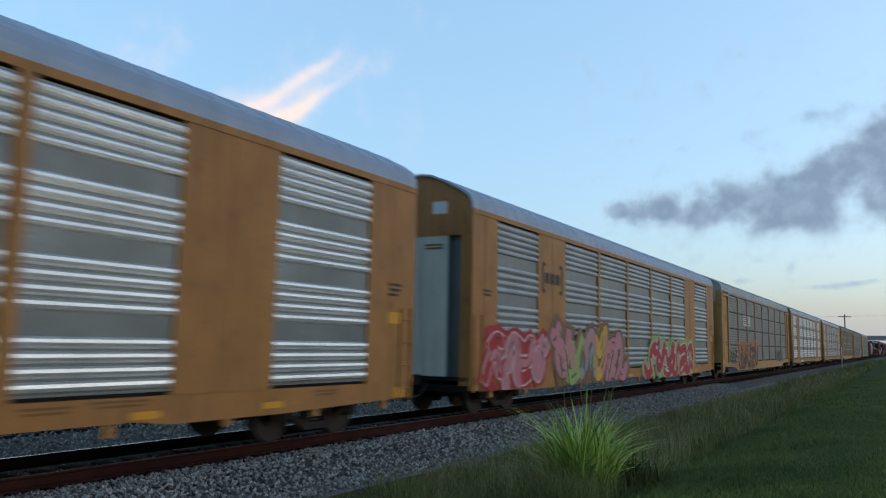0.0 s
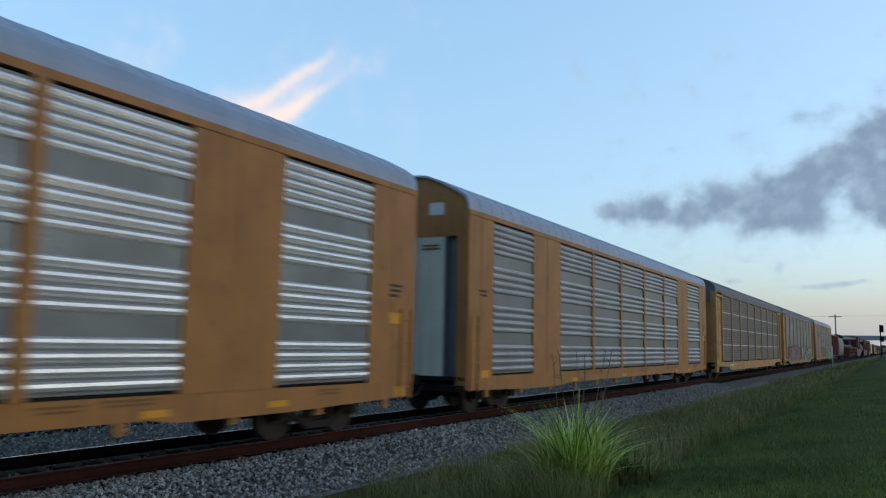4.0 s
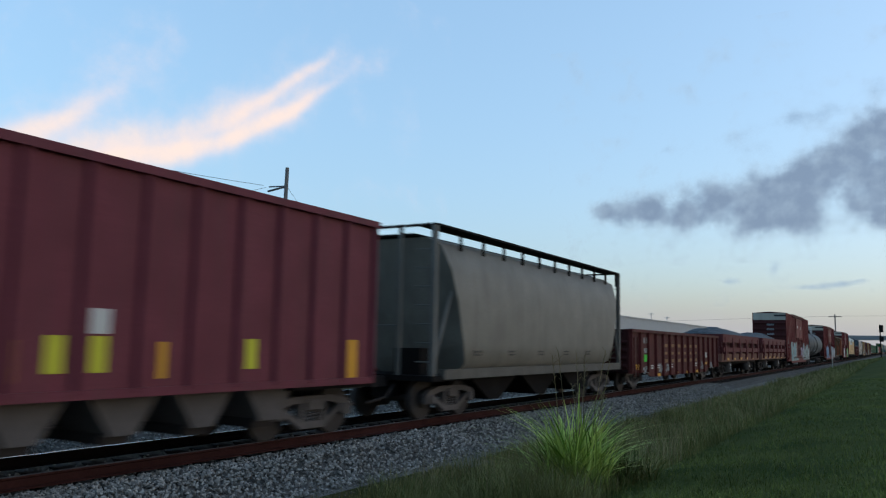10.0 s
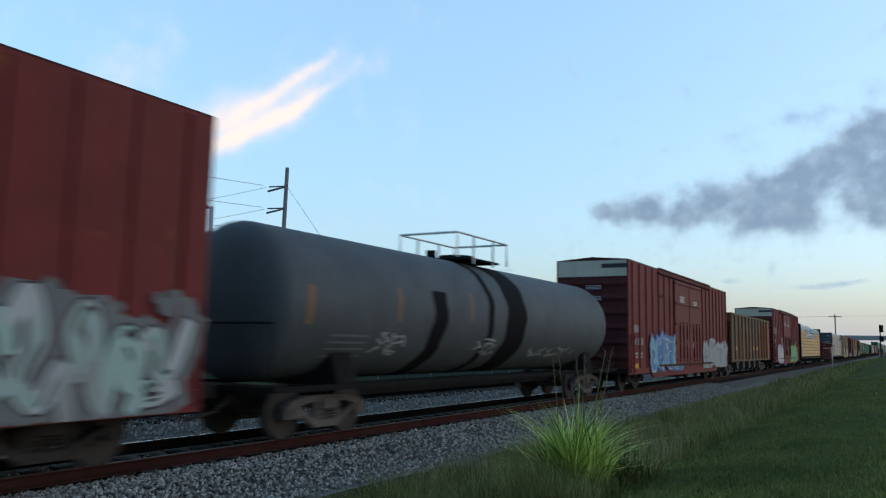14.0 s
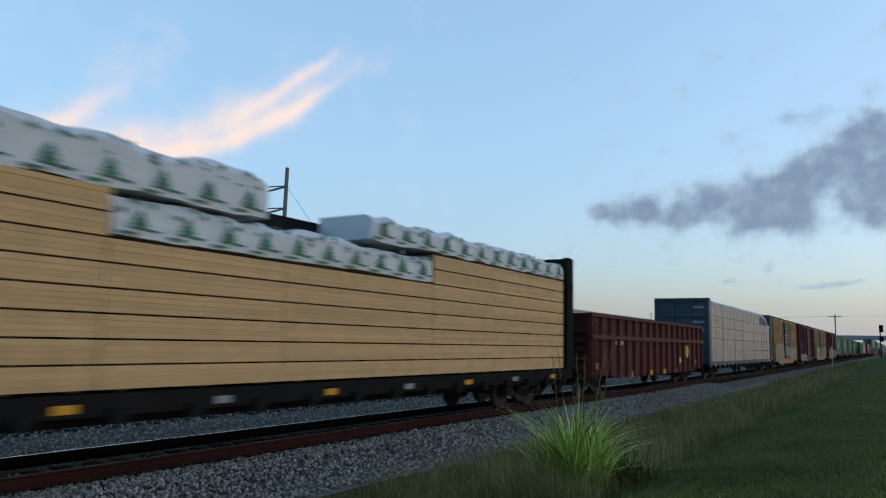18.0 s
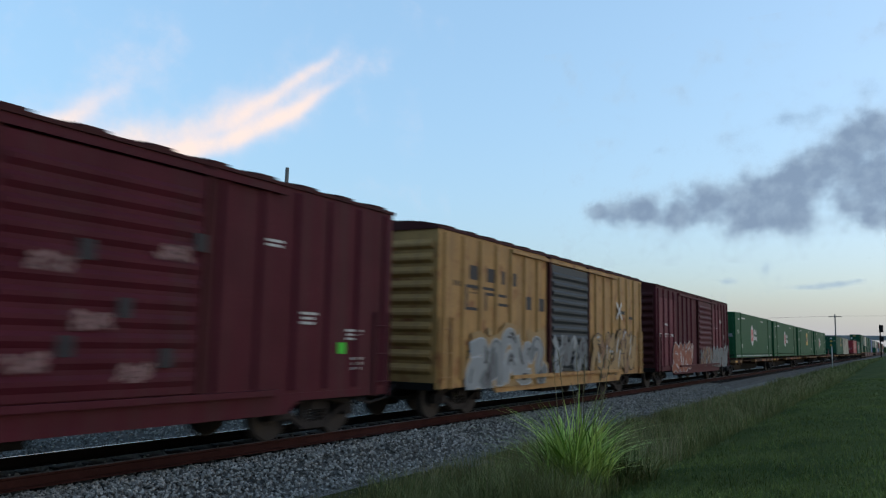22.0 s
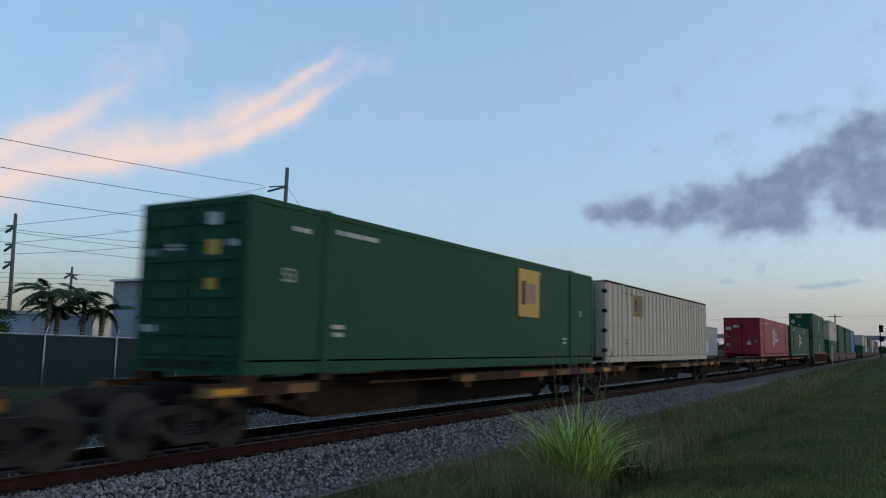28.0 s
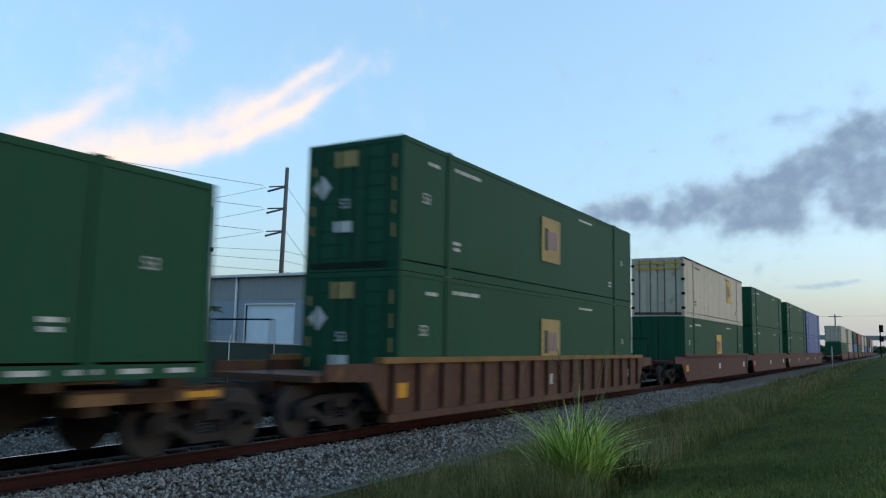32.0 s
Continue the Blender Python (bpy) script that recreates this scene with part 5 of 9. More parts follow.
def roof_seam(bm):
    prof = list(ROOF) + [(-x, z) for x, z in ROOF[-2::-1]]
    prism(bm, [(x * 1.004, z + 0.006) for x, z in prof] + [(x * 0.99, z - 0.02) for x, z in prof][::-1], -0.012, 0.012)


def rack_roof(car, mat, y0, y1, key):
    r = made("roof", lambda bm: roof_shell(bm, y0, y1), mat, car, "curved sheet-metal roof", key=key)
    n = int((y1 - y0) / 0.6)
    for i in range(1, n):
        made("roof_seam", roof_seam, mat, r, at=pose(0, y0 + (y1 - y0) * i / n, 0), key="roof_seam")


def rack_end(car, yend, e, header, frame_mat, low=0.75, door=None):
    """The closed end: corner posts, arched header and corrugated doors set back between them. e = -1 leading."""
    def at(a, b):
        return (min(yend + e * a, yend + e * b), max(yend + e * a, yend + e * b))
    y0, y1 = at(-0.32, 0.0)
    boxes("corner_post", frame_mat, car, [(1.2, 1.5, y0, y1, low, 4.9)])
    boxes("corner_post", frame_mat, car, [(-1.5, -1.2, y0, y1, low, 4.9)])
    for sx in (1, -1):
        def channel(bm):
            pts = [(sx * 1.195, yend - e * 0.1), (sx * 1.13, yend - e * 0.1), (sx * 1.1, yend - e * 0.22), (sx * 0.86, yend - e * 0.22), (sx * 0.83, yend - e * 0.12), (sx * 0.78, yend - e * 0.12), (sx * 0.78, yend - e * 0.3), (sx * 1.195, yend - e * 0.3)]
            prism(bm, pts, low + 0.1, 4.3, "z")
        made("door_track", channel, door or silver, car, "vertical door channel")
    def head(bm):
        pr = [(x * 0.985, z - 0.02) for x, z in ROOF] + [(-x * 0.985, z - 0.02) for x, z in ROOF[-2::-1]]
        prism(bm, [(1.5, 4.3)] + pr + [(-1.5, 4.3)], *at(-0.2, -0.08))
    made("end_header", head, header, car, "arched end header")
    for x0, x1 in ((-0.77, -0.01), (0.01, 0.77)):
        def leaf(bm):
            n = 6
            st = (x1 - x0) / n
            pts = []
            for i in range(n):
                u = x0 + st * i
                pts += [(u, yend - e * 0.13), (u + 0.2 * st, yend - e * 0.13), (u + 0.3 * st, yend - e * 0.08), (u + 0.85 * st, yend - e * 0.08), (u + 0.95 * st, yend - e * 0.13)]
            pts += [(x1, yend - e * 0.13), (x1, yend - e * 0.3), (x0, yend - e * 0.3)]
            prism(bm, pts, low + 0.15, 4.3, "z")
        made("end_door", leaf, door or door_grey, car, "corrugated end door leaf")
    if e < 0:
        plate_y = yend + 0.08
        end_bars(car, plate_y, 0.55, 4.95, 0.42, 0.3, pale_header, 1, "label_plate")
        end_bars(car, yend + 0.08, 0.4, 4.05, 0.5, 0.16, stencil_brown, 2)
    c, d = at(-0.6, 0.12)
    boxes("end_platform", black_steel, car, [(-1.4, 1.4, c, d, low - 0.15, low)])




def marks_small(car, L, x):
    bars(car, x, -L / 2 + 0.75, 2.95, 0.45, 0.2, black_mark, 2)
    plate(car, x, -L / 2 + 0.9, 1.0, 0.4, 0.18, yellow_mark, "reflector")
    plate(car, x, L / 2 - 0.7, 2.2, 0.45, 0.22, yellow_mark, "reflector")
    bars(car, x, L / 2 - 0.7, 2.75, 0.5, 0.3, black_mark, 3)
    plate(car, x, L / 2 - 0.5, 0.75, 0.35, 0.2, yellow_mark, "reflector")
    for k in (-6, -1, 6.6, 9.0):
        plate(car, 1.5, k, 0.7, 0.45, 0.1, yellow_mark, "reflector")
    for k, z, w in ((-7.4, 0.82, 0.9), (-4.2, 0.85, 0.7), (1.5, 0.84, 1.0), (5.2, 0.84, 0.7), (6.2, 0.87, 0.9), (10.3, 0.84, 0.6)):
        bars(car, 1.5, k, z, w, 0.12, stencil_brown, 2)


def autorack_wide(s, label, screen, roofm, logo=None, end=None, ribm=None):
    """Bi-level rack with broad plain panels: the railway's own sign stands on the forward one."""
    car = on_track(thing("autorack_car", label, "railway car", "autorack cars"), s)
    L = 26.0
    y = -L / 2
    e = (end or yellow)
    segs = [("panel", 1.3), ("screen", 2.45), ("panel", 2.0), ("screen", 2.78), ("post", 0.22), ("screen", 2.78), ("post", 0.22), ("screen", 2.78), ("post", 0.22), ("screen", 2.78), ("post", 0.22), ("screen", 2.21), ("panel", 1.97), ("screen", 2.49), ("panel", 1.58)]
    for kind, w in segs:
        if kind == "screen":
            for sd in (1, -1):
                sc = made("screen", lambda bm: corrugated(bm, 0, w, 1.0, 4.76, 1.5, RIBS, 0.045, sd), screen, car, "pressed galvanized screen with raised ribs", at=pose(0, y, 0), key=("wide", w, sd, (ribm or screen).name))
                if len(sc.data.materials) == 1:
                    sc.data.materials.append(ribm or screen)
            boxes("screen_sill", black_steel, car, [(-1.49, 1.49, 0.05, w - 0.05, 0.955, 0.99)], at=pose(0, y, 0), key=("wsill", w))
        else:
            nm, x = ("side_panel", 1.515) if kind == "panel" else ("post", 1.53)
            boxes(nm, yellow, car, [(x - 0.06, x, 0.004, w - 0.004, 0.95, 4.8), (-x, -x + 0.06, 0.004, w - 0.004, 0.95, 4.8)], at=pose(0, y, 0), key=(nm, w))
            if kind == "panel":
                boxes("panel_seam", yellow, car, [(1.516, 1.522, w * 0.5 - 0.02, w * 0.5 + 0.02, 0.95, 4.8)], at=pose(0, y, 0), key=("seam", w))
        y += w
    boxes("top_rail", yellow, car, [(1.44, 1.53, -L / 2, L / 2, 4.8, 4.92), (-1.53, -1.44, -L / 2, L / 2, 4.8, 4.92)], key="wide_top")
    def sill(bm, sx):
        if sx:
            pts = [(-L / 2, 0.95), (-L / 2, 0.64), (-9.2, 0.55), (-7.0, 0.55), (-6.5, 0.62), (6.5, 0.62), (7.0, 0.55), (9.2, 0.55), (L / 2, 0.64), (L / 2, 0.95)]
            prism(bm, pts, sx * 1.45, sx * 1.5, "x")
    for sd in (1, -1):
        made("side_sill", lambda bm: sill(bm, sd), yellow, car, key=("wide_sill", sd))
    boxes("floor", black_steel, car, [(-1.44, 1.44, -L / 2, L / 2, 0.85, 0.94), (-0.3, 0.3, -L / 2, L / 2, 0.55, 0.85)], key="wide_floor")
    boxes("upper_deck", black_steel, car, [(-1.42, 1.42, -L / 2 + 0.7, L / 2 - 0.7, 2.85, 2.93)], key="wide_deck")
    rack_roof(car, roofm, -L / 2, L / 2, "wide_roof")
    rack_end(car, -L / 2, -1, e, e)
    rack_end(car, L / 2, 1, e, e)
    ladder(car, 1.53, -L / 2 + 0.12, -L / 2 + 0.5, 0.6, 2.4, yellow)
    ladder(car, 1.53, L / 2 - 0.5, L / 2 - 0.12, 0.6, 2.4, yellow)
    trucks(car, (-10.6, 10.6))
    coupler(car, -L / 2, -1)
    coupler(car, L / 2, 1)
    marks_small(car, L, 1.516)
    for k in range(13):
        boxes("sill_bracket", yellow, car, [(1.42, 1.49, 0, 0.15, 0.45, 0.66)], at=pose(0, -12 + 2 * k, 0), key="wide_bracket")
    if logo:
        logo(car)
    return car


def logo_bars(mat, w=1.2, h=0.5, z=3.6, brackets=True):
    def fn(car):
        yc = -13 + 1.3 + 2.45 + 1.0
        def body(bm):
            for i, (a, b) in enumerate(((0.0, 0.28), (0.36, 0.62), (0.7, 1.0))):
                ya = yc - w / 2 + w * a * 0.9 + 0.06
                box(bm, 1.523, 1.529, ya, ya + w * (b - a) * 0.85, z - h * 0.3, z + h * 0.3)
            if brackets:
                for sgn in (-1, 1):
                    box(bm, 1.523, 1.529, yc + sgn * w * 0.58 - 0.04, yc + sgn * w * 0.58 + 0.04, z - h * 0.75, z + h * 0.75)
                    for zz in (-1, 1):
                        box(bm, 1.523, 1.529, yc + sgn * w * 0.5 - 0.09, yc + sgn * w * 0.5 + 0.09, z + zz * h * 0.75 - 0.05, z + zz * h * 0.75 + 0.05)
        made("emblem", body, mat, car, "faded railway emblem")
    return fn


def bent_emblem(car):
    """Red sign of one broad line: an open bracket and a slanting bar."""
    yc, z = -13 + 1.3 + 2.45 + 1.0, 3.78
    def fn(bm):
        for k, pts in enumerate(([(0.0, 0.36), (-0.62, 0.36), (-0.8, 0.2), (-0.8, -0.2), (-0.62, -0.36), (0.05, -0.36)], [(0.2, 0.36), (0.75, -0.36)])):
            swath(bm, [Vector((yc + a, z + b)) for a, b in pts], 0.17, 1.523, 1.529 + 0.001 * k, 1.0)
    made("emblem", fn, red_mark, car, "faded red line emblem")
    bars(car, 1.523, yc, 3.22, 1.2, 0.09, red_mark, 1)


def autorack_posts(s, label, screen, roofm, post_mat, split=False, head=None):
    """Rack with eight equal bays between narrow posts and ladder bays at its ends."""
    car = on_track(thing("autorack_car", label, "railway car", "autorack cars"), s)
    L, nb, bw = 27.0, 8, 2.93
    y = -L / 2 + 1.72
    groups = RIBS if not split else [(0.01, 0.235, 6), (0.26, 0.485, 6), (0.51, 0.735, 6), (0.76, 0.99, 6)]
    for i in range(nb):
        for sd in (1, -1):
            made("screen", lambda bm: corrugated(bm, 0.06, bw - 0.06, 1.0, 4.74, 1.5, groups, 0.02 if split else 0.03, sd), screen, car, "ribbed weathered screen", at=pose(0, y, 0), key=("posts", split, sd))
        if split:
            boxes("screen_joint", black_steel if split == 1 else white_mark, car, [(1.482, 1.492 if split == 1 else 1.512, 0.07, bw - 0.07, 1.0 + 3.74 * q - 0.02, 1.0 + 3.74 * q + 0.03) for q in (0.248, 0.498, 0.748)], at=pose(0, y, 0), key=("joint", split))
        y += bw
    for i in range(nb + 1):
        yy = -L / 2 + 1.72 + bw * i
        boxes("post", post_mat, car, [(1.47, 1.545, -0.09, 0.09, 0.95, 4.66), (1.47, 1.55, -0.26, 0.26, 4.66, 4.76), (-1.545, -1.47, -0.09, 0.09, 0.95, 4.66)], at=pose(0, yy, 0), key="narrow_post")
    for e in (-1, 1):
        a, b = (-L / 2, -L / 2 + 1.66) if e < 0 else (L / 2 - 1.72, L / 2)
        c = a if e < 0 else b
        boxes("end_panel", post_mat, car, [(1.34, 1.4, min(c, c - e * 1.66), max(c, c - e * 1.66), 0.95, 4.72), (-1.46, -1.4, a, b, 0.95, 4.72)])
        u, v = sorted((c - e * 0.86, c - e * 1.62))
        boxes("door_panel", post_mat, car, [(1.4, 1.47, u, v, 0.95, 4.6)], "flat end door panel")
        u, v = sorted((c, c - e * 0.56))
        lp = boxes("ladder_panel", post_mat, car, [(1.4, 1.52, u, v, 0.55, 4.62)], "broad corner plate with rungs")
        for k in range(9):
            made("rung", lambda bm: pipe(bm, [(1.5, u + 0.02, 0), (1.6, u + 0.03, 0), (1.6, v - 0.03, 0), (1.5, v - 0.02, 0)], 0.013, 5), post_mat, lp, at=pose(0, 0, 0.8 + 0.44 * k), key=("rung", e, L))
        u, v = sorted((c, c - e * 1.78))
        boxes("header_bracket", post_mat, car, [(1.4, 1.56, u, v, 4.62, 4.76)])
        boxes("corner_foot", post_mat, car, [(1.2, 1.5, min(c, c - e * 0.5), max(c, c - e * 0.5), 0.42, 0.55)])
        bars(car, 1.47, c - e * 1.24, 2.0, 0.3, 0.25, black_mark, 2)
        bars(car, 1.47, c - e * 1.2, 3.4, 0.34, 0.5, stencil_brown, 5)
        bars(car, 1.52, c - e * 0.28, 1.4, 0.3, 0.3, stencil_brown, 3)
        plate(car, 1.522, c - e * 0.3, 1.0, 0.36, 0.22, yellow_mark, "reflector")
    boxes("top_rail", screen, car, [(1.44, 1.53, -L / 2 + 1.7, L / 2 - 1.7, 4.78, 4.9), (-1.53, -1.44, -L / 2 + 1.7, L / 2 - 1.7, 4.78, 4.9)], key=("ptop", screen.name))
    def sill(bm, sx):
        if sx:
            pts = [(-L / 2, 0.95), (-L / 2, 0.74), (-9.9, 0.66), (-9.2, 0.45), (9.2, 0.45), (9.9, 0.66), (L / 2, 0.74), (L / 2, 0.95)]
            prism(bm, pts, sx * 1.44, sx * 1.5, "x")
    for sd in (1, -1):
        made("side_sill", lambda bm: sill(bm, sd), post_mat, car, key=("psill", sd))
    boxes("floor", black_steel, car, [(-1.43, 1.43, -L / 2, L / 2, 0.85, 0.94), (-0.3, 0.3, -L / 2, L / 2, 0.55, 0.85)], key="pfloor")
    boxes("upper_deck", black_steel, car, [(-1.38, 1.38, -L / 2 + 0.7, L / 2 - 0.7, 2.5, 2.58)], key="pdeck")
    rack_roof(car, roofm, -L / 2 + 0.05, L / 2 - 0.05, "posts_roof")
    rack_end(car, -L / 2 + 0.05, -1, head or roofm, post_mat, door=post_mat)
    rack_end(car, L / 2 - 0.05, 1, head or roofm, post_mat, door=post_mat)
    trucks(car, (-11.0, 11.0))
    coupler(car, -L / 2, -1)
    coupler(car, L / 2, 1)
    for k in (-8, -3, 2, 7):
        plate(car, 1.502, k, 0.78, 0.45, 0.1, yellow_mark, "reflector")
    return car


# ---- boxcars ----
def rib_side(bm, x, z0, z1, w=0.12, d=0.05, s=1):
    prism(bm, [(s * x, -w / 2), (s * (x + d), -w / 4), (s * (x + d), w / 4), (s * x, w / 2)], z0, z1, "z")


def side_ribs(car, mat, y, x, z0, z1, w, d, key):
    """A pressed post on each side at y."""
    for sd in (1, -1):
        made("side_rib", lambda bm: rib_side(bm, x, z0, z1, w, d, sd), mat, car, at=pose(0, y, 0), key=(key, z0, z1, sd))


def high_cube(s, label, L=19.3, ya=-2.9, ym=-0.15, yb=2.4):
    """Tall sixty-foot boxcar with a pale band on its end and two sliding doors between ya, ym and yb."""
    car = on_track(thing("boxcar", label, "railway car", "boxcars"), s)
    h, x = 5.02, 1.45
    boxes("side", oxide, car, [(x - 0.06, x, -L / 2, L / 2, 0.9, h), (-x, -x + 0.06, -L / 2, L / 2, 0.9, h)], key=("hc_side", L))
    na, nb = int((ya + L / 2 - 0.6) / 0.92), int((L / 2 - 0.6 - yb) / 0.92)
    ys = [-L / 2 + 0.45 + (ya - 0.7 + L / 2 - 0.45) * i / na for i in range(na + 1)] + [yb + 0.6 + (L / 2 - 0.45 - yb - 0.6) * i / nb for i in range(nb + 1)]
    for yy in ys:
        side_ribs(car, oxide, yy, x, 0.9, h - 0.05, 0.12, 0.05, "hc_rib")
    for k, (a, b) in enumerate(((ya, ym - 0.05), (ym + 0.05, yb))):
        d = boxes("door", oxide, car, [(x + 0.02, x + 0.08, a, b, 1.0, h - 0.25), (-x - 0.08, -x - 0.02, a, b, 1.0, h - 0.25)], key=("hc_door", k, L))
        boxes("door_bar", oxide, d, [(x + 0.08, x + 0.13, a + 0.05, b - 0.05, z, z + 0.06) for z in (1.15, 1.9, 2.75, 3.7, h - 0.4)], key=("hc_bar", k, L))
        boxes("lock_rod", dark_oxide, d, [(x + 0.085, x + 0.12, a + (b - a) * q, a + (b - a) * q + 0.05, 1.1, 2.9) for q in (0.3, 0.55, 0.8)], key=("hc_rod", k, L))
    boxes("door_track", dark_oxide, car, [(x, x + 0.14, -5.6, 4.8, 0.92, 1.0), (x, x + 0.1, -5.6, 4.8, h - 0.2, h - 0.12)], key=("hc_track", L))
    def roof(bm):
        prism(bm, [(x, h), (x, h + 0.03), (0, h + 0.14), (-x, h + 0.03), (-x, h)], -L / 2, L / 2)
        box(bm, x - 0.04, x + 0.03, -5.3, 5.0, h + 0.0, h + 0.09)
    made("roof", roof, dark_oxide, car, key=("hc_roof", L))
    for e in (-1, 1):
        ye = e * L / 2
        def end(bm):
            a, b = sorted((ye, ye - e * 0.08))
            box(bm, -x + 0.06, x - 0.06, a, b, 0.9, h - 0.62)
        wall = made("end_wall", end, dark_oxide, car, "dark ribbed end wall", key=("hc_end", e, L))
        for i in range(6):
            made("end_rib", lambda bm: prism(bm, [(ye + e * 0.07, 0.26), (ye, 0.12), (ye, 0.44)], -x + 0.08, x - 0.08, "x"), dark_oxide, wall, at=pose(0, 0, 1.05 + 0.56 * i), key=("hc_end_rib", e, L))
        a, b = sorted((ye, ye - e * 0.08))
        boxes("end_band", material("pale_end_band", (0.34, 0.325, 0.28), 0.6, var=0.1, streak=0.2), car, [(-x + 0.06, x - 0.06, a, b, h - 0.62, h)], "pale grey upper end band", key=("hc_band", e, L))
    end_ladder(car, -L / 2 - 0.1, -1.35, -0.9, 0.9, 4.3, dark_oxide)
    ladder(car, x + 0.06, -L / 2 + 0.1, -L / 2 + 0.55, 0.75, 2.2, oxide)
    ladder(car, x + 0.06, L / 2 - 0.55, L / 2 - 0.1, 0.75, 2.2, oxide)
    boxes("underframe", black_steel, car, [(-1.35, 1.35, -L / 2, L / 2, 0.7, 0.89), (-0.25, 0.25, -L / 2, L / 2, 0.5, 0.7), (0.4, 1.0, -1.0, 0.8, 0.35, 0.7)], key=("hc_under", L))
    def skirt(bm, sx):
        if sx:
            prism(bm, [(-L / 2, 0.9), (-L / 2, 0.68), (3.0 - L / 2, 0.68), (3.4 - L / 2, 0.5), (L / 2 - 3.4, 0.5), (L / 2 - 3.0, 0.68), (L / 2, 0.68), (L / 2, 0.9)], sx * (x - 0.06), sx * (x + 0.01), "x")
    for sd in (1, -1):
        made("side_sill", lambda bm: skirt(bm, sd), oxide, car, key=("hc_skirt", sd, L))
    trucks(car, (-L / 2 + 2.05, L / 2 - 2.05))
    coupler(car, -L / 2, -1)
    coupler(car, L / 2, 1)
    for i, z in enumerate((3.98, 3.55, 3.12)):
        end_bars(car, -L / 2 - 0.075, 0.1, z, 0.62, 0.18, SP["grey"], 3)
    end_bars(car, -L / 2 - 0.002, 0.9, h - 0.24, 1.0, 0.16, black_mark, 1)
    bars(car, x + 0.082, (ya + ym) / 2, 3.95, 0.95, 0.3, white_mark, 4)
    bars(car, x + 0.082, (ym + yb) / 2, 3.85, 0.95, 0.3, white_mark, 4)
    pale_stencil = SP["grey"]
    for k, dy in enumerate((0.98, 1.58)):
        bars(car, x, -L / 2 + dy, 2.42, 0.46 if k else 0.5, 0.36, pale_stencil, 1, gap=0.2)
        bars(car, x, -L / 2 + dy, 1.93, 0.54, 0.34, pale_stencil, 1, gap=0.2)
        bars(car, x, -L / 2 + dy, 1.4, 0.42, 0.26, pale_stencil, 2)
    plate(car, x, -L / 2 + 0.32, 1.45, 0.16, 0.95, orange_rib, "end_reflector", "vertical orange strip")
    plate(car, x, L / 2 - 0.3, 1.5, 0.16, 0.5, yellow_mark, "end_reflector", "vertical yellow strip")
    # faded shutters beside the doors, with a rain lip over each
    for yy in (ya - 2.3, yb + 1.5):
        boxes("roof_hatch_lip", dark_oxide, car, [(x + 0.05, x + 0.09, yy - 0.4, yy + 0.4, 3.85, 3.9), (x + 0.05, x + 0.1, yy + 0.34, yy + 0.42, 3.88, 4.0)], "dark rain lip", key="hc_lip")
    bars(car, x, L / 2 - 1.1, 1.75, 0.5, 0.5, SP["pale"], 4)
    bars(car, x, L / 2 - 1.85, 1.75, 0.3, 0.5, SP["pale"], 4)
    plate(car, x, -L / 2 + 0.95, 0.98, 0.5, 0.2, yellow_mark, "reflector")
    plate(car, x, L / 2 - 1.1, 1.0, 0.5, 0.2, yellow_mark, "reflector")
    plate(car, x + 0.083, ym - 0.5, 1.95, 0.22, 0.4, white_mark)
    plate(car, x + 0.083, ym + 0.75, 1.85, 0.18, 0.3, white_mark)
    return car


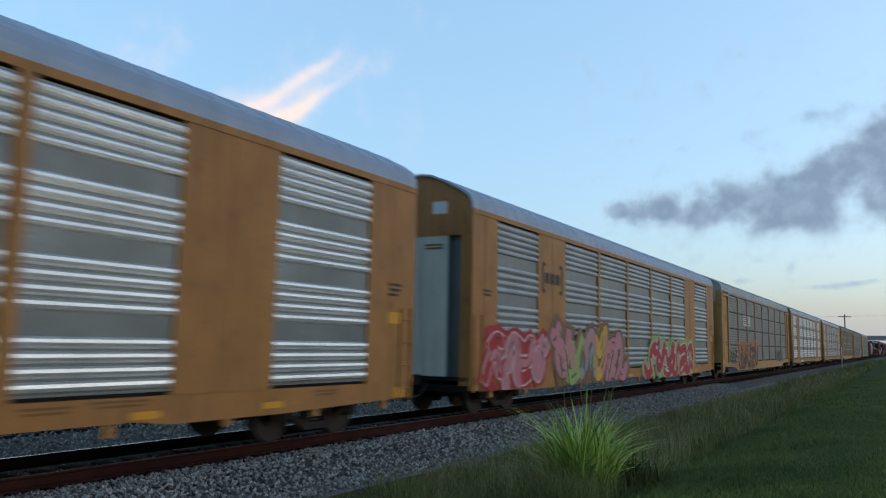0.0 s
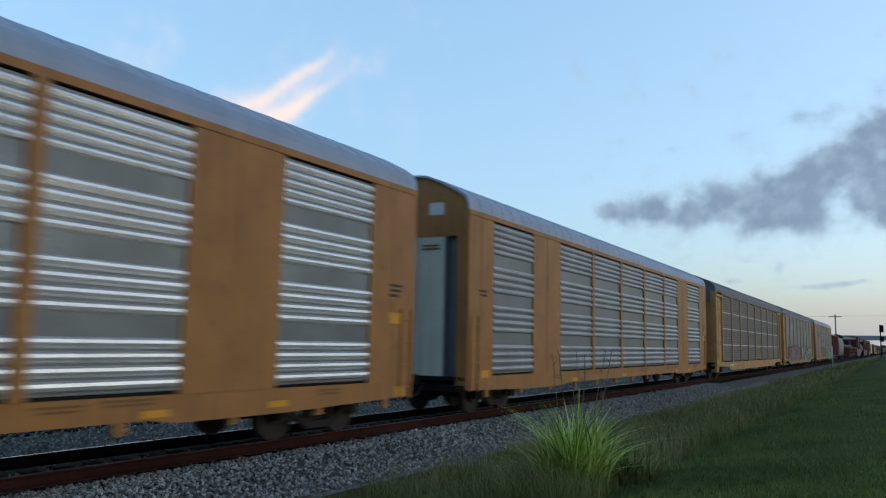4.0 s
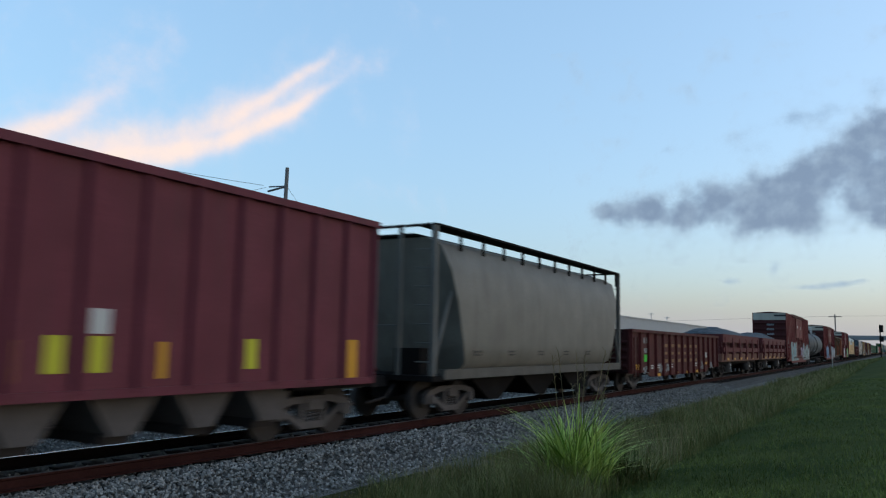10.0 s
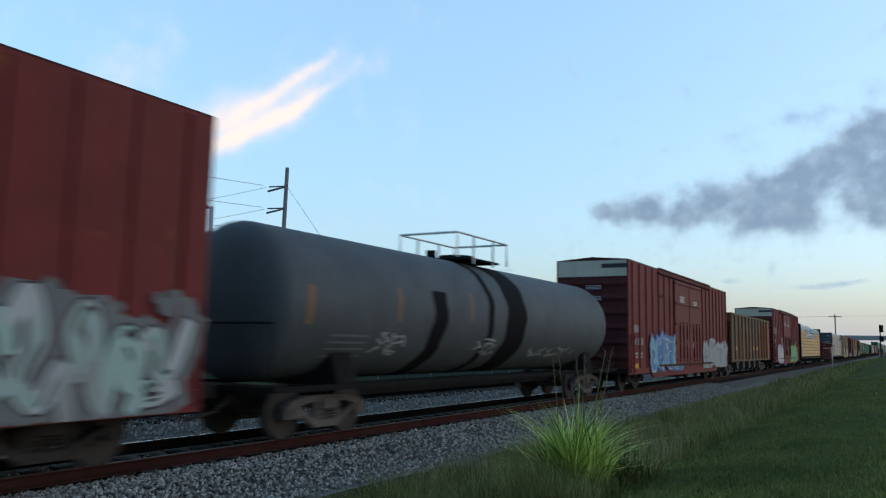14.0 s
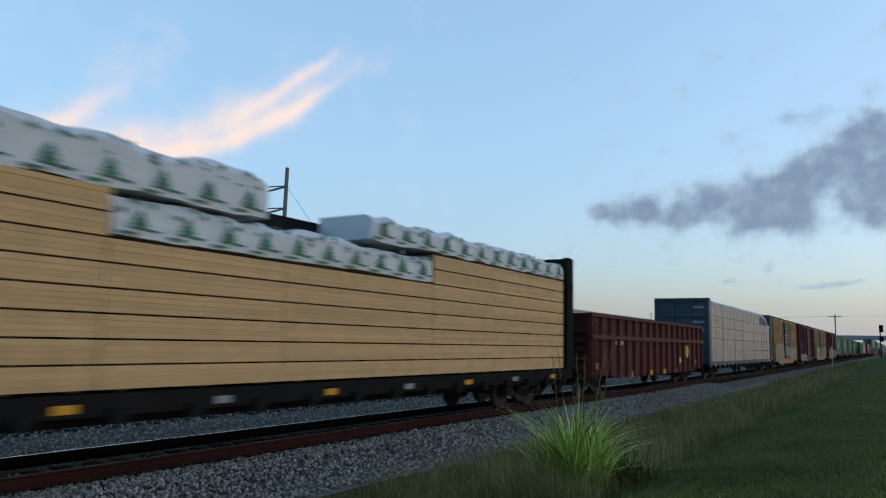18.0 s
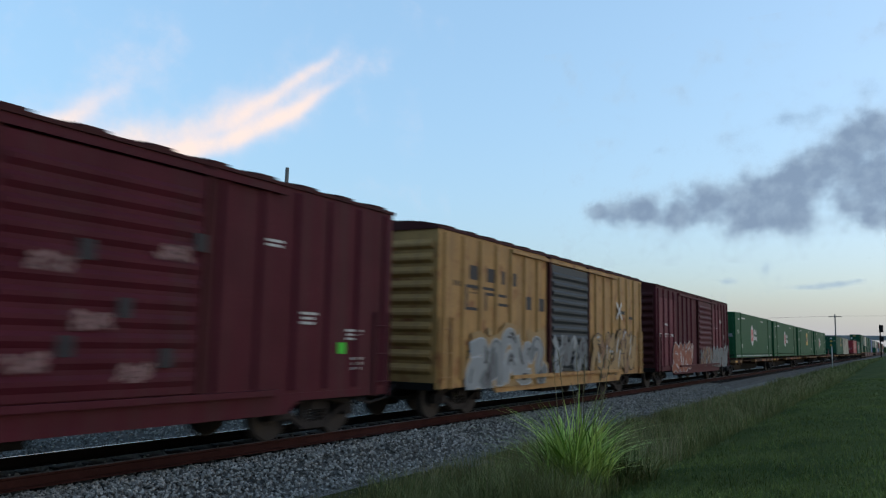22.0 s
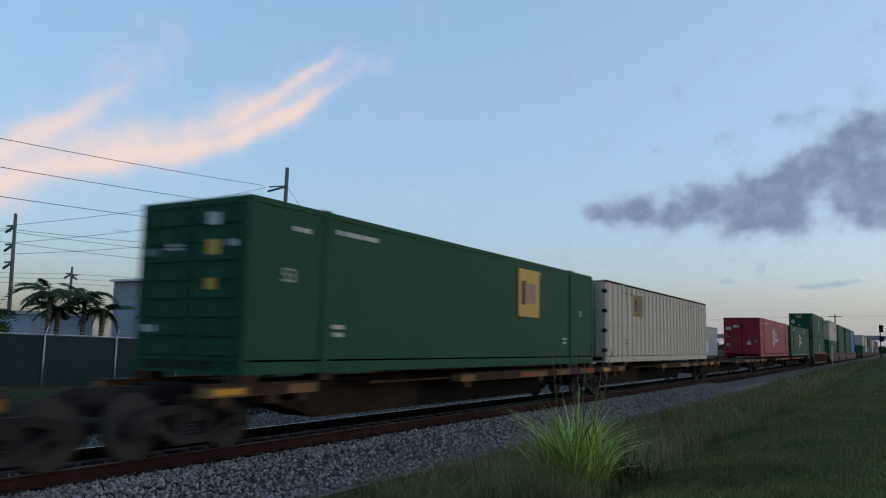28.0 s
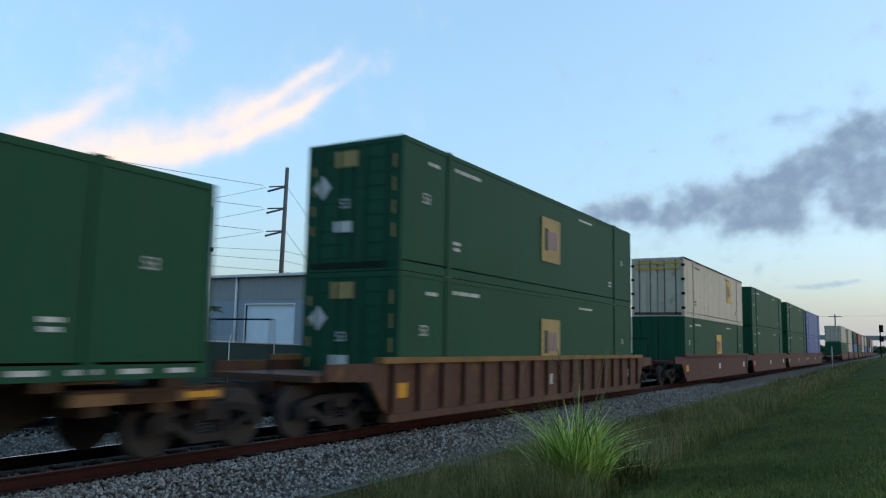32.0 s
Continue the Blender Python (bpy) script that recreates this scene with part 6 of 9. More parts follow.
def old_boxcar(s, label, body, endm, doorm, ribs, roofm, door=(-1.55, 1.55), corrug=False):
    """Fifty-foot boxcar with an arched roof, ribbed sides and one wide door."""
    car = on_track(thing("boxcar", label, "railway car", "boxcars"), s)
    L, h, x = 15.7, 4.28, 1.45
    boxes("side", body, car, [(x - 0.06, x, -L / 2, L / 2, 0.85, h), (-x, -x + 0.06, -L / 2, L / 2, 0.85, h)], key=("ob_side", body.name))
    ys = [-7.6 + 0.86 * i for i in range(8)] + [7.6 - 0.86 * i for i in range(8)]
    for yy in ys:
        if yy < door[0] - 0.1 or yy > door[1] + 0.1:
            side_ribs(car, body, yy, x, 0.9, h - 0.06, 0.16, 0.06, "ob_rib")
    d = boxes("door", doorm, car, [(x + 0.02, x + 0.07, door[0], door[1], 0.95, h - 0.2), (-x - 0.07, -x - 0.02, door[0], door[1], 0.95, h - 0.2)], key=("ob_door", doorm.name, door))
    def press(bm):
        n = 11
        for i in range(n):
            z = 1.05 + (h - 1.4) * i / n
            for sx in (-1, 1):
                prism(bm, [(sx * (x + 0.07), z), (sx * (x + 0.11), z + 0.08), (sx * (x + 0.11), z + 0.14), (sx * (x + 0.07), z + 0.2)], door[0] + 0.1, door[1] - 0.1)
    tagged(made("door_rib", press, doorm, d, key=("ob_press", doorm.name, door)), kind="stuff")
    boxes("door_post", dark_oxide, car, [(x, x + 0.1, door[0] - 0.16, door[0] - 0.02, 0.9, h), (x, x + 0.1, door[1] + 0.02, door[1] + 0.12, 0.9, h)], key=("ob_dpost", body.name, door))
    boxes("door_track", body, car, [(x, x + 0.14, -4.2, 4.6, 0.84, 0.93), (x, x + 0.1, -4.2, 4.6, h - 0.16, h - 0.07)], key=("ob_track", body.name))
    def roof(bm):
        prof = [(x + 0.03, h), (x + 0.02, h + 0.06), (0.8, h + 0.2), (0, h + 0.25), (-0.8, h + 0.2), (-x - 0.02, h + 0.06), (-x - 0.03, h)]
        prism(bm, prof, -L / 2 - 0.05, L / 2 + 0.05)
        for i in range(15):
            y = -L / 2 + 0.5 + i * (L - 1) / 14
            prism(bm, [(q[0] * 1.003, q[1] + (0.04 if q[1] > h else 0)) for q in prof], y - 0.2, y + 0.2)
    made("roof", roof, roofm, car, "arched ribbed roof", key=("ob_roof", roofm.name))
    for e in (-1, 1):
        ye = e * L / 2
        def end(bm):
            a, b = sorted((ye, ye - e * 0.08))
            box(bm, -x + 0.06, x - 0.06, a, b, 0.85, h)
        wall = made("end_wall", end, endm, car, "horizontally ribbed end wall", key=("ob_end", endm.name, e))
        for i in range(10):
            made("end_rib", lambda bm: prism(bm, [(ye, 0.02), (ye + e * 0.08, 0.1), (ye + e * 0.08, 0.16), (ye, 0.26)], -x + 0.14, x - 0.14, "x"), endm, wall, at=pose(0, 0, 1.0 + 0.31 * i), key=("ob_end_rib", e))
    ladder(car, x + 0.06, -L / 2 + 0.1, -L / 2 + 0.55, 0.7, 2.3, body)
    ladder(car, x + 0.06, L / 2 - 0.55, L / 2 - 0.1, 0.7, 2.3, body)
    boxes("underframe", black_steel, car, [(-1.35, 1.35, -L / 2, L / 2, 0.68, 0.84), (-0.25, 0.25, -L / 2, L / 2, 0.5, 0.68), (0.4, 1.0, -1.0, 0.8, 0.35, 0.68)], key="ob_under")
    def skirt(bm, sx):
        if sx:
            prism(bm, [(-L / 2, 0.85), (-L / 2, 0.72), (-5.2, 0.72), (-4.9, 0.52), (4.9, 0.52), (5.2, 0.72), (L / 2, 0.72), (L / 2, 0.85)], sx * (x - 0.05), sx * (x + 0.01), "x")
    for sd in (1, -1):
        made("side_sill", lambda bm: skirt(bm, sd), body, car, key=("ob_skirt", sd))
    trucks(car, (-6.1, 6.1))
    coupler(car, -L / 2, -1)
    coupler(car, L / 2, 1)
    return car


# ---- open and covered hoppers, gondolas, dump cars, tank car ----
def open_hopper(s, label, body, L, h, ribs, rib_mat, endm, marks=True):
    car = on_track(thing("hopper_car", label, "railway car", "hopper cars"), s)
    x = 1.44
    boxes("side", body, car, [(x - 0.05, x, -L / 2, L / 2, 1.06, h), (-x, -x + 0.05, -L / 2, L / 2, 1.06, h)])
    for i in range(ribs):
        yy = -L / 2 + 0.06 + (L - 0.12) * i / (ribs - 1)
        side_ribs(car, rib_mat, yy, x, 1.0, h - 0.02, 0.14, 0.08, "oh_rib")
    boxes("top_chord", body, car, [(x - 0.1, x + 0.1, -L / 2 - 0.02, L / 2 + 0.02, h - 0.02, h + 0.1), (-x - 0.1, -x + 0.1, -L / 2 - 0.02, L / 2 + 0.02, h - 0.02, h + 0.1), (-x, x, -L / 2 - 0.02, -L / 2 + 0.12, h - 0.02, h + 0.1), (-x, x, L / 2 - 0.12, L / 2 + 0.02, h - 0.02, h + 0.1)])
    boxes("side_sill", body, car, [(x - 0.05, x + 0.06, -L / 2, L / 2, 0.94, 1.06), (-x - 0.06, -x + 0.05, -L / 2, L / 2, 0.94, 1.06)])
    for e in (-1, 1):
        a, b = sorted((e * L / 2, e * (L / 2 - 0.06)))
        sheet = made("slope_sheet", lambda bm: prism(bm, [(e * L / 2, h - 0.35), (e * (L / 2 - 0.06), h - 0.3), (e * (L / 2 - 2.4), 1.3), (e * (L / 2 - 2.3), 1.22)], -x + 0.06, x - 0.06, "x"), endm, car, "sloping end sheet above an open platform")
        boxes("end_header", endm, car, [(-x + 0.05, x - 0.05, a, b, h - 0.42, h)])
        c0, c1 = sorted((e * L / 2, e * (L / 2 - 0.1)))
        for sx in (-1.2, 1.1):
            boxes("end_post", endm, car, [(sx, sx + 0.1, c0, c1, 1.0, h - 0.42)])
        c0, c1 = sorted((e * (L / 2 - 0.1), e * (L / 2 - 0.9)))
        boxes("brake_box", endm, car, [(-0.5, 0.5, c0, c1, 1.0, 1.75)])
    for yc in [L * q for q in ((-0.26, -0.13, 0.0, 0.13, 0.26) if L < 12 else (-0.28, -0.14, 0.0, 0.14, 0.28))]:
        made("hopper_chute", lambda bm: prism(bm, [(-0.55, 0.95), (0.55, 0.95), (0.2, 0.42), (-0.2, 0.42)], -1.25, 1.25, "x"), dusty_truck, car, at=pose(0, yc, 0), key="oh_chute")
        made("chute_gate", lambda bm: prism(bm, [(-0.26, 0.46), (0.26, 0.46), (0.22, 0.3), (-0.22, 0.3)], -1.1, 1.1, "x"), truck_steel, car, at=pose(0, yc, 0), key="oh_gate")
    boxes("platform", black_steel, car, [(-1.4, 1.4, -L / 2 - 0.1, -L / 2 + 2.2, 0.88, 0.98), (-1.4, 1.4, L / 2 - 2.2, L / 2 + 0.1, 0.88, 0.98), (-0.25, 0.25, -L / 2, L / 2, 0.5, 0.87)])
    end_ladder(car, -L / 2 - 0.06, -1.4, -0.95, 0.8, h - 0.3, endm)
    end_ladder(car, -L / 2 - 0.06, 0.85, 1.3, 0.8, 2.3, endm)
    for e in (-1, 1):
        made("handrail", lambda bm: pipe(bm, [(e * 1.4, e * (L / 2 + 0.08), 1.0), (e * 1.4, e * (L / 2 + 0.08), 2.1), (-0.3 * e, e * (L / 2 + 0.08), 2.1), (-0.3 * e, e * (L / 2 + 0.08), 1.0)], 0.02, 6), endm, car)
    trucks(car, (-L / 2 + 1.25, L / 2 - 1.25), dusty_truck)
    coupler(car, -L / 2, -1)
    coupler(car, L / 2, 1)
    return car


stencil_dark = spray("dark_grey_stencil", (0.045, 0.043, 0.04))


def covered_hopper(s, label):
    car = on_track(thing("covered_hopper_car", label, "railway car", "hopper cars"), s)
    L, h, x = 13.1, 4.4, 1.5
    prof = [(1.0, 0.95), (1.42, 1.25), (1.5, 1.7), (1.52, 2.7), (1.46, 3.4), (1.26, 3.95), (0.9, 4.15), (-0.9, 4.15), (-1.26, 3.95), (-1.46, 3.4), (-1.52, 2.7), (-1.5, 1.7), (-1.42, 1.25), (-1.0, 0.95)]
    def body(bm):
        rings = []
        for y in (-5.05, -5.0, 5.0, 5.05):
            rings.append([bm.verts.new((px, y + (-1.15 if y < 0 else 1.15) * (max(0.0, pz - 1) / 3.2) ** 0.75, pz)) for px, pz in prof])
        for a, b in zip(rings, rings[1:]):
            for i in range(len(prof)):
                f = bm.faces.new((a[i], a[(i + 1) % len(prof)], b[(i + 1) % len(prof)], b[i]))
                f.smooth = True
        bm.faces.new(rings[0][::-1])
        bm.faces.new(rings[-1])
    made("tank_body", body, covered_grey, car, "smooth curved grey side")
    for y in (-3.8, -1.9, 0.0, 1.9, 3.8):
        bars(car, 1.5, y - 0.9, 1.5, 0.42, 0.16, stencil_dark, 2)
    boxes("side_sill", material("grimy_grey_sill", (0.09, 0.082, 0.07), 0.75, var=0.25, streak=0.4), car, [(1.36, 1.5, -L / 2 + 0.3, L / 2 - 0.3, 0.92, 1.14), (-1.5, -1.36, -L / 2 + 0.3, L / 2 - 0.3, 0.92, 1.14)])
    def chutes(bm):
        for yc in (-3.0, 0, 3.0):
            prism(bm, [(yc - 1.4, 0.94), (yc + 1.4, 0.94), (yc + 0.3, 0.32), (yc - 0.3, 0.32)], -1.1, 1.1, "x")
    made("hopper_chute", chutes, black_steel, car)
    def walk_rail(bm):
        for sx in (-1, 1):
            box(bm, sx * 1.2 - 0.3, sx * 1.2 + 0.22, -L / 2, L / 2, h - 0.05, h)
            for i in range(12):
                y = -L / 2 + 0.1 + (L - 0.2) * i / 11
                box(bm, sx * 1.3 - 0.03, sx * 1.3 + 0.03, y - 0.03, y + 0.03, 3.9, h - 0.05)
        box(bm, -0.6, 0.6, -L / 2 + 0.3, L / 2 - 0.3, h - 0.2, h - 0.15)
        for e in (-1, 1):
            box(bm, -1.36, 1.36, e * L / 2 - 0.05, e * L / 2 + 0.05, h - 0.05, h)
    made("roof_walk", walk_rail, black_steel, car, "dark roof walkway with open side rails")
    def end_frame(bm):
        for e in (-1, 1):
            for sx in (-1.35, 1.35):
                box(bm, sx - 0.06, sx + 0.06, e * L / 2 - 0.06, e * L / 2 + 0.06, 1.0, h - 0.05)
            for sx in (-0.5, 0.4):
                box(bm, sx, sx + 0.08, e * (L / 2) - 0.04, e * (L / 2) + 0.04, 1.0, h - 0.05)
            tube(bm, (1.35, e * L / 2, 1.2), (1.35, e * (L / 2 - 1.0), 3.4), 0.05, 6)
            tube(bm, (-1.35, e * L / 2, 1.2), (-1.35, e * (L / 2 - 1.0), 3.4), 0.05, 6)
            for i in range(7):
                z = 1.3 + 0.42 * i
                tube(bm, (0.9, e * L / 2, z), (1.32, e * L / 2, z), 0.015, 5)
            tube(bm, (-1.35, e * L / 2, 2.1), (0.4, e * L / 2, 2.1), 0.02, 5)
    made("end_frame", end_frame, material("grey_end_frame", (0.12, 0.115, 0.105), 0.7, var=0.2, streak=0.3), car, "open end frame with ladder rungs")
    boxes("platform", black_steel, car, [(-1.42, 1.42, -L / 2 - 0.1, -L / 2 + 1.6, 0.88, 1.0), (-1.42, 1.42, L / 2 - 1.6, L / 2 + 0.1, 0.88, 1.0), (-0.25, 0.25, -L / 2, L / 2, 0.5, 0.87), (0.2, 0.9, -L / 2 + 0.2, -L / 2 + 0.8, 1.0, 1.6)])
    trucks(car, (-L / 2 + 1.35, L / 2 - 1.35), dusty_truck)
    coupler(car, -L / 2, -1)
    coupler(car, L / 2, 1)
    return car


def gondola(s, label, L, h, body, zlow, ribs, mid_rail=False, depth_end=0.72):
    car = on_track(thing("gondola_car", label, "railway car", "gondola cars"), s)
    x = 1.44
    def side(bm, sx):
        if sx:
            prism(bm, [(-L / 2, h), (-L / 2, depth_end), (-L / 2 + 2.2, depth_end), (-L / 2 + 2.9, zlow), (L / 2 - 2.9, zlow), (L / 2 - 2.2, depth_end), (L / 2, depth_end), (L / 2, h)], sx * (x - 0.05), sx * x, "x")
    for sd in (1, -1):
        made("side", lambda bm: side(bm, sd), body, car)
    for i in range(ribs):
        yy = -L / 2 + 0.12 + (L - 0.24) * i / (ribs - 1)
        lo = depth_end if abs(yy) > L / 2 - 2.5 else zlow
        side_ribs(car, body, yy, x, lo, h - 0.02, 0.2, 0.1, "gon")
    boxes("top_chord", body, car, [(x - 0.06, x + 0.12, -L / 2, L / 2, h - 0.02, h + 0.1), (-x - 0.12, -x + 0.06, -L / 2, L / 2, h - 0.02, h + 0.1)])
    if mid_rail:
        boxes("mid_chord", body, car, [(x, x + 0.15, -L / 2 - 0.02, L / 2 + 0.02, 1.95, 2.1), (-x - 0.15, -x, -L / 2 - 0.02, L / 2 + 0.02, 1.95, 2.1)])
    for e in (-1, 1):
        a, b = sorted((e * L / 2, e * (L / 2 - 0.06)))
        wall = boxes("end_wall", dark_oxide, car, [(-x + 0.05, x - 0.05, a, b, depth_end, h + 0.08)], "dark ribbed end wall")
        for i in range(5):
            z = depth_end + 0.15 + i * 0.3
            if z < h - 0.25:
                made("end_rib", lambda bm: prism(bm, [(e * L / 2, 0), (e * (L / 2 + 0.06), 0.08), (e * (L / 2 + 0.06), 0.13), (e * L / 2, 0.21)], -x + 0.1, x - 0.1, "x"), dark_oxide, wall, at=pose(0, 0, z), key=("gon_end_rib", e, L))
    boxes("floor", black_steel, car, [(-1.38, 1.38, -L / 2, L / 2, 0.72, 0.86), (-0.25, 0.25, -L / 2, L / 2, 0.48, 0.72)])
    ladder(car, x + 0.1, -L / 2 + 0.3, -L / 2 + 0.72, 0.6, h - 0.2, body)
    trucks(car, (-L / 2 + 1.75, L / 2 - 1.75), dusty_truck if L < 16.3 else None)
    coupler(car, -L / 2, -1)
    coupler(car, L / 2, 1)
    return car


def dump_car(s, label, seed):
    car = on_track(thing("side_dump_car", label, "railway car", "side dump cars"), s)
    L, h, x = 13.0, 2.55, 1.5
    boxes("upper_side", dump_red, car, [(x - 0.12, x, -L / 2, L / 2, 2.08, h), (-x, -x + 0.12, -L / 2, L / 2, 2.08, h)])
    boxes("lower_side", dump_red, car, [(x - 0.1, x + 0.02, -L / 2 + 0.05, L / 2 - 0.05, 1.52, 1.78), (-x - 0.02, -x + 0.1, -L / 2 + 0.05, L / 2 - 0.05, 1.52, 1.78)])
    boxes("side_sheet", dump_red, car, [(x - 0.3, x - 0.24, -L / 2 + 0.1, L / 2 - 0.1, 1.0, 2.34), (-x + 0.24, -x + 0.3, -L / 2 + 0.1, L / 2 - 0.1, 1.0, 2.34)])
    for i in range(6):
        yy = -L / 2 + 0.55 + (L - 1.1) * i / 5
        for sx in (-1, 1):
            made("stake", lambda bm: prism(bm, [(sx * (x - 0.25), 1.04), (sx * (x + 0.0), 1.06), (sx * (x + 0.07), 1.44), (sx * (x + 0.04), 2.36), (sx * (x - 0.1), 2.36)], -0.15, 0.15), dump_red, car, at=pose(0, yy, 0), key=("stake", sx))
    def bottom(bm):
        for sx in (-1, 1):
            prism(bm, [(-L / 2 - 0.35, 0.96), (L / 2 + 0.35, 0.96), (L / 2 + 0.05, 1.42), (-L / 2 - 0.05, 1.42)], sx * (x - 0.32), sx * (x - 0.05), "x")
    made("tipping_sill", bottom, material("rusty_brown_sill", (0.12, 0.048, 0.03), 0.75, var=0.25, streak=0.4), car)
    for e in (-1, 1):
        wall = made("end_wall", lambda bm: prism(bm, [(e * L / 2, h), (e * (L / 2 - 0.12), h), (e * (L / 2 - 0.5), 1.0), (e * (L / 2 - 0.3), 1.0)], -x + 0.12, x - 0.12, "x"), dump_red, car, "inward-sloping end wall", key=("dump_end", e))
        for sx in (-1.2, 1.1):
            made("end_post", lambda bm: prism(bm, [(e * (L / 2 + 0.02), 1.9), (e * (L / 2 + 0.04), h), (e * (L / 2 - 0.3), 1.0), (e * (L / 2 - 0.2), 0.95)], sx, sx + 0.1, "x"), dump_red, wall, key=("dump_post", e, sx))
    boxes("underframe", black_steel, car, [(-0.35, 0.35, -L / 2 - 0.4, L / 2 + 0.4, 0.5, 0.85), (-1.2, 1.2, -L / 2, L / 2, 0.8, 0.99)])
    for yy in (-3.4, 3.4):
        for sx in (-1.05, 1.05):
            made("tipping_cylinder", lambda bm: tube(bm, (sx, 0, 0.3), (sx, 0, 0.88), 0.26, 14), dusty_truck, car, at=pose(0, yy, 0), key=("cyl", sx))
        bars(car, 1.31, yy, 0.66, 0.26, 0.3, white_mark, 4)
    def load(bm):
        nx, ny = 12, 60
        grid = [[bm.verts.new((-1.35 + 2.7 * i / nx, -L / 2 + 0.3 + (L - 0.6) * j / ny, 2.3 + (0.82 * math.sin(math.pi * i / nx) ** 0.8) * (0.35 + 0.65 * abs(math.sin(math.pi * j / ny)) ** 0.4) * (0.85 + 0.3 * noise.noise((j * 0.12, seed, 0))) + 0.05 * noise.noise((i * 0.9, j * 0.9, seed)))) for j in range(ny + 1)] for i in range(nx + 1)]
        for i in range(nx):
            for j in range(ny):
                bm.faces.new((grid[i][j], grid[i + 1][j], grid[i + 1][j + 1], grid[i][j + 1]))
    trucks(car, (-L / 2 + 1.6, L / 2 - 1.6))
    coupler(car, -L / 2 - 0.3, -1)
    coupler(car, L / 2 + 0.3, 1)
    heap = on_track(tagged(made("gravel_heap", load, load_grey, None), "heap of grey crushed stone filling a dump car", "stone", "loads of stone"), s)
    for i in range(6):
        plate(car, 1.46, -L / 2 + 1.6 + 2.2 * i, 1.1, 0.5, 0.13, yellow_mark, "reflector")
        bars(car, x - 0.24, -L / 2 + 1.8 + 2.2 * i, 1.93, 0.6, 0.12, SP["grey"], 1)
    return car


def tank_car(s, label):
    car = on_track(thing("tank_car", label, "railway car"), s)
    L, r, zc = 16.4, 1.44, 2.42
    HEAD = [(0, 0.02), (0.03, 0.4), (0.1, 0.68), (0.2, 0.86), (0.31, 0.95), (0.4, 0.985), (0.5, 1.0)]
    def shell(bm):
        n, rings = 40, []
        for y, k in [(-8.75 + d, k) for d, k in HEAD] + [(8.25 - d, k) for d, k in HEAD[::-1]]:
            rings.append([bm.verts.new((k * r * math.cos(2 * math.pi * i / n), y, zc + k * r * math.sin(2 * math.pi * i / n))) for i in range(n)])
        for a, b in zip(rings, rings[1:]):
            for i in range(n):
                f = bm.faces.new((a[i], a[(i + 1) % n], b[(i + 1) % n], b[i]))
                f.smooth = True
        bm.faces.new(rings[0][::-1])
        bm.faces.new(rings[-1])
    made("tank_shell", shell, tank_grey, car, "dark grey welded tank shell")
    def band(y0, y1, rr, a0=0, a1=40, slant=0.0):
        def fn(bm):
            n = 40
            v = [[bm.verts.new((rr * math.cos(2 * math.pi * i / n), y + slant * math.cos(2 * math.pi * i / n) + 0.05 * math.sin(i * 1.7 + y), zc + rr * math.sin(2 * math.pi * i / n))) for i in range(a0, a1 + 1)] for y in (y0, y1)]
            for i in range(a1 - a0):
                bm.faces.new((v[0][i], v[0][i + 1], v[1][i + 1], v[1][i])).smooth = True
        return fn
    made("spill_band", band(-0.25, 0.95, r + 0.006, -10, 12, 0.2), tar, car, "black spill running down from the hatch")
    made("spill_band", band(-1.4, -1.1, r + 0.006, -9, 12, 0.3), tar, car, "thin black spill streak")
    made("spill_band", band(-4.0, -3.4, r + 0.006, -9, 2, 0.25), tar, car, "dark patch low on the shell")
    for y in (-5.4, -2.6, 2.6, 5.4):
        made("weld_seam", band(y - 0.02, y + 0.02, r + 0.004), tank_grey, car)
    def dome(bm):
        tube(bm, (0, -0.3, zc + r - 0.1), (0, -0.3, zc + r + 0.18), 0.5, 16)
        box(bm, -0.8, 0.8, -1.1, 0.7, zc + r + 0.02, zc + r + 0.07)
        tube(bm, (0, -1.6, zc + r - 0.05), (0, -1.6, zc + r + 0.2), 0.13, 10)
    made("hatch", dome, black_steel, car, "top hatch and platform")
    def rails(bm):
        for y in (-1.75, 1.05):
            pipe(bm, [(-0.85, y, zc + r), (-0.85, y, zc + r + 0.62), (0.85, y, zc + r + 0.62), (0.85, y, zc + r)], 0.03, 6)
        for x in (-0.85, 0.85):
            pipe(bm, [(x, -1.75, zc + r + 0.62), (x, 1.05, zc + r + 0.62)], 0.03, 6)
            for y in (-0.9, 0.2):
                pipe(bm, [(x, y, zc + r - 0.1), (x, y, zc + r + 0.62)], 0.03, 6)
    made("safety_rail", rails, galv, car, "railing round the hatch")
    boxes("walkway", black_steel, car, [(1.3, 1.5, -L / 2 - 0.4, L / 2 + 0.4, 0.86, 0.95), (-1.5, -1.3, -L / 2 - 0.4, L / 2 + 0.4, 0.86, 0.95), (-1.5, 1.5, -L / 2 - 0.6, -L / 2 - 0.05, 0.86, 0.95), (-1.5, 1.5, L / 2 + 0.05, L / 2 + 0.6, 0.86, 0.95), (-0.3, 0.3, -L / 2 - 0.5, L / 2 + 0.5, 0.6, 0.85)])
    for e in (-1, 1):
        made("saddle", lambda bm: prism(bm, [(-1.3, 0.9), (1.3, 0.9), (1.1, 1.55), (0, 0.98), (-1.1, 1.55)], e * 6.6 - 0.3, e * 6.6 + 0.3), black_steel, car)
        made("handrail", lambda bm: pipe(bm, [(-1.45, e * 8.85, 0.95), (-1.45, e * 8.85, 2.0), (1.45, e * 8.85, 2.0), (1.45, e * 8.85, 0.95)], 0.02, 6), black_steel, car)
    trucks(car, (-6.9, 6.9), dusty_truck)
    coupler(car, -L / 2 - 0.4, -1)
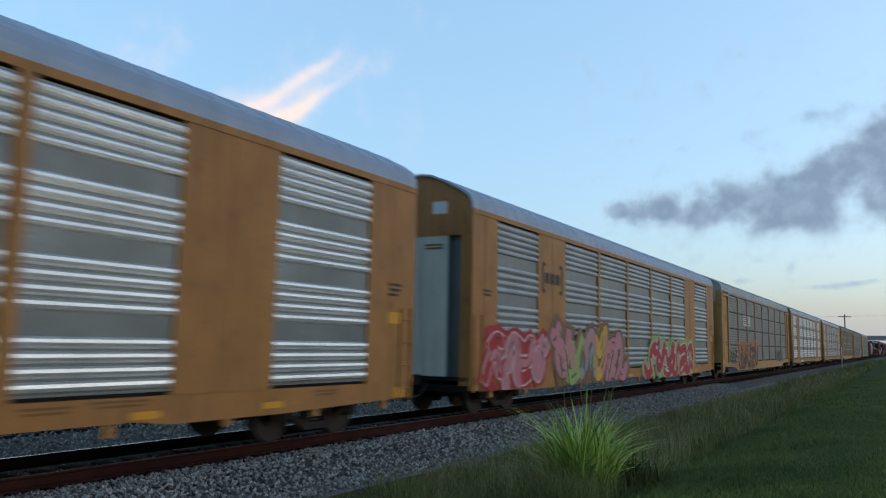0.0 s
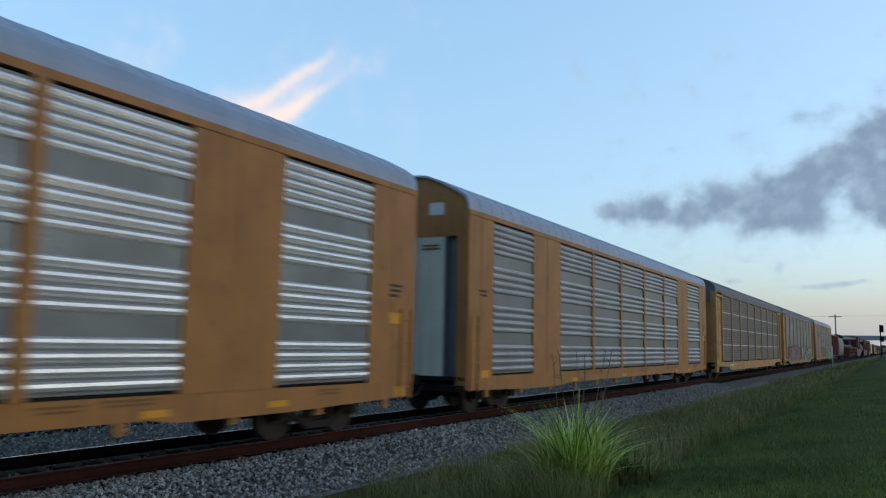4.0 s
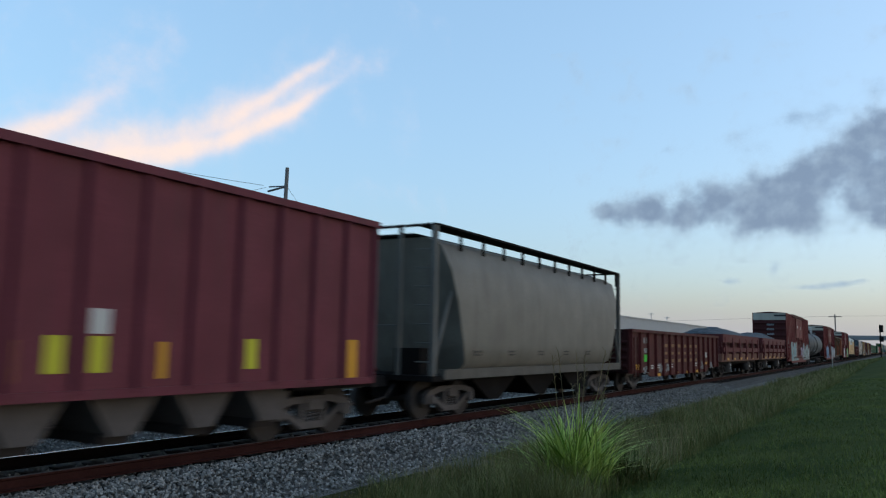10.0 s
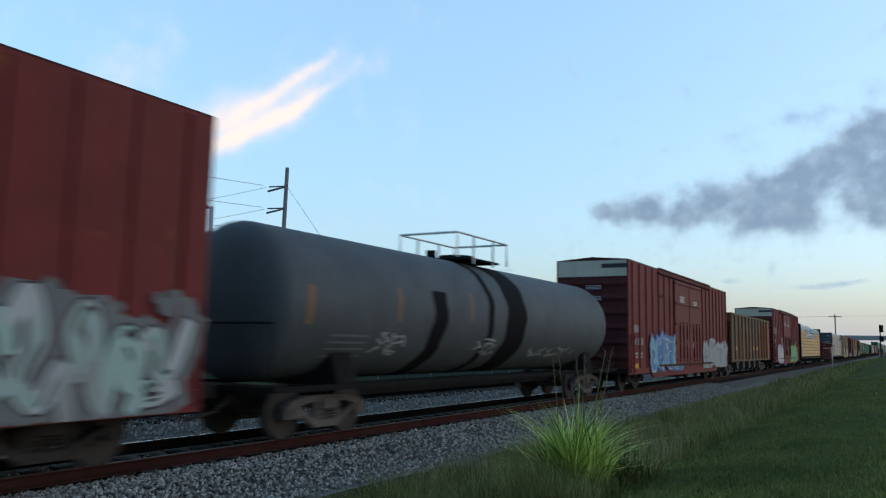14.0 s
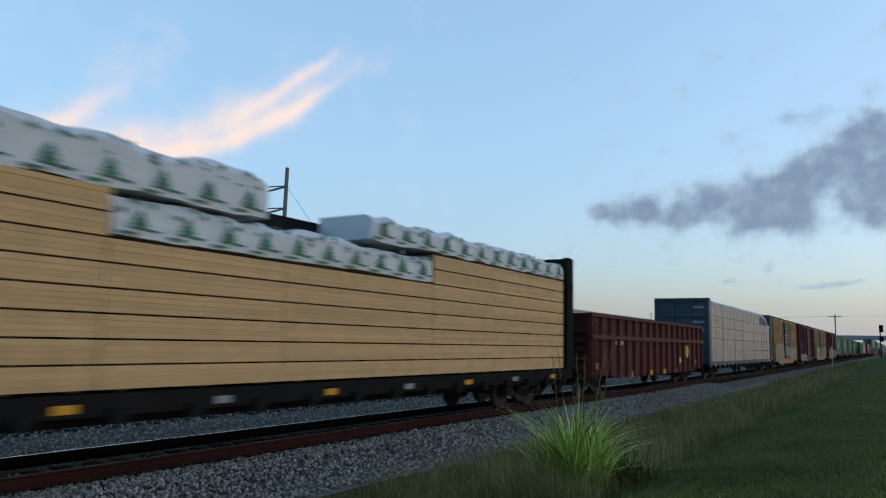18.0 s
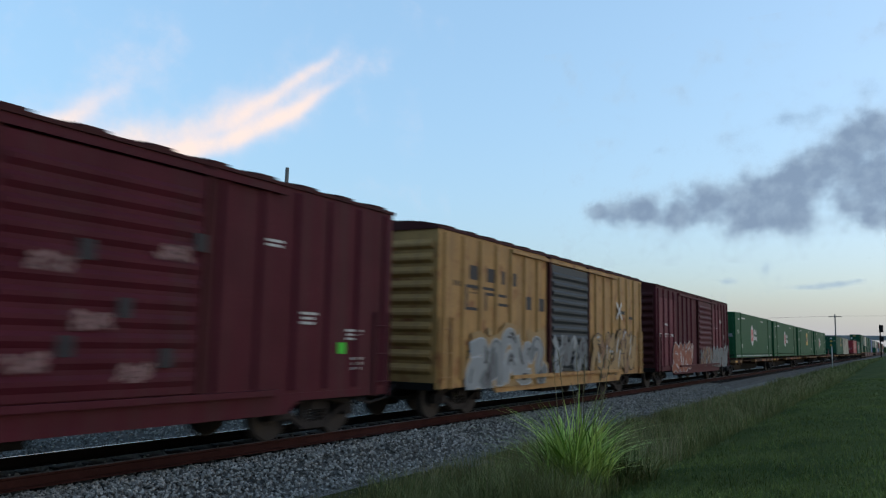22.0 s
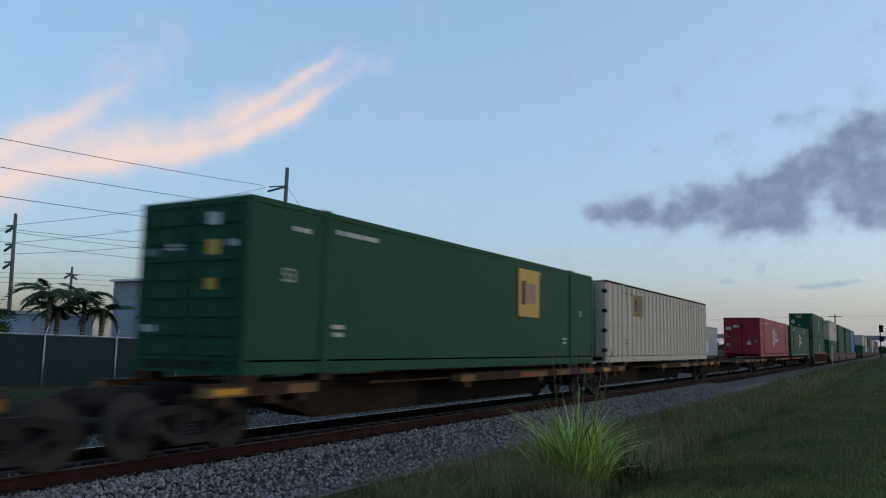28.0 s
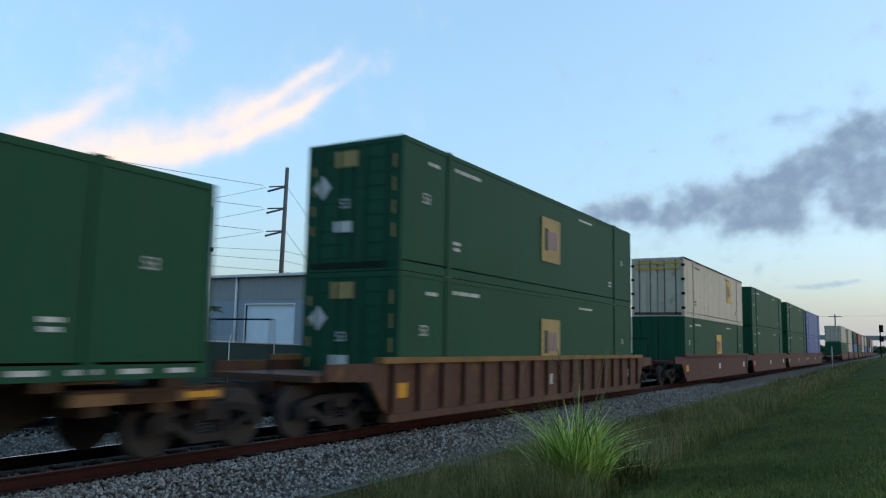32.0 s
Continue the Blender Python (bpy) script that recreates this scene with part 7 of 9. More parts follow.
    coupler(car, L / 2 + 0.4, 1)
    def on_shell(strokes):
        """Paint strokes that follow the curved shell: pairs of length along it and angle round it."""
        def fn(bm):
            rr = r + 0.007
            for pts, wd in strokes:
                for (ya, ta), (yb, tb) in zip(pts, pts[1:]):
                    d = math.hypot(yb - ya, (tb - ta) * r) or 1
                    ny, nt = -(tb - ta) * r / d * wd / 2, (yb - ya) / d * wd / 2 / r
                    q = [(ya + ny, ta + nt), (yb + ny, tb + nt), (yb - ny, tb - nt), (ya - ny, ta - nt)]
                    bm.faces.new([bm.verts.new((rr * math.cos(u), v, zc + rr * math.sin(u))) for v, u in q])
        return fn
    for y, c0, wd in ((-7.9, -0.05, 0.16), (-5.1, 0.05, 0.1), (-2.0, 0.12, 0.08)):
        tagged(made("reflector", on_shell([([(y, c0 - 0.24 + 0.08 * k) for k in range(7)], wd)]), SP["brown"], car), kind="stuff")
    tagged(made("stencil_bar", on_shell([([(-7.2 + 0.3 * k, u) for k in range(5)], 0.05) for u in (-0.42, -0.52, -0.62, -0.74)]), SP["slate"], car), kind="stuff")
    for y0, y1, u0, u1, n, sd in ((-5.9, -4.9, -0.75, -0.35, 9, 91), (-1.5, -0.5, -0.75, -0.4, 9, 92), (1.9, 3.3, -0.8, -0.55, 8, 93), (3.4, 5.2, -0.8, -0.55, 8, 94)):
        rg = random.Random(sd)
        st = [([(rg.uniform(y0, y1), rg.uniform(u0, u1))] , 0.04) for _ in range(n)]
        st = [([p[0], (p[0][0] + rg.uniform(-0.3, 0.3), rg.uniform(u0, u1)), (p[0][0] + rg.uniform(-0.1, 0.5), rg.uniform(u0, u1))], 0.045) for p, w in st]
        tagged(made("graffiti_tag", on_shell(st), SP["pale"], car, "small grey spray-painted tag"), kind="stuff")
    return car


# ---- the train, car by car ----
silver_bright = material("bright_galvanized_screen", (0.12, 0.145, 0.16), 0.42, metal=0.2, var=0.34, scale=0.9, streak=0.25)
# Ribs lighter than their flats: the sky's glint is put into the colour.
bright_rib = material("sky_glint_rib", (0.5, 0.53, 0.55), 0.3, metal=0.6, var=0.15, scale=0.7, streak=0.15)
dull_rib = material("weathered_sky_glint_rib", (0.25, 0.275, 0.29), 0.4, metal=0.4, var=0.2, scale=0.7, streak=0.3)
tan = material("tan_yellow_paint", (0.33, 0.18, 0.06), 0.6, var=0.2, streak=0.4, rust=0.08)
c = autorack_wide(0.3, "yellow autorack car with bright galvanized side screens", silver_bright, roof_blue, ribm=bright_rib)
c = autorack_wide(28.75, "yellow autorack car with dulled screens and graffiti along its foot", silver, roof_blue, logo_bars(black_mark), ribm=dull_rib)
graffiti(c, 1.532, -12.3, -8.8, 0.6, 1.85, ["red", "pink"], "white", "red", 1, 4, "red and white spray-painted tag")
graffiti(c, 1.534, -8.2, -1.6, 0.56, 2.25, ["pink", "lime", "grey", "yellow", "pink"], "black", "brown", 2, 6, "many-coloured spray-painted piece")
graffiti(c, 1.534, 0.8, 8.3, 0.5, 1.95, ["red"], "white", "lime", 3, 6, "red and white spray-painted piece", "white")
c = autorack_posts(57.4, "tan autorack car with grey screens, pale roof and orange graffiti", dull, roof_grey, tan, 1)
plate(c, 1.512, -6.0, 3.45, 2.4, 0.62, white_mark, "sign_panel", "pale sign panel with dark bars")
bars(c, 1.522, -6.1, 3.47, 2.0, 0.5, black_mark, 4)
graffiti(c, 1.53, -11.7, -9.4, 0.85, 1.75, ["black"], "white", None, 4, 4, "black and white spray-painted tag")
graffiti(c, 1.53, -9.1, -2.5, 0.5, 1.95, ["black"], "yellow", "orange", 5, 6, "black and orange spray-painted piece", "orange")
graffiti(c, 1.53, 6.0, 9.2, 0.75, 1.7, ["black"], "grey", None, 6, 3, "dark spray-painted tag")
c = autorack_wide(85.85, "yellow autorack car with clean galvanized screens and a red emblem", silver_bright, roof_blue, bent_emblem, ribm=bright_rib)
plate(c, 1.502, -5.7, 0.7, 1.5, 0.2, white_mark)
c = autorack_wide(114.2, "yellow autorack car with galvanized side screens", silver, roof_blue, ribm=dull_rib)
c = autorack_posts(143.3, "autorack car with dark brown-grey screens and pale joints", brownscreen, roof_dark, tan, 2)
bars(c, 1.51, -9, 0.75, 1.2, 0.16, white_mark, 1)
c = autorack_posts(172.06, "autorack car with grey screens, yellow posts and bright graffiti", dull, roof_dark, tan, False, pale_header)
graffiti(c, 1.55, -10.4, -1.2, 0.62, 1.95, ["wine", "wine", "slate"], "pale", "black", 7, 7, "dark red, black and blue spray-painted piece", "cyan")
graffiti(c, 1.55, 0.7, 9.8, 0.6, 1.93, ["lime", "black", "mint", "black"], "white", "black", 8, 9, "pale green spray-painted piece with black outlines", "white")
c = autorack_wide(201.0, "yellow autorack car with dull screens and dark and green graffiti", dull, roof_blue, logo_bars(black_mark))
graffiti(c, 1.534, -4.3, -1.7, 0.9, 2.15, ["brown"], "black", None, 9, 4, "faded brown and black spray-painted tag", "grey")
graffiti(c, 1.534, -1.1, 2.3, 0.9, 2.05, ["brown"], "black", None, 31, 6, "faded brown and black spray-painted tag", "black")
graffiti(c, 1.534, 3.4, 11.7, 0.6, 2.15, ["teal", "black", "mint", "green"], "black", None, 10, 7, "green spray-painted piece with thin black outlines", "teal")

c = open_hopper(221.8, "faded purple-red open hopper car with ribbed sides", purple_red, 10.7, 3.95, 13, purple_red, maroon)
bars(c, 1.445, -4.05, 3.45, 0.8, 0.32, white_mark, 1)
bars(c, 1.445, -2.9, 2.95, 1.3, 0.3, white_mark, 1)
for y in (-1.2, -0.6, 2.1):
    plate(c, 1.445, y, 1.5, 0.25, 0.46, lime_card, "placard")
plate(c, 1.445, -0.6, 1.92, 0.28, 0.32, white_mark)
for y in (-1.75, 0.4):
    plate(c, 1.445, y, 1.42, 0.14, 0.5, yellow_mark, "reflector")
for y in (-4.2, -3.1):
    bars(c, 1.445, y, 1.5, 0.5, 0.35, white_mark, 2)
for y in (-4.9, 4.7):
    plate(c, 1.445, y, 1.4, 0.3, 0.7, yellow_mark, "reflector")
c = covered_hopper(236.1, "dusty grey covered hopper car with a roof walkway")
c = gondola(251.8, "rusty red gondola car with faded tan sign dashes", 16.2, 2.3, gondola_red, 0.52, 15)
faded_tan = material("faded_tan_paint", (0.22, 0.115, 0.05), 0.7, var=0.25, streak=0.5)
for k in range(6):
    def panel_mark(bm, k=k):
        y = -3.19 + 1.14 * k
        for u0, u1, w0, w1 in ((0, 0.64, 0.66, 0.8), (0.08, 0.56, 0.34, 0.46), (0, 0.64, 0, 0.14)):
            box(bm, 1.442, 1.448, y + u0, y + u1, 1.07 + w0, 1.07 + w1)
    made("side_emblem", panel_mark, faded_tan, c, "faded tan painted dashes")
for k, (ya, yb) in enumerate(((-6.3, -5.5), (-4.0, -3.3), (-2.85, -2.3), (4.0, 4.6), (6.2, 6.9))):
    graffiti(c, 1.443, ya, yb, 0.66, 1.0, ["grey"], None, None, 51 + k, 2, "small faded grey spray-painted tag")
plate(c, 1.445, -5.94, 1.28, 0.5, 0.28, green_tag, "green_card", "bright green card")
bars(c, 1.445, -5.94, 1.98, 0.62, 0.3, SP["grey"], 1, gap=0.25)
bars(c, 1.445, -5.94, 1.58, 0.5, 0.26, SP["grey"], 1, gap=0.25)
plate(c, 1.445, 5.2, 1.37, 0.4, 0.26, white_mark)
plate(c, 1.445, -7.1, 0.95, 0.4, 0.2, yellow_mark, "reflector")
for y in (-6.8, -5.0, -4.05, -1.9, 2.9):
    bars(c, 1.445, y, 0.92, 0.42, 0.2, white_mark, 2)
for y in (-4.0, -0.9, 1.1, 3.1, 5.2, 7.0):
    plate(c, 1.445, y, 0.58 if abs(y) < 5 else 0.95, 0.42, 0.12, yellow_mark, "reflector")
dump_car(268.0, "dusty red side dump car heaped with grey stone", 1)
dump_car(282.9, "dusty red side dump car heaped with grey stone", 2)
c = high_cube(300.95, "tall oxide-red boxcar with pale blue graffiti along its foot")
graffiti(c, 1.52, -6.9, -1.2, 0.7, 2.25, ["mint", "pale", "cyan"], "slate", "mint", 12, 7, "pale blue and white spray-painted piece", "black")
graffiti(c, 1.6, 0.2, 2.4, 0.9, 1.9, ["lilac", "grey"], None, None, 13, 3, "lilac spray-painted tag")
graffiti(c, 1.52, 3.0, 9.2, 0.7, 2.2, ["pale", "grey", "mint"], "black", "slate", 14, 10, "grey spray-painted piece", "black")
tank_car(320.9, "dark grey tank car with black spills and a railed hatch")
c = high_cube(340.95, "tall oxide-red boxcar with blue and grey graffiti")
graffiti(c, 1.52, -6.8, -1.6, 0.7, 2.0, ["cyan", "blue"], "white", "blue", 15, 6, "blue and white spray-painted piece")
graffiti(c, 1.52, 3.0, 9.0, 0.7, 2.0, ["grey"], "white", "grey", 16, 6, "grey spray-painted piece")
c = open_hopper(359.6, "brown coal hopper car with orange ribs and rust", coal_brown, 15.8, 3.8, 13, coal_brown, orange_rib)
for y in (-4.5, -2.0, 2.6, 4.2, 5.4):
    made("rust_rib", lambda bm: rib_side(bm, 1.5, 1.0, random.Random(y).uniform(2.4, 3.7), 0.16, 0.05), orange_rib, c, "orange rusted rib", at=pose(0, y, 0))
for y in (-6, 0.5, 2.2, 6.8):
    plate(c, 1.445, y, 1.75, 0.5, 0.24, yellow_mark, "reflector")
plate(c, 1.445, 4.6, 1.2, 0.5, 0.3, white_mark)
boxes("end_plate", orange_rib, c, [(1.3, 1.5, 6.9, 7.9, 1.0, 3.8)], "orange end plate")
c = high_cube(379.37, "tall oxide-red boxcar with white and green graffiti", 18.45, -3.15, -0.85, 1.5)
graffiti(c, 1.52, -6.95, -3.85, 0.6, 1.95, ["white", "pale", "white"], "slate", "lilac", 31, 4, "white spray-painted piece in a lilac halo", "white")
graffiti(c, 1.52, 1.5, 6.4, 0.6, 1.95, ["green", "lime", "teal", "lime", "green", "teal"], "black", "green", 32, 6, "green, lime and teal spray-painted piece", "yellow")
plate(c, 1.5, -3.55, 1.3, 0.22, 0.5, yellow_mark, "placard", "yellow placard")
for y, z, seed in ((-8.9, 3.25, 71), (-8.0, 3.15, 72), (-4.3, 2.5, 73), (5.9, 2.5, 74)):
    graffiti(c, 1.5, y - 0.35, y + 0.4, z - 0.3, z + 0.3, ["scrub"], None, None, seed, 2, "scrubbed faint spray-painted tag")
graffiti(c, 1.505, 6.5, 7.3, 0.8, 1.7, ["orange"], None, None, 75, 2, "worn orange spray-painted tag")


def centre_beam(s, label, beam, deck):
    """Flatcar with bulkheads at both ends and a low deck."""
    car = on_track(thing("bulkhead_flatcar", label, "railway car", "bulkhead flatcars"), s)
    L = 23.3
    for e in (-1, 1):
        a, b = sorted((e * L / 2, e * (L / 2 - 0.14)))
        w = boxes("bulkhead", beam, car, [(-1.46, 1.46, a, b, 1.0, 4.42)], "tall end bulkhead")
        o = sorted((e * L / 2, e * (L / 2 + 0.09)))
        boxes("bulkhead_rib", beam, w, [(x, x + 0.14, o[0], o[1], 1.0, 4.4) for x in (-1.46, -0.55, 0.45, 1.32)] + [(-1.3, 1.3, o[0], o[1] - 0.02 * (e > 0), z, z + 0.12) for z in (1.6, 2.5, 3.4, 4.28)])
        c, d = sorted((e * (L / 2 - 0.14), e * (L / 2 - 0.42)))
        boxes("bulkhead_flange", beam, w, [(1.3, 1.46, c, d, 1.0, 4.42), (-1.46, -1.3, c, d, 1.0, 4.42)])
        end_ladder(car, e * (L / 2 + 0.12), -1.3, -0.85, 1.0, 4.2, beam)
    boxes("centre_partition", beam, car, [(-0.05, 0.05, -L / 2 + 0.2, L / 2 - 0.2, 1.0, 4.1)])
    boxes("deck", deck, car, [(-1.42, 1.42, -L / 2, L / 2, 0.86, 1.0), (-0.4, 0.4, -L / 2, L / 2, 0.48, 0.86)])
    boxes("side_sill", deck, car, [(1.36, 1.46, -L / 2, L / 2, 0.72, 0.95), (-1.46, -1.36, -L / 2, L / 2, 0.72, 0.95)])
    for i in range(18):
        y = -L / 2 + 0.7 + 1.28 * i
        boxes("winch", black_steel, car, [(1.4, 1.55, -0.12, 0.12, 0.62, 0.82)], at=pose(0, y, 0), key="winch")
        if i % 2 == 0:
            plate(car, 1.46, y + 0.55, 0.83, 0.32, 0.11, SP["grey"] if i % 4 else yellow_mark, "reflector")
    for i in range(4):
        end_bars(car, -L / 2 - 0.005, 0.88, 3.9 - 0.4 * i, 0.62, 0.13, SP["grey"], 1 + i % 2)
    trucks(car, (-8.9, 8.9))
    coupler(car, -L / 2, -1)
    coupler(car, L / 2, 1)
    return car


centre_beam(402.1, "black bulkhead flatcar carrying stacked lumber", black_steel, black_steel)


def lumber_pack(s, y0, y1, z0, z1, wrap, seed):
    """One strapped bundle of sawn boards, on both sides of the partition; wrap: printed cover on the upper tier."""
    p = on_track(thing("lumber_pack", "printed white wrap over a bundle of lumber" if wrap else "bundle of fresh sawn lumber stacked on a flatcar", "lumber", "lumber packs"), s)
    rng = random.Random(seed)
    if wrap:
        def cover(bm):
            n = max(4, int((y1 - y0) / 0.35))
            prev = None
            for i in range(n + 1):
                y = y0 + (y1 - y0) * i / n
                d = 0.03 * rng.uniform(-1, 1)
                top = z1 + 0.06 * rng.uniform(-1, 1)
                ring = [bm.verts.new(q) for q in ((0.07, y, top), (1.25, y, top + 0.02 * rng.uniform(-1, 1)), (1.37 + d, y, top - 0.12), (1.38 + d * 0.5, y, z0 + 0.2), (1.38, y, z0 + 0.03 * rng.uniform(-1, 1)), (0.07, y, z0))]
                if prev:
                    for k in range(6):
                        bm.faces.new((prev[k], prev[(k + 1) % 6], ring[(k + 1) % 6], ring[k]))
                else:
                    bm.faces.new(ring[::-1])
                prev = ring
            bm.faces.new(prev)
        made("cover", cover, wrap_white, p, "crinkled white plastic cover")
        k = max(1, int((y1 - y0) / 0.8))
        for i in range(k):
            yc = y0 + (y1 - y0) * (i + 0.5) / k
            def tree(bm):
                for j, (w, a, b) in enumerate(((0.36, 0.12, 0.22), (0.32, 0.17, 0.28), (0.24, 0.23, 0.34), (0.14, 0.3, 0.4))):
                    prism(bm, [(yc - w / 2, z0 + a), (yc + w / 2, z0 + a), (yc, z0 + b)], 1.412 + 0.002 * j, 1.418 + 0.002 * j, "x")
                box(bm, 1.41, 1.414, yc - 0.34, yc - 0.02, z0 + 0.03, z0 + 0.07)
                box(bm, 1.41, 1.414, yc + 0.12, yc + 0.36, z0 + 0.1, z0 + 0.13)
                for q in range(4):
                    u, v, g = yc + rng.uniform(-0.4, 0.3), z0 + rng.uniform(0.38, 0.62) * (z1 - z0) / 0.66, rng.uniform(0.03, 0.07)
                    prism(bm, [(u - g, v), (u + 1.6 * g, v - 0.6 * g), (u + g, v + g)], 1.412, 1.416, "x")
            tagged(made("print", tree, wrap_green, p, "green tree-shaped print"), kind="stuff")
    else:
        rows = 4
        for i in range(rows):
            za, zb = z0 + (z1 - z0) * i / rows, z0 + (z1 - z0) * (i + 1) / rows
            d = rng.uniform(-0.004, 0.004)
            boxes("board_layer", lumber, p, [(0.07, 1.38 + d, y0 + 0.01, y1 - 0.01, za + 0.0008, zb - 0.0008), (-1.38 + d, -0.07, y0 + 0.01, y1 - 0.01, za + 0.0008, zb - 0.0008)])
        boxes("bearer", material("dark_bearer_wood", (0.06, 0.045, 0.03), 0.9, var=0.2), p, [(0.1, 1.36, y0 + (y1 - y0) * q, y0 + (y1 - y0) * q + 0.1, z0 - 0.03, z0 - 0.001) for q in (0.1, 0.5, 0.86)])
    return p


cols = [(-11.2, -7.3), (-7.3, -4.8), (-4.8, -1.4), (-1.4, 3.4), (3.4, 6.4), (6.4, 11.1)]
TH = 0.331
for t in range(8):
    z0 = 1.02 + TH * t
    for k, (a, b) in enumerate(cols):
        if t >= 6 and k in (2, 3):
            continue
        lumber_pack(402.1, a, b, z0 + 0.026, z0 + TH, False, t * 10 + k)
lumber_pack(402.1, -11.2, -1.9, 3.68, 4.38, True, 101)
lumber_pack(402.1, -4.75, 3.35, 3.06, 3.6, True, 102)
lumber_pack(402.1, 1.0, 11.1, 3.72, 4.22, True, 103)
c = gondola(423.6, "rusty red gondola car with a raised top and yellow disc", 16.6, 2.72, gondola_red, 0.6, 18, True)
made("disc", lambda bm: tube(bm, (1.55, 4.83, 1.55), (1.556, 4.83, 1.55), 0.3, 20), yellow_mark, c, "round yellow disc")
bars(c, 1.445, -5.3, 1.85, 0.5, 0.26, white_mark, 1)
bars(c, 1.445, -4.75, 1.85, 0.42, 0.26, white_mark, 1)
plate(c, 1.445, 3.86, 1.15, 0.34, 0.26, white_mark)
for y in (-7.4, -3.4, -1.0, 1.2, 3.35, 7.2):
    plate(c, 1.445, y, 0.7 if abs(y) < 6 else 1.05, 0.42, 0.2, yellow_mark, "reflector")

centre_beam(445.7, "dark blue bulkhead flatcar carrying plastic-wrapped lumber", bulk_blue, flat_blue)


# Strap colour darkened to take in the strap's own shadow.
film_strap = material("strap_with_shadow_under_film", (0.11, 0.08, 0.062), 0.6, var=0.2)
film_sheet = material("clear_wrinkled_film", (0.52, 0.52, 0.53), 0.28, var=0.15, scale=1.5, bump=0.9, spec=0.6)
film_sheet.node_tree.nodes["Principled BSDF"].inputs["Alpha"].default_value = 0.2
film_fold = material("gathered_film_fold", (0.5, 0.51, 0.53), 0.3, var=0.2, scale=2.0, bump=0.8, spec=0.6)
film_fold.node_tree.nodes["Principled BSDF"].inputs["Alpha"].default_value = 0.3


def slump(y):
    """Height of the film: level, then sinking over the last bundles where the top tier is missing."""
    return 4.2 if y < 7.6 else 4.2 - 0.72 * min(1, (y - 7.6) / 2.8) ** 1.6


def wrapped_load(s):
    w = on_track(thing("wrapped_lumber", "long stack of lumber bundles sheathed in pale translucent film", "lumber"), s)
    for t in range(5):
        z0, hgt = 1.0 + 0.635 * t, 0.6
        for k in range(5 if t == 4 else 6):
            y0 = -11.1 + (3.47 if t == 4 else 3.7) * k
            ln = 3.45 if t == 4 else 3.66
            def bundle(bm):
                for sx in (-1, 1):
                    a, b = sorted((sx * 0.07, sx * (1.36 + 0.01 * ((t * 3 + k) % 3))))
                    box(bm, a, b, y0 + 0.01, y0 + ln, z0, z0 + hgt)
            made("bundle", bundle, wrap_tan, w, "bundle under tan-tinted film")
            plate(w, 1.385, y0 + 1.7 + 0.1 * (t % 2), z0 + 0.33, 0.26, 0.17, SP["grey"], "paper_label")
        for k in range(20):
            if t < 4 or k < 15:
                boxes("strap", film_strap, w, [(1.384, 1.388, 0, 0.07, 0, hgt)], at=pose(0, -10.8 + 1.13 * k, z0), key="film_strap")
    def sheet(bm):
        rng = random.Random(8)
        ny, nz = 150, 16
        g = []
        for i in range(ny + 1):
            y = -11.2 + 22.3 * i / ny
            top = slump(y)
            g.append([bm.verts.new((1.415 + 0.02 * math.sin(0.9 * i + 0.5 * k) * rng.random() + rng.uniform(-0.006, 0.012), y + rng.uniform(-0.04, 0.04), 0.96 + (top - 0.96) * k / nz)) for k in range(nz + 1)])
        for i in range(ny):
            for k in range(nz):
                bm.faces.new((g[i][k], g[i + 1][k], g[i + 1][k + 1], g[i][k + 1])).smooth = True
    made("side_film", sheet, film_sheet, w, "clear wrinkled plastic film")
    for yc, wd, lean, sd in ((-1.45, 0.32, 0.15, 1), (6.5, 0.22, 0.35, 2), (7.6, 0.16, -0.1, 3), (8.9, 0.2, 0.6, 4), (-8.2, 0.2, -0.2, 5)):
        def fold(bm):
            rng = random.Random(sd)
            prev = None
            for k in range(25):
                u = k / 24
                z = 1.0 + (slump(yc) - 1.02) * u
                c = yc + lean * (0.5 - u) + 0.04 * math.sin(7 * u + sd)
                hw = wd * (0.35 + 0.65 * u) * rng.uniform(0.75, 1.1) / 2
                ring = [bm.verts.new((1.445 + 0.02 * (m % 2) + rng.uniform(0, 0.01), c + hw * (m - 2) / 2, z)) for m in range(5)]
                if prev:
                    for m in range(4):
                        bm.faces.new((prev[m], prev[m + 1], ring[m + 1], ring[m])).smooth = True
                prev = ring
        made("film_fold", fold, film_fold, w, "gathered pale fold of film")
    def cap(bm):
        rng = random.Random(5)
        prev = None
        for i in range(90):
            y = -11.25 + 22.4 * i / 89
            d, top = 0.03 * rng.uniform(-1, 1), slump(y)
            ring = [bm.verts.new(q) for q in ((1.41 + d * 0.3, y, top - 0.1 + 0.03 * math.sin(i)), (1.4 + d, y, top + 0.06), (1.1, y, top + 0.16 + d), (0, y, top + 0.2 + d), (-1.1, y, top + 0.16 - d), (-1.4, y, top + 0.05), (-1.4, y, top - 0.2))]
            if prev:
                for k in range(6):
                    bm.faces.new((prev[k], prev[k + 1], ring[k + 1], ring[k])).smooth = True
            prev = ring
    made("top_film", cap, wrap_blue, w, "crumpled blue-grey film over the top")


wrapped_load(445.7)


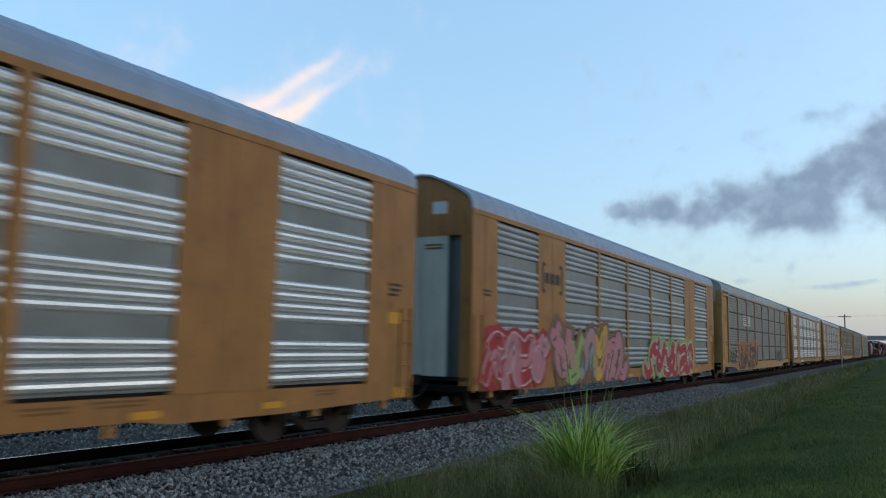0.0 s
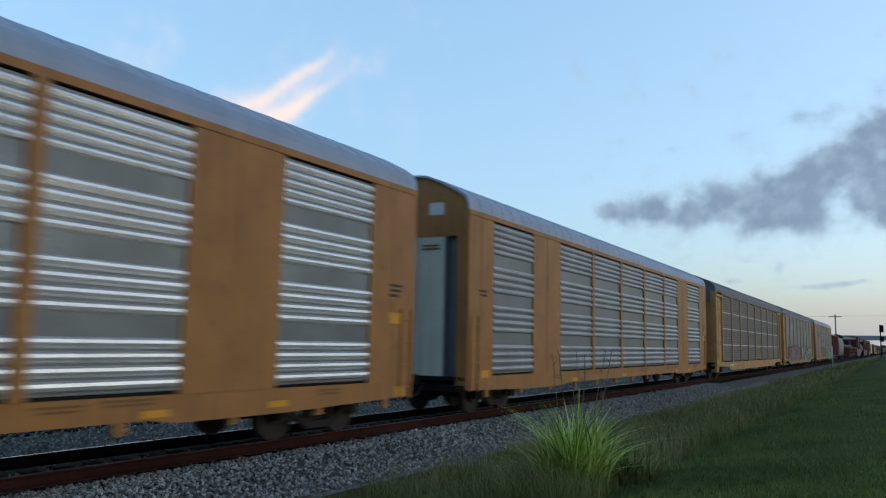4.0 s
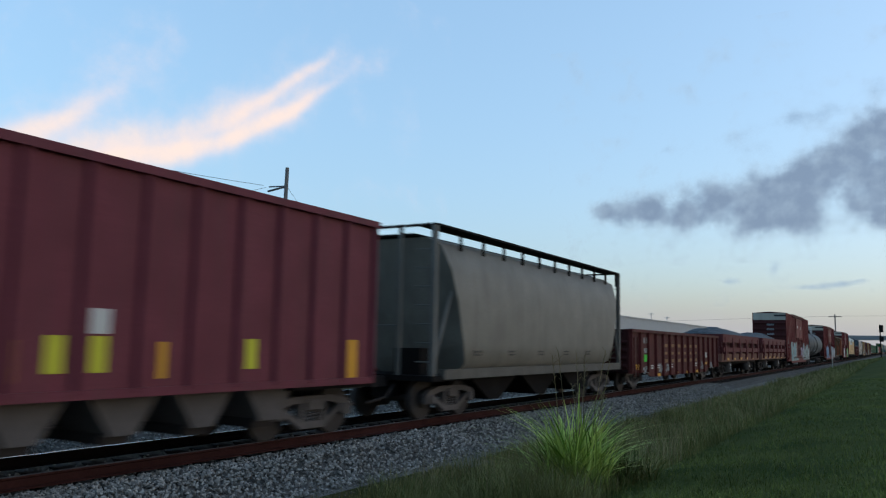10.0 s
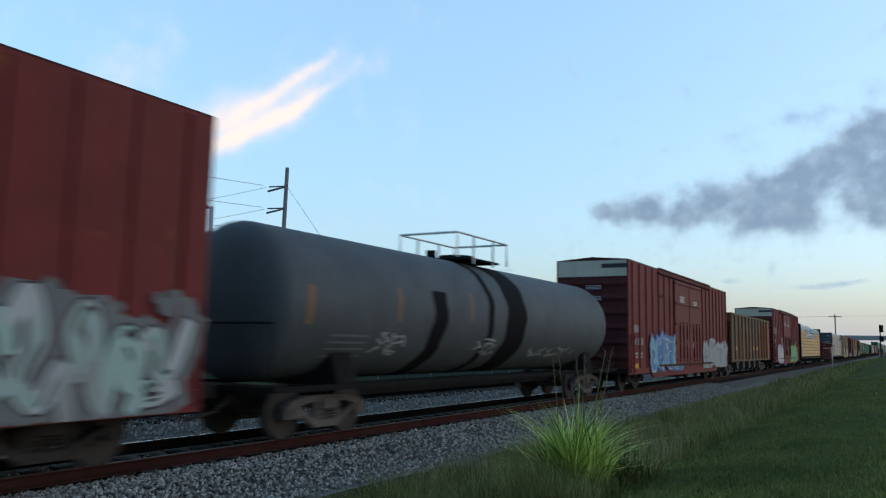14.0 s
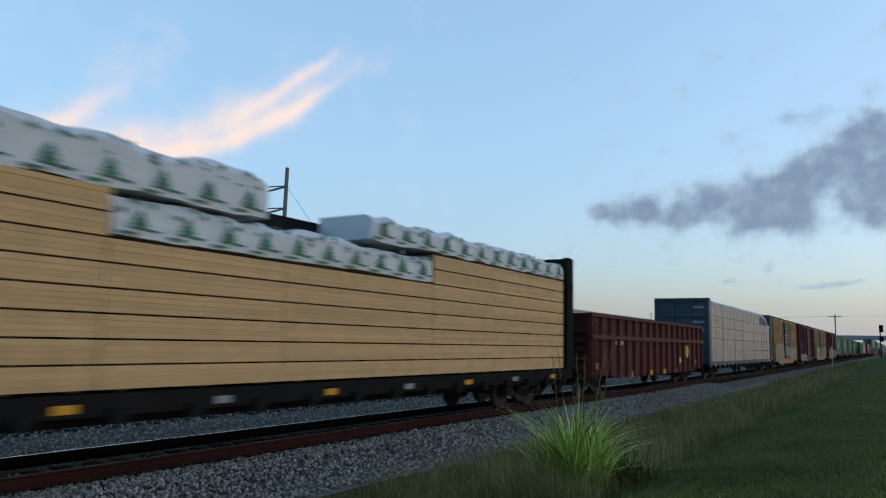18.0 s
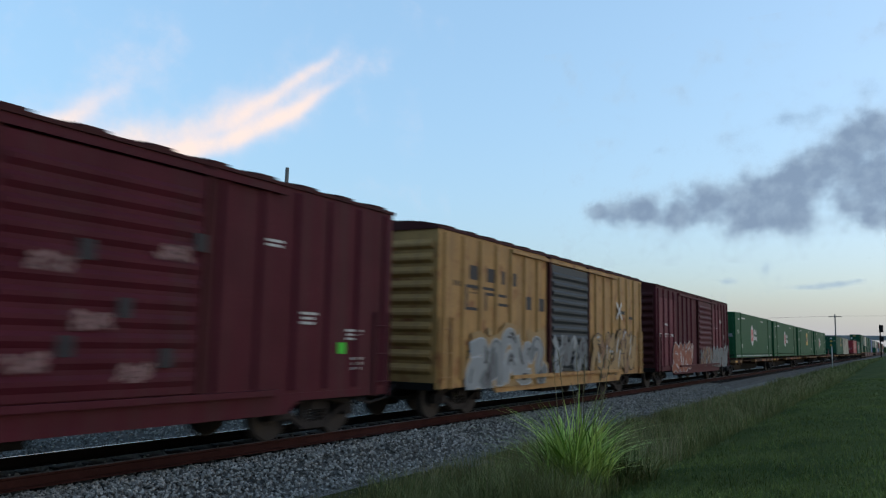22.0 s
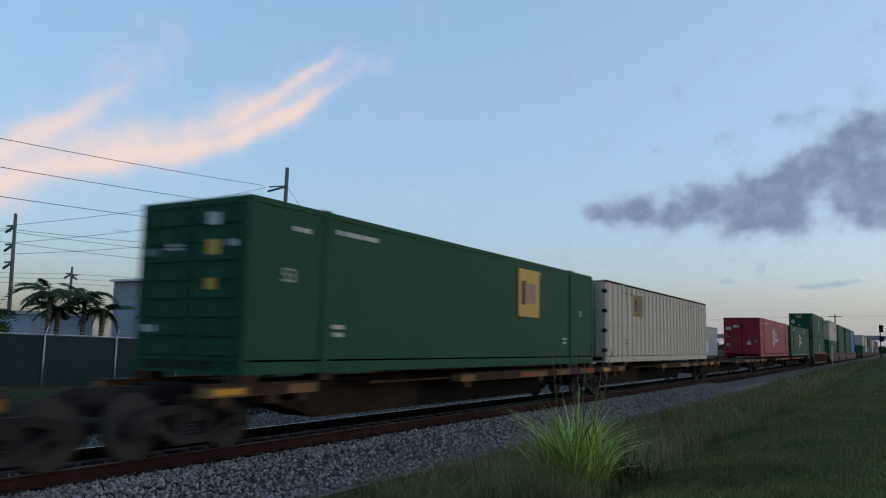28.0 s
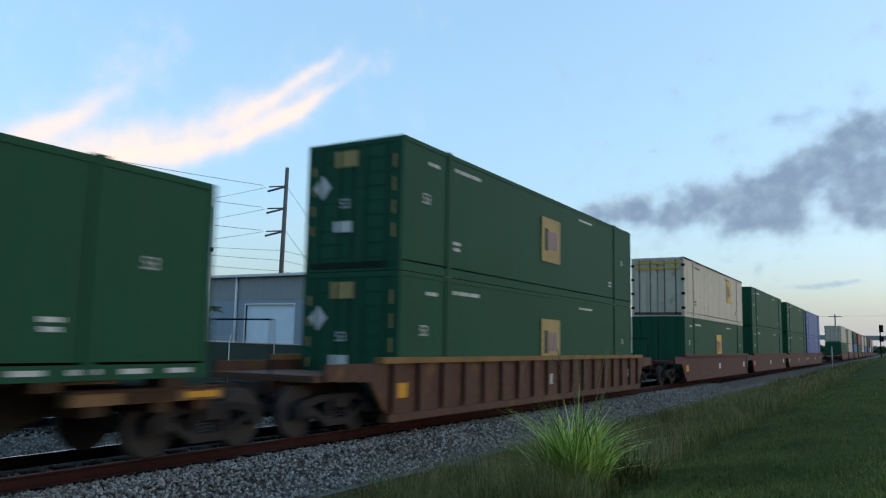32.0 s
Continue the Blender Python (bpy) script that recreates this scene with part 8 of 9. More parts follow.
def faded_sign(c, mat):
    """The maker's sign as plain bars and an angular bracket."""
    for k, (y, w) in enumerate(((-6.2, 0.4), (-5.3, 0.4), (-4.6, 0.16), (-3.9, 0.2))):
        plate(c, 1.452, y, 3.42, w, 0.34, mat, "sign_bar")
    for k, (y, w) in enumerate(((-3.0, 0.36), (-2.1, 0.4))):
        plate(c, 1.452, y, 2.85, w, 0.36, mat, "sign_bar")
    for y, z, w, h in ((-5.9, 3.08, 1.6, 0.07), (-6.4, 2.55, 0.8, 0.07), (-6.55, 2.8, 0.08, 0.5), (-5.0, 2.95, 1.2, 0.07), (-5.55, 2.75, 0.08, 0.42), (-4.7, 2.72, 0.8, 0.07)):
        plate(c, 1.452, y, z, w, h, mat, "sign_bar")


def box_marks(c, x, seed, cols):
    rng = random.Random(seed)
    for k in range(7):
        y = rng.choice((-7.0, -6.2, -5.3, 3.2, 4.4, 5.5, 6.6))
        bars(c, x, y + rng.uniform(-0.2, 0.2), rng.uniform(1.2, 3.3), rng.uniform(0.3, 0.6), rng.uniform(0.12, 0.3), cols[k % len(cols)], rng.randint(1, 3))


c = old_boxcar(466.7, "faded yellow boxcar with a dark blue-grey door and worn graffiti", railbox_yellow, railbox_yellow, door_dark, 16, dark_oxide)
faded_sign(c, black_mark)
for z in (1.9, 2.4, 2.75, 3.0):
    bars(c, 1.565, -0.9, z, 0.9, 0.12, white_mark, 1)
graffiti(c, 1.515, -7.2, -2.2, 0.75, 2.1, ["grey", "brown", "tan"], "slate", "tan", 19, 5, "worn brown and grey spray-painted piece", "pale")
graffiti(c, 1.515, 1.9, 7.0, 0.75, 1.9, ["grey", "tan"], "brown", None, 20, 6, "worn grey spray-painted piece")
graffiti(c, 1.57, -1.3, 1.3, 1.2, 1.9, ["grey"], None, None, 29, 4, "small grey spray-painted tag")
box_marks(c, 1.45, 1, [black_mark, white_mark])
for sgn in (-1, 1):
    made("cross_mark", lambda bm: stroke_mesh(bm, [((4.85 - 0.25 * sgn, 2.75), (4.85 + 0.25 * sgn, 3.25))], 0.12, 1.515, 1.52), white_mark, c, "white painted cross")
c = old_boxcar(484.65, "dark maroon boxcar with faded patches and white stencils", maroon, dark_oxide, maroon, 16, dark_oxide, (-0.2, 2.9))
for y in (-6.2, -4.9):
    plate(c, 1.451, y, 1.9, 1.1, 1.7, purple_red, "faded_patch", "faded paint patch")
box_marks(c, 1.459, 2, [white_mark, white_mark])
for k, (y, z) in enumerate(((0.3, 1.4), (1.1, 1.9), (0.5, 2.6), (1.8, 1.25), (2.3, 2.9))):
    graffiti(c, 1.565, y - 0.25, y + 0.3, z - 0.12, z + 0.12, ["scrub"], None, None, 61 + k, 3, "scrubbed pale spray-painted tag")
    plate(c, 1.562, y + 0.5, z + 0.2, 0.22, 0.26, black_mark, "notice", "dark notice plate")
graffiti(c, 1.515, -6.6, -1.0, 0.6, 1.3, ["grey"], "lilac", None, 21, 6, "pale spray-painted tag")
plate(c, 1.46, 6.3, 1.6, 0.2, 0.2, green_tag, "green_card", "bright green card")
c = old_boxcar(502.2, "faded yellow boxcar with a dark door and grey graffiti", railbox_yellow, railbox_yellow, door_dark, 16, dark_oxide)
faded_sign(c, black_mark)
graffiti(c, 1.515, -6.6, -2.0, 0.65, 2.0, ["grey", "slate", "grey"], "pale", "tan", 22, 5, "grey and lilac spray-painted piece", "black")
graffiti(c, 1.515, 2.0, 6.7, 0.65, 2.2, ["tan", "brown", "tan"], "black", None, 23, 6, "bare-filled spray-painted piece with pale and black outlines", "pale")
graffiti(c, 1.57, -1.4, 1.3, 0.9, 2.0, ["grey", "slate"], None, None, 24, 4, "dull grey spray-painted tag")
box_marks(c, 1.45, 3, [black_mark, brown_mark := spray("brown_stencil", (0.12, 0.07, 0.03))])
for sgn in (-1, 1):
    made("cross_mark", lambda bm: stroke_mesh(bm, [((4.85 - 0.25 * sgn, 2.75), (4.85 + 0.25 * sgn, 3.25))], 0.12, 1.515, 1.52), white_mark, c, "white painted cross")
c = old_boxcar(520.1, "dull purple-maroon boxcar with rust-red and white graffiti", maroon, dark_oxide, maroon, 16, dark_oxide, (-0.2, 2.9))
for y, w in ((-6.7, 1.4), (-5.2, 1.1), (4.6, 3.0)):
    plate(c, 1.451, y, 2.4, w, 2.9, purple_red, "faded_patch", "faded paint patch")
graffiti(c, 1.515, -5.3, -1.7, 0.6, 1.95, ["rust"], "white", None, 25, 4, "rust-red and white spray-painted piece", "white")
graffiti(c, 1.515, 3.1, 7.2, 0.7, 1.8, ["slate"], "grey", None, 26, 5, "dull lilac spray-painted piece")
graffiti(c, 1.57, 0.0, 2.7, 0.8, 1.8, ["slate", "brown"], None, None, 27, 5, "faded dark spray-painted tag", "pale")
box_marks(c, 1.459, 4, [white_mark])
for y in (-7.3, -6.5, -5.8):
    bars(c, 1.46, y, 2.25, 0.5, 0.2, white_mark, 2)


# ---- containers, spine cars and well cars ----
def container(s, z, label, mat, logo=None, ribbed=False, footer=False, L=16.15, seed=0, group="containers", endmat=None):
    """Fifty-three-foot box: corner posts, framed sides, pressed end doors and roof rails."""
    b = on_track(thing("container", label, "container", group), s, z)
    W, H = 1.295, 2.9
    body = endmat or mat
    lbl = ""
    boxes("side_wall", mat, b, [(W - 0.05, W - 0.015, -L / 2 + 0.08, L / 2 - 0.08, 0.235, H - 0.08), (-W + 0.015, -W + 0.05, -L / 2 + 0.08, L / 2 - 0.08, 0.235, H - 0.08)], key=("c_side", mat.name, L))
    if ribbed:
        n = 28
        for i in range(n):
            y = -L / 2 + 0.4 + (L - 0.8) * i / (n - 1)
            boxes("wall_rib", mat, b, [(W - 0.015, W + 0.012, -0.145, 0.145, 0.22, H - 0.1)], at=pose(0, y, 0), key=("c_rib", mat.name))
    boxes("frame", mat, b, [(W - 0.12, W, -L / 2, L / 2, 0.0, 0.2), (-W, -W + 0.12, -L / 2, L / 2, 0.0, 0.2), (W - 0.1, W, -L / 2, L / 2, H - 0.1, H), (-W, -W + 0.1, -L / 2, L / 2, H - 0.1, H)], "", key=("c_frame", mat.name, L))
    for y in (-L / 2 + 1.98, L / 2 - 1.98):
        boxes("lifting_post", mat, b, [(W - 0.06, W + 0.022, y - 0.09, y + 0.09, 0.0, H + 0.01)], key=("c_post", mat.name, round(y, 1)))
        boxes("corner_casting", galv if not footer else mat, b, [(W - 0.16, W + 0.02, y - 0.1, y + 0.1, H, H + 0.035), (-W - 0.02, -W + 0.16, y - 0.1, y + 0.1, H, H + 0.035)], key=("c_cast", round(y, 1)))
    boxes("corner_post", mat, b, [(min(sx * W, sx * (W - 0.12)), max(sx * W, sx * (W - 0.12)), min(e * L / 2, e * (L / 2 - 0.08)), max(e * L / 2, e * (L / 2 - 0.08)), 0.2, H - 0.1) for sx in (-1, 1) for e in (-1, 1)], key=("c_corner", mat.name, L))
    boxes("roof", mat, b, [(-W + 0.1, W - 0.1, -L / 2, L / 2, H - 0.06, H - 0.015)], key=("c_roof", mat.name, L))
    boxes("floor", black_steel, b, [(-W + 0.12, W - 0.12, -L / 2, L / 2, 0.05, 0.2)], key=("c_floor", L))
    def back(bm):
        box(bm, -W + 0.12, W - 0.12, L / 2 - 0.06, L / 2 - 0.02, 0.2, H - 0.06)
    made("rear_wall", back, mat, b, key=("c_back", mat.name, L))
    y = -L / 2
    for k, (x0, x1) in enumerate(((-W + 0.13, -0.02), (0.02, W - 0.13))):
        d = boxes("end_door", body, b, [(x0, x1, y + 0.02, y + 0.06, 0.2, H - 0.1)], "pressed steel end door", key=("c_door", body.name, L, k))
        for i in range(8):
            boxes("pressed_panel", body, d, [(x0 + 0.06, x1 - 0.06, y - (0.02 if seed else -0.006), y + 0.02, 0.3 + 0.31 * i, 0.48 + 0.31 * i)], key=("c_press", body.name, L, k, i, seed > 0))
    boxes("end_header", body, b, [(-W + 0.12, W - 0.12, y, y + 0.06, H - 0.12, H)], key=("c_head", body.name, L))
    boxes("end_sill", body, b, [(-W + 0.12, W - 0.12, y, y + 0.06, 0.0, 0.19)], key=("c_sill", body.name, L))
    made("lock_rod", lambda bm: [tube(bm, (x, -L / 2 - 0.03, 0.1), (x, -L / 2 - 0.03, H - 0.1), 0.018, 6) for x in (-0.9, -0.35, 0.35, 0.9)], body if mat is not cont_white else black_steel, d, key=("c_rods", L, mat is cont_white))
    if mat is cont_white:
        for z0 in (0.35, 1.05, 1.75, 2.45):
            for x0 in (-W - 0.02, W - 0.13):
                boxes("hinge", black_steel, b, [(x0, x0 + 0.15, -L / 2 - 0.03, -L / 2 + 0.1, z0, z0 + 0.13)], key=("c_hinge", x0, z0, L))
        boxes("roof_rail", black_steel, b, [(W - 0.08, W + 0.014, -L / 2, L / 2, H - 0.06, H + 0.012)], key=("c_rail", L))
    rng = random.Random(seed)
    if seed:
        for k in range(7):
            end_bars(b, -L / 2 - 0.014, rng.choice((-0.95, -0.4, 0.5, 0.95)), rng.uniform(0.4, 2.6), rng.uniform(0.2, 0.42), rng.uniform(0.1, 0.26), rng.choice((white_mark, SP["grey"], logo_yellow)), rng.randint(1, 2), "placard")
    # size mark, owner's number and notices
    mk = white_mark if mat is not cont_white else black_mark
    if mat is not cont_white:
        lettering("53", 0.34, mk, b, Matrix.Translation((W - 0.012, -L / 2 + 1.0, 1.55)) @ SIDE)
        lettering("53", 0.26, mk, b, Matrix.Translation((W - 0.012, L / 2 - 1.1, 1.5)) @ SIDE)
        bars(b, W - 0.015, -L / 2 + 1.3, H - 0.42, 0.45, 0.15, mk, 1)
    bars(b, W - 0.015, -L / 2 + 2.9, H - 0.33, 1.3, 0.16, mk, 1)
    bars(b, W - 0.015, L / 2 - 5.0 if not ribbed else L / 2 - 3.6, H - 0.3, 1.2, 0.12, mk, 1)
    bars(b, W - 0.015, -L / 2 + 2.4, 0.75, 0.35, 0.28, mk, 2)
    bars(b, W - 0.015, L / 2 - 2.5, 0.7, 0.3, 0.24, mk, 2)
    if footer:
        for i in range(22):
            plate(b, W - 0.001, -L / 2 + 0.5 + (L - 1.0) * i / 21, 0.11, 0.42, 0.07, white_mark, "reflector")
    if logo:
        logo(b, L, W)
    return b


def hexagon_logo(wmat, pos=6.6, inc=False):
    def fn(b, L, W):
        yc, zc, x = -L / 2 + pos, 1.5, W - 0.013
        made("emblem", lambda bm: prism(bm, [(yc - 0.52, zc - 0.42), (yc, zc - 0.74), (yc + 0.52, zc - 0.42), (yc + 0.52, zc + 0.42), (yc, zc + 0.74), (yc - 0.52, zc + 0.42)], x, x + 0.006, "x"), white_mark, b, "white hexagonal emblem")
        boxes("emblem_bar", wmat, b, [(x + 0.006, x + 0.01, yc - 0.33, yc - 0.07, zc - 0.4, zc + 0.4), (x + 0.006, x + 0.01, yc + 0.07, yc + 0.33, zc - 0.4, zc + 0.4)])
        k = yc + 0.85
        boxes("sign_word", white_mark, b, [(x, x + 0.006, k + 0.1, k + 0.38, zc + 0.1, zc + 0.46), (x, x + 0.006, k + 0.46, k + 0.7, zc + 0.1, zc + 0.3), (x, x + 0.006, k + 0.78, k + 1.02, zc + 0.1, zc + 0.4)])
        boxes("sign_word", white_mark, b, [(x, x + 0.006, k - 0.12 + 0.27 * i, k + 0.1 + 0.27 * i, zc - 0.3 - 0.08 * (i == 4), zc - 0.06 + 0.08 * (i == 0)) for i in range(5 + 2 * inc)])
    return fn


def square_logo(pos=9.4, zc=1.75, w=0.7, h=0.66, mat=None):
    def fn(b, L, W):
        yc, x = -L / 2 + pos, W + 0.013
        boxes("emblem", mat or logo_yellow, b, [(x, x + 0.006, yc - w, yc + w, zc - h, zc + h)], "yellow square emblem")
        boxes("emblem_bar", black_mark, b, [(x + 0.0065, x + 0.011, yc - 0.72 * w, yc - 0.36 * w, zc - 0.5 * h, zc + 0.5 * h)])
        boxes("emblem_bar", logo_purple, b, [(x + 0.0065, x + 0.011, yc + k * w, yc + (k + 0.14) * w, zc - 0.42 * h, zc + 0.42 * h) for k in (-0.17, 0.14, 0.43)])
    return fn


def spine_platform(s, label, lead, trail, flip=1):
    """One platform of a spine car: deep centre beam, side rails on outriggers; flip turns it end for end."""
    car = on_track(thing("spine_car", label, "railway car", "spine cars"), s)
    L = 17.6
    def beam(bm):
        prism(bm, [(-L / 2, 1.0), (-L / 2, 0.75), (-7.0, 0.74), (-5.2, 0.26), (5.2, 0.26), (7.0, 0.74), (L / 2, 0.75), (L / 2, 1.0)], -0.42, 0.42, "x")
    made("centre_beam", beam, black_steel, car, "black fish-belly centre beam", key="sp_beam")
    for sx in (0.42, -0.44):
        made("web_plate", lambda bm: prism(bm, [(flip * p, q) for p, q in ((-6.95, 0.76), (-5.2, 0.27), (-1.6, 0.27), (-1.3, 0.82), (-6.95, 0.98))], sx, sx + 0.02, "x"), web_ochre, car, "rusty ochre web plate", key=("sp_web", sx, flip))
    for u, v in ((-8.8, -6.3), (-1.1, 8.1)):
        a, b = sorted((u * flip, v * flip))
        boxes("side_rail", flat_rust, car, [(1.1, 1.36, a, b, 0.84, 1.0), (-1.36, -1.1, a, b, 0.84, 1.0)], key=("sp_rail", a))
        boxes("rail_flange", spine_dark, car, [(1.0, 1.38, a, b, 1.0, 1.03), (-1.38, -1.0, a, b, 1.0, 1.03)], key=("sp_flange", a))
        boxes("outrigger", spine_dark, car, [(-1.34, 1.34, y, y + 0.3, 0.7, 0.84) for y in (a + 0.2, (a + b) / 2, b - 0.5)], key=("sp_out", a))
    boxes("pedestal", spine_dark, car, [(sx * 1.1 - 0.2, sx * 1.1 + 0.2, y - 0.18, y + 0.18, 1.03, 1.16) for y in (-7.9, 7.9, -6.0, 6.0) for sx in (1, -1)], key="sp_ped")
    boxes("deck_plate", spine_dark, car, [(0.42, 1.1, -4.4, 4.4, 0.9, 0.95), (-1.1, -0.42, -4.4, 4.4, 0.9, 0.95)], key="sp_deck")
    for y, m in ((-8.4, yellow_mark), (2.6, orange_rib), (7.6, orange_rib)):
        plate(car, 1.36, y * flip, 0.92, 0.6, 0.09, m, "reflector")
    for y, w in ((-7.5, 0.9), (0.9, 2.6), (4.4, 0.7), (6.3, 0.9)):
        boxes("grime_patch", spine_dark, car, [(1.361, 1.364, y * flip - w / 2, y * flip + w / 2, 0.845, 0.995)], key=("sp_grime", y, flip))
    if lead:
        trucks(car, (-8.75,))
        coupler(car, -L / 2, -1)
    trucks(car, (8.85,))
    return car


platforms = [(539.5, 1), (556.9, 0), (574.65, 0), (592.2, 0), (609.9, 0)]
for s_, lead in platforms:
    spine_platform(s_, "rusty ochre spine car platform carrying a container" if s_ < 600 else "empty rusty ochre spine car platform", lead, 1, -1 if s_ > 600 else 1)
container(539.5, 1.16, "dark green container with a white hexagonal emblem and white foot marks", cont_green, hexagon_logo(red_mark, 6.5), footer=True, seed=1)
container(556.85, 1.16, "dark green container with a white hexagonal emblem", cont_green, hexagon_logo(red_mark, 7.3), seed=2)
container(574.6, 1.16, "dark green container with a yellow square emblem", cont_green, square_logo(8.6), seed=3)
container(592.3, 1.16, "dark green container with a white hexagonal emblem", cont_green, hexagon_logo(red_mark), seed=4)


def hitch(s):
    h = on_track(thing("trailer_hitch", "red and brown fold-down trailer hitch standing on an empty platform", "hitch"), s, 1.0)
    for x in (-0.5, 0.38):
        made("hitch_leg", lambda bm: prism(bm, [(-0.3, 0.02), (0.3, 0.02), (1.0, 0.86), (0.6, 0.86)], x, x + 0.12, "x"), well_brown, h)
    for x in (-0.45, 0.33):
        made("hitch_brace", lambda bm: prism(bm, [(0.9, 0.02), (1.8, 0.02), (1.6, 0.86), (1.05, 0.86)], x, x + 0.12, "x"), maroon, h, "dark maroon plate brace")
    boxes("hitch_plate", black_steel, h, [(-0.5, 0.5, 0.5, 1.75, 0.861, 0.96)])
    boxes("hitch_lever", red_mark, h, [(-0.5, 0.5, -1.5, -0.6, 0.02, 0.12)], "red lever block")
    return h


hitch(616.6)
for s_, lead in ((630.55, 1), (648.3, 0), (666.0, 0), (684.0, 0), (702.8, 0)):
    spine_platform(s_, "rusty ochre spine car platform carrying a container" if s_ != 666.0 else "empty rusty ochre spine car platform", lead, 1, -1 if s_ > 690 else 1)
container(630.55, 1.16, "dark green container with a yellow square emblem and a notice-covered door", cont_green2, square_logo(10.9, 1.99), seed=5)
container(648.3, 1.16, "grimy off-white corrugated container with a yellow square emblem", cont_white, square_logo(3.94, 2.16, 0.63, 0.42, material("faded_brown_yellow", (0.2, 0.125, 0.04), 0.6, var=0.2, streak=0.4)), ribbed=True, L=16.6, seed=0)
container(683.75, 1.16, "red container with a white hexagonal emblem", cont_red, hexagon_logo(SP["pink"], 7.3, True), L=16.85, seed=6)
container(702.85, 1.16, "dark green container with a white hexagonal emblem and white foot marks", cont_green2, hexagon_logo(red_mark, 7.3), footer=True, L=16.9, seed=7)


chord_ochre = material("ochre_worn_chord", (0.19, 0.105, 0.035), 0.7, var=0.3, streak=0.4, rust=0.3)


def well_car(s, label, mat, ribbed=True):
    """Deep well between two platforms: side sills with stakes, end decks over the trucks."""
    car = on_track(thing("well_car", label, "railway car", "well cars"), s)
    Lw, L = 17.2, 21.4
    boxes("well_side", mat, car, [(1.33, 1.38, -Lw / 2, Lw / 2, 0.3, 1.3), (-1.38, -1.33, -Lw / 2, Lw / 2, 0.3, 1.3)], key=("w_side", mat.name))
    boxes("top_chord", chord_ochre if ribbed else mat, car, [(1.3, 1.5, -Lw / 2 - 0.3, Lw / 2 + 0.3, 1.3, 1.42), (-1.5, -1.3, -Lw / 2 - 0.3, Lw / 2 + 0.3, 1.3, 1.42)], key=("w_chord", mat.name))
    if ribbed:
        for i in range(18):
            y = -Lw / 2 + 0.2 + (Lw - 0.4) * i / 17
            boxes("side_stake", mat, car, [(1.38, 1.48, -0.07, 0.07, 0.32, 1.3), (-1.48, -1.38, -0.07, 0.07, 0.32, 1.3)], at=pose(0, y, 0), key=("w_stake", mat.name))
    boxes("bottom_chord", mat, car, [(1.2, 1.46, -Lw / 2, Lw / 2, 0.14, 0.3), (-1.46, -1.2, -Lw / 2, Lw / 2, 0.14, 0.3)], key=("w_bot", mat.name))
    boxes("floor", black_steel, car, [(-1.32, 1.32, -Lw / 2, Lw / 2, 0.2, 0.3)], key="w_floor")
    for e in (-1, 1):
        def deck(bm):
            a, b = sorted((e * (Lw / 2 + 0.02), e * L / 2))
            box(bm, -1.3, 1.3, a, b, 0.98, 1.1)
            for sx in (-1, 1):
                prism(bm, [(e * Lw / 2, 0.3), (e * Lw / 2, 1.3), (e * (L / 2 - 0.2), 1.3), (e * (L / 2 - 0.2), 1.0), (e * (Lw / 2 + 0.6), 0.95)], sx * 1.3, sx * 1.4, "x")
            box(bm, -0.3, 0.3, a, b, 0.7, 0.97)
        made("end_deck", deck, mat, car, key=("w_deck", mat.name, e))
    for e in (-1, 1):
        made("handrail", lambda bm: pipe(bm, [(-1.35, e * (L / 2 - 0.05), 1.1), (-1.35, e * (L / 2 - 0.05), 2.1), (0.2, e * (L / 2 - 0.05), 2.1), (0.2, e * (L / 2 - 0.05), 1.1)], 0.02, 6), black_steel, car, key=("w_rail", e))
    for k in range(3):
        plate(car, 1.39, -Lw / 2 + 0.5 + 7.8 * k, 0.75, 0.5, 0.3, yellow_mark if k == 0 else white_mark, "reflector")
    trucks(car, (-L / 2 + 1.0, L / 2 - 1.0))
    coupler(car, -L / 2, -1)
    coupler(car, L / 2, 1)
    return car


faded_gold = material("faded_gold_emblem", (0.32, 0.23, 0.09), 0.6, var=0.2, streak=0.3)


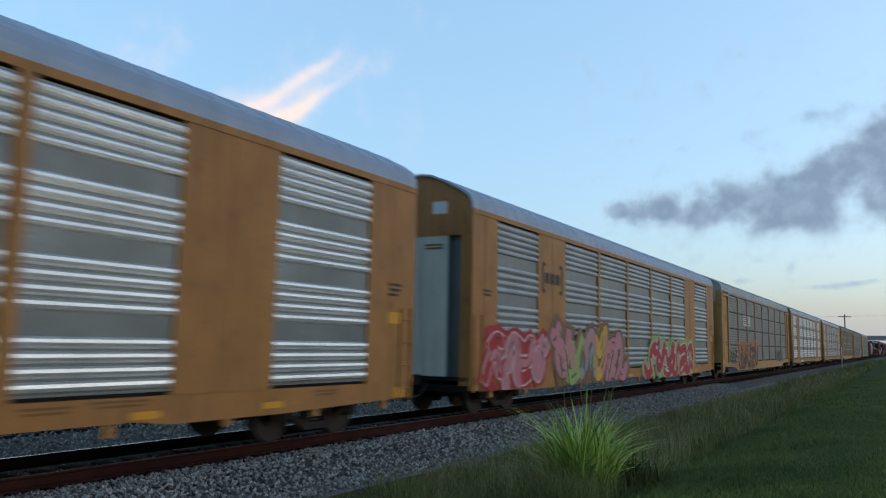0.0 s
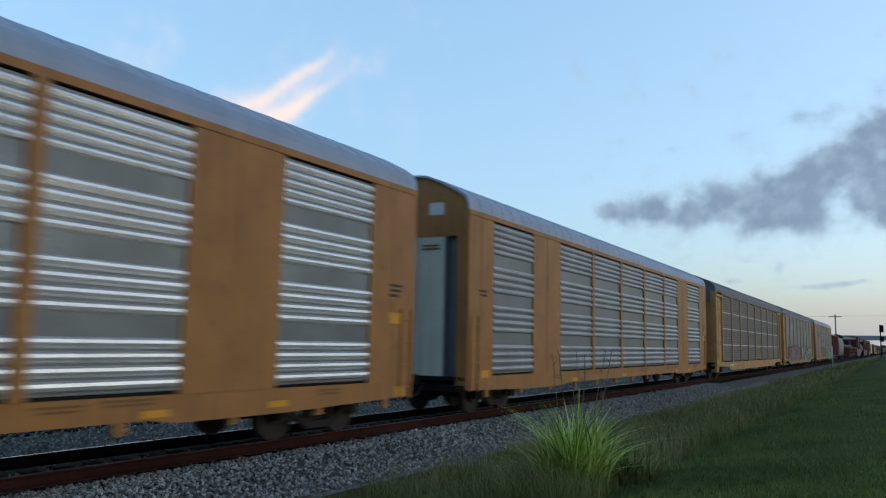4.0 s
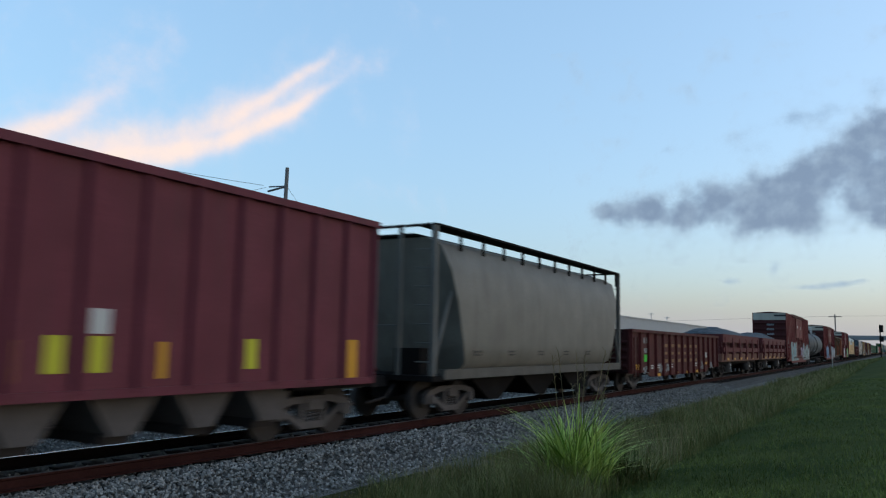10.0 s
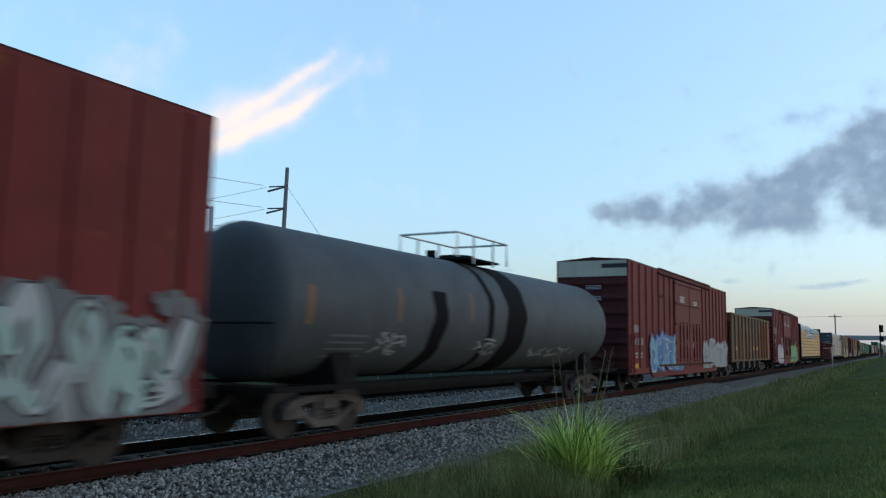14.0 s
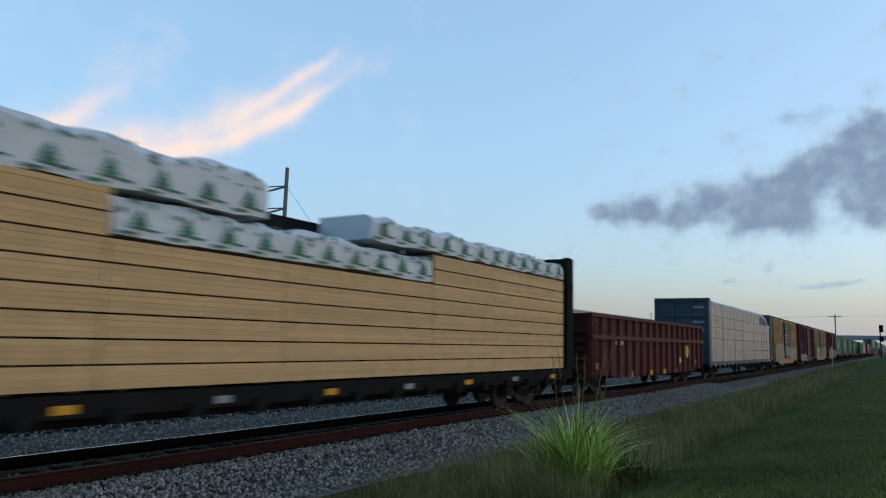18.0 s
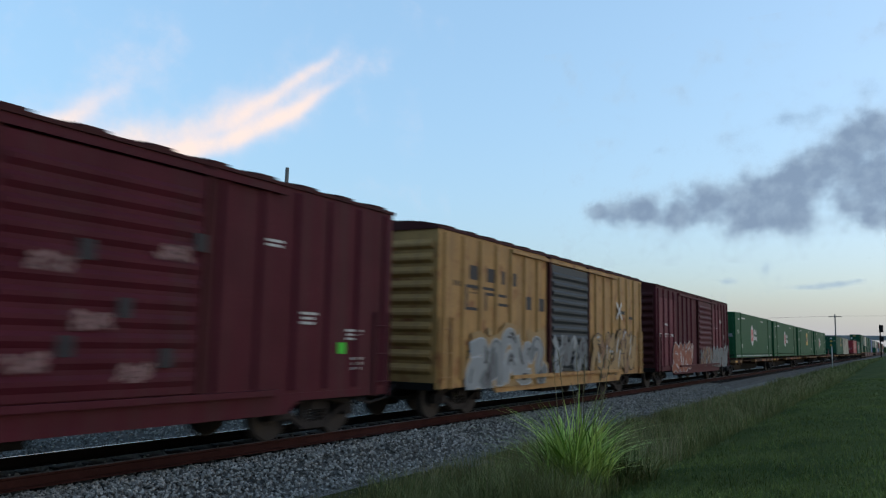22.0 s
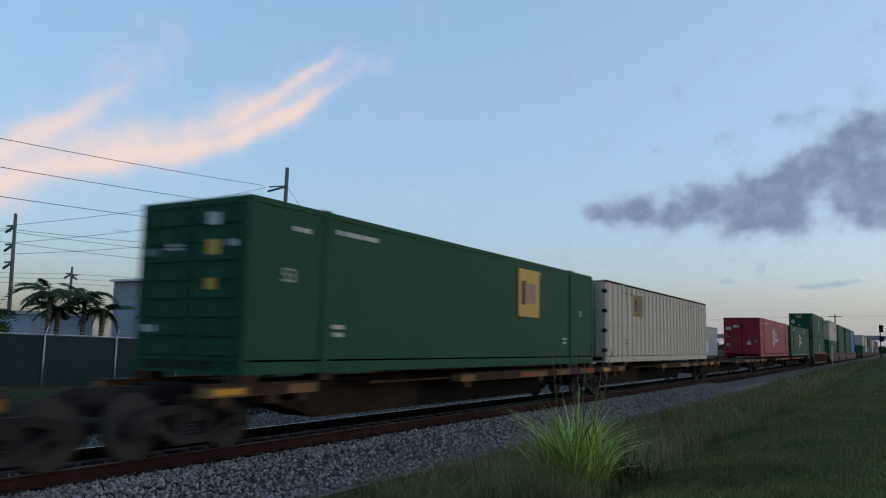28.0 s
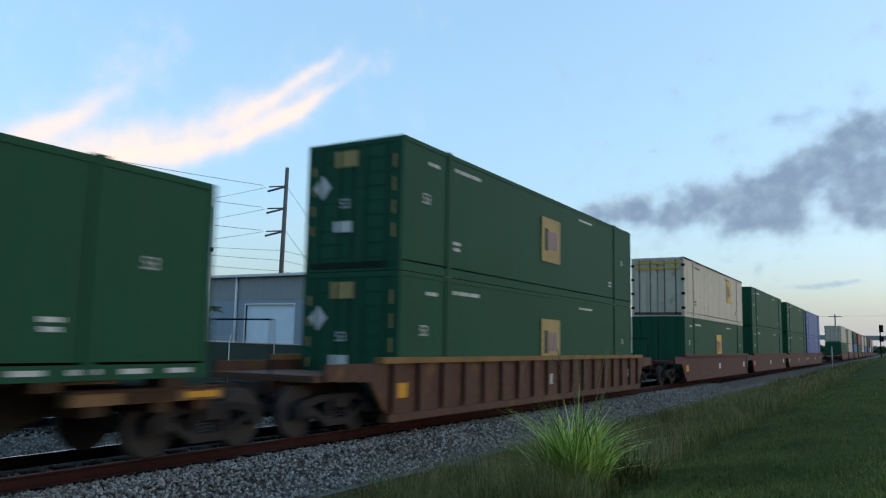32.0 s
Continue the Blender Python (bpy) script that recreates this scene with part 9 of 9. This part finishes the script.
def emp_end(b, L=16.15):
    """Notices on the leading end of a well-car container."""
    y = -L / 2 - 0.014
    end_bars(b, y, -0.2, 2.45, 0.62, 0.36, faded_gold, 1, "emblem")
    for k in range(4):
        end_bars(b, y, 1.1, 0.8 + 0.5 * k, 0.055, 0.3, faded_gold, 1, "reflector")
        end_bars(b, y, -1.1, 0.9 + 0.45 * k, 0.055, 0.22, faded_gold, 1, "reflector")
    end_bars(b, y, -0.25, 0.95, 0.5, 0.24, white_mark, 1, "placard")
    made("diamond_placard", lambda bm: prism(bm, [(-0.85, 1.62), (-0.6, 1.9), (-0.85, 2.18), (-1.1, 1.9)], y - 0.008, y - 0.003), white_mark, b, "white diamond placard")
    lettering("53", 0.3, white_mark, b, Matrix.Translation((-0.2, y - 0.004, 1.4)) @ FRONT)


well_car(724.5, "rusty brown ribbed well car holding two stacked containers", well_brown)
b = container(724.5, 0.32, "deep green container sitting low in a well car", cont_green2, square_logo(8.1, 1.5, mat=faded_gold), seed=0)
emp_end(b)
b = container(724.5, 3.235, "deep green container stacked on another in a well car", cont_green2, square_logo(8.1, 1.6, mat=faded_gold), seed=0)
emp_end(b)
for k, (s_, lo, hi, lol, hil) in enumerate([(749.4, cont_green2, cont_white, "deep green container low in a well car", "white container with yellow stripes stacked on top"), (769.5, cont_green2, cont_green2, "deep green container low in a well car", "weathered green container stacked on top"), (789.5, cont_green2, cont_green2, "deep green container low in a well car", "weathered green container stacked on top"), (807.0, cont_blue, cont_blue, "blue container low in a well car", "blue container stacked on top")]):
    well_car(s_, "smooth maroon well car holding stacked containers", well_maroon, False)
    container(s_, 0.32, lol, lo, square_logo(8.1, 1.5) if k == 0 else None)
    t_ = container(s_, 3.235, hil, hi, square_logo(11.5, 1.9) if k == 0 else None)
    if k == 0:
        for z_ in (2.35, 2.62):
            end_bars(t_, -16.15 / 2 - 0.03, 0, z_, 2.2, 0.12, logo_yellow, 1, "stripe")
for s_ in (826.0, 845.0):
    spine_platform(s_, "empty rusty ochre spine car platform", 1, 1)
for k in range(9):
    s_ = 866.0 + 21.8 * k
    well_car(s_, "smooth maroon well car holding stacked containers", well_maroon, False)
    for z_, m in ((0.32, (cont_green2, cont_white, cont_blue)[k % 3]), (3.235, (cont_white, cont_white, cont_green2, cont_red)[k % 4])):
        container(s_, z_, "container riding in a well car far down the train", m)


# ---- what moves ----
def motions():
    for ob, s, z in RUNNING:
        walk(ob, [(t, pose(0, s - run(t), z)) for t in range(0, 33, 2)])
    for ob, base, drift in DRIFTING:
        walk(ob, [(t, Matrix.Translation(Vector(drift) * t) @ base) for t in (0, 16, 32)])


motions()
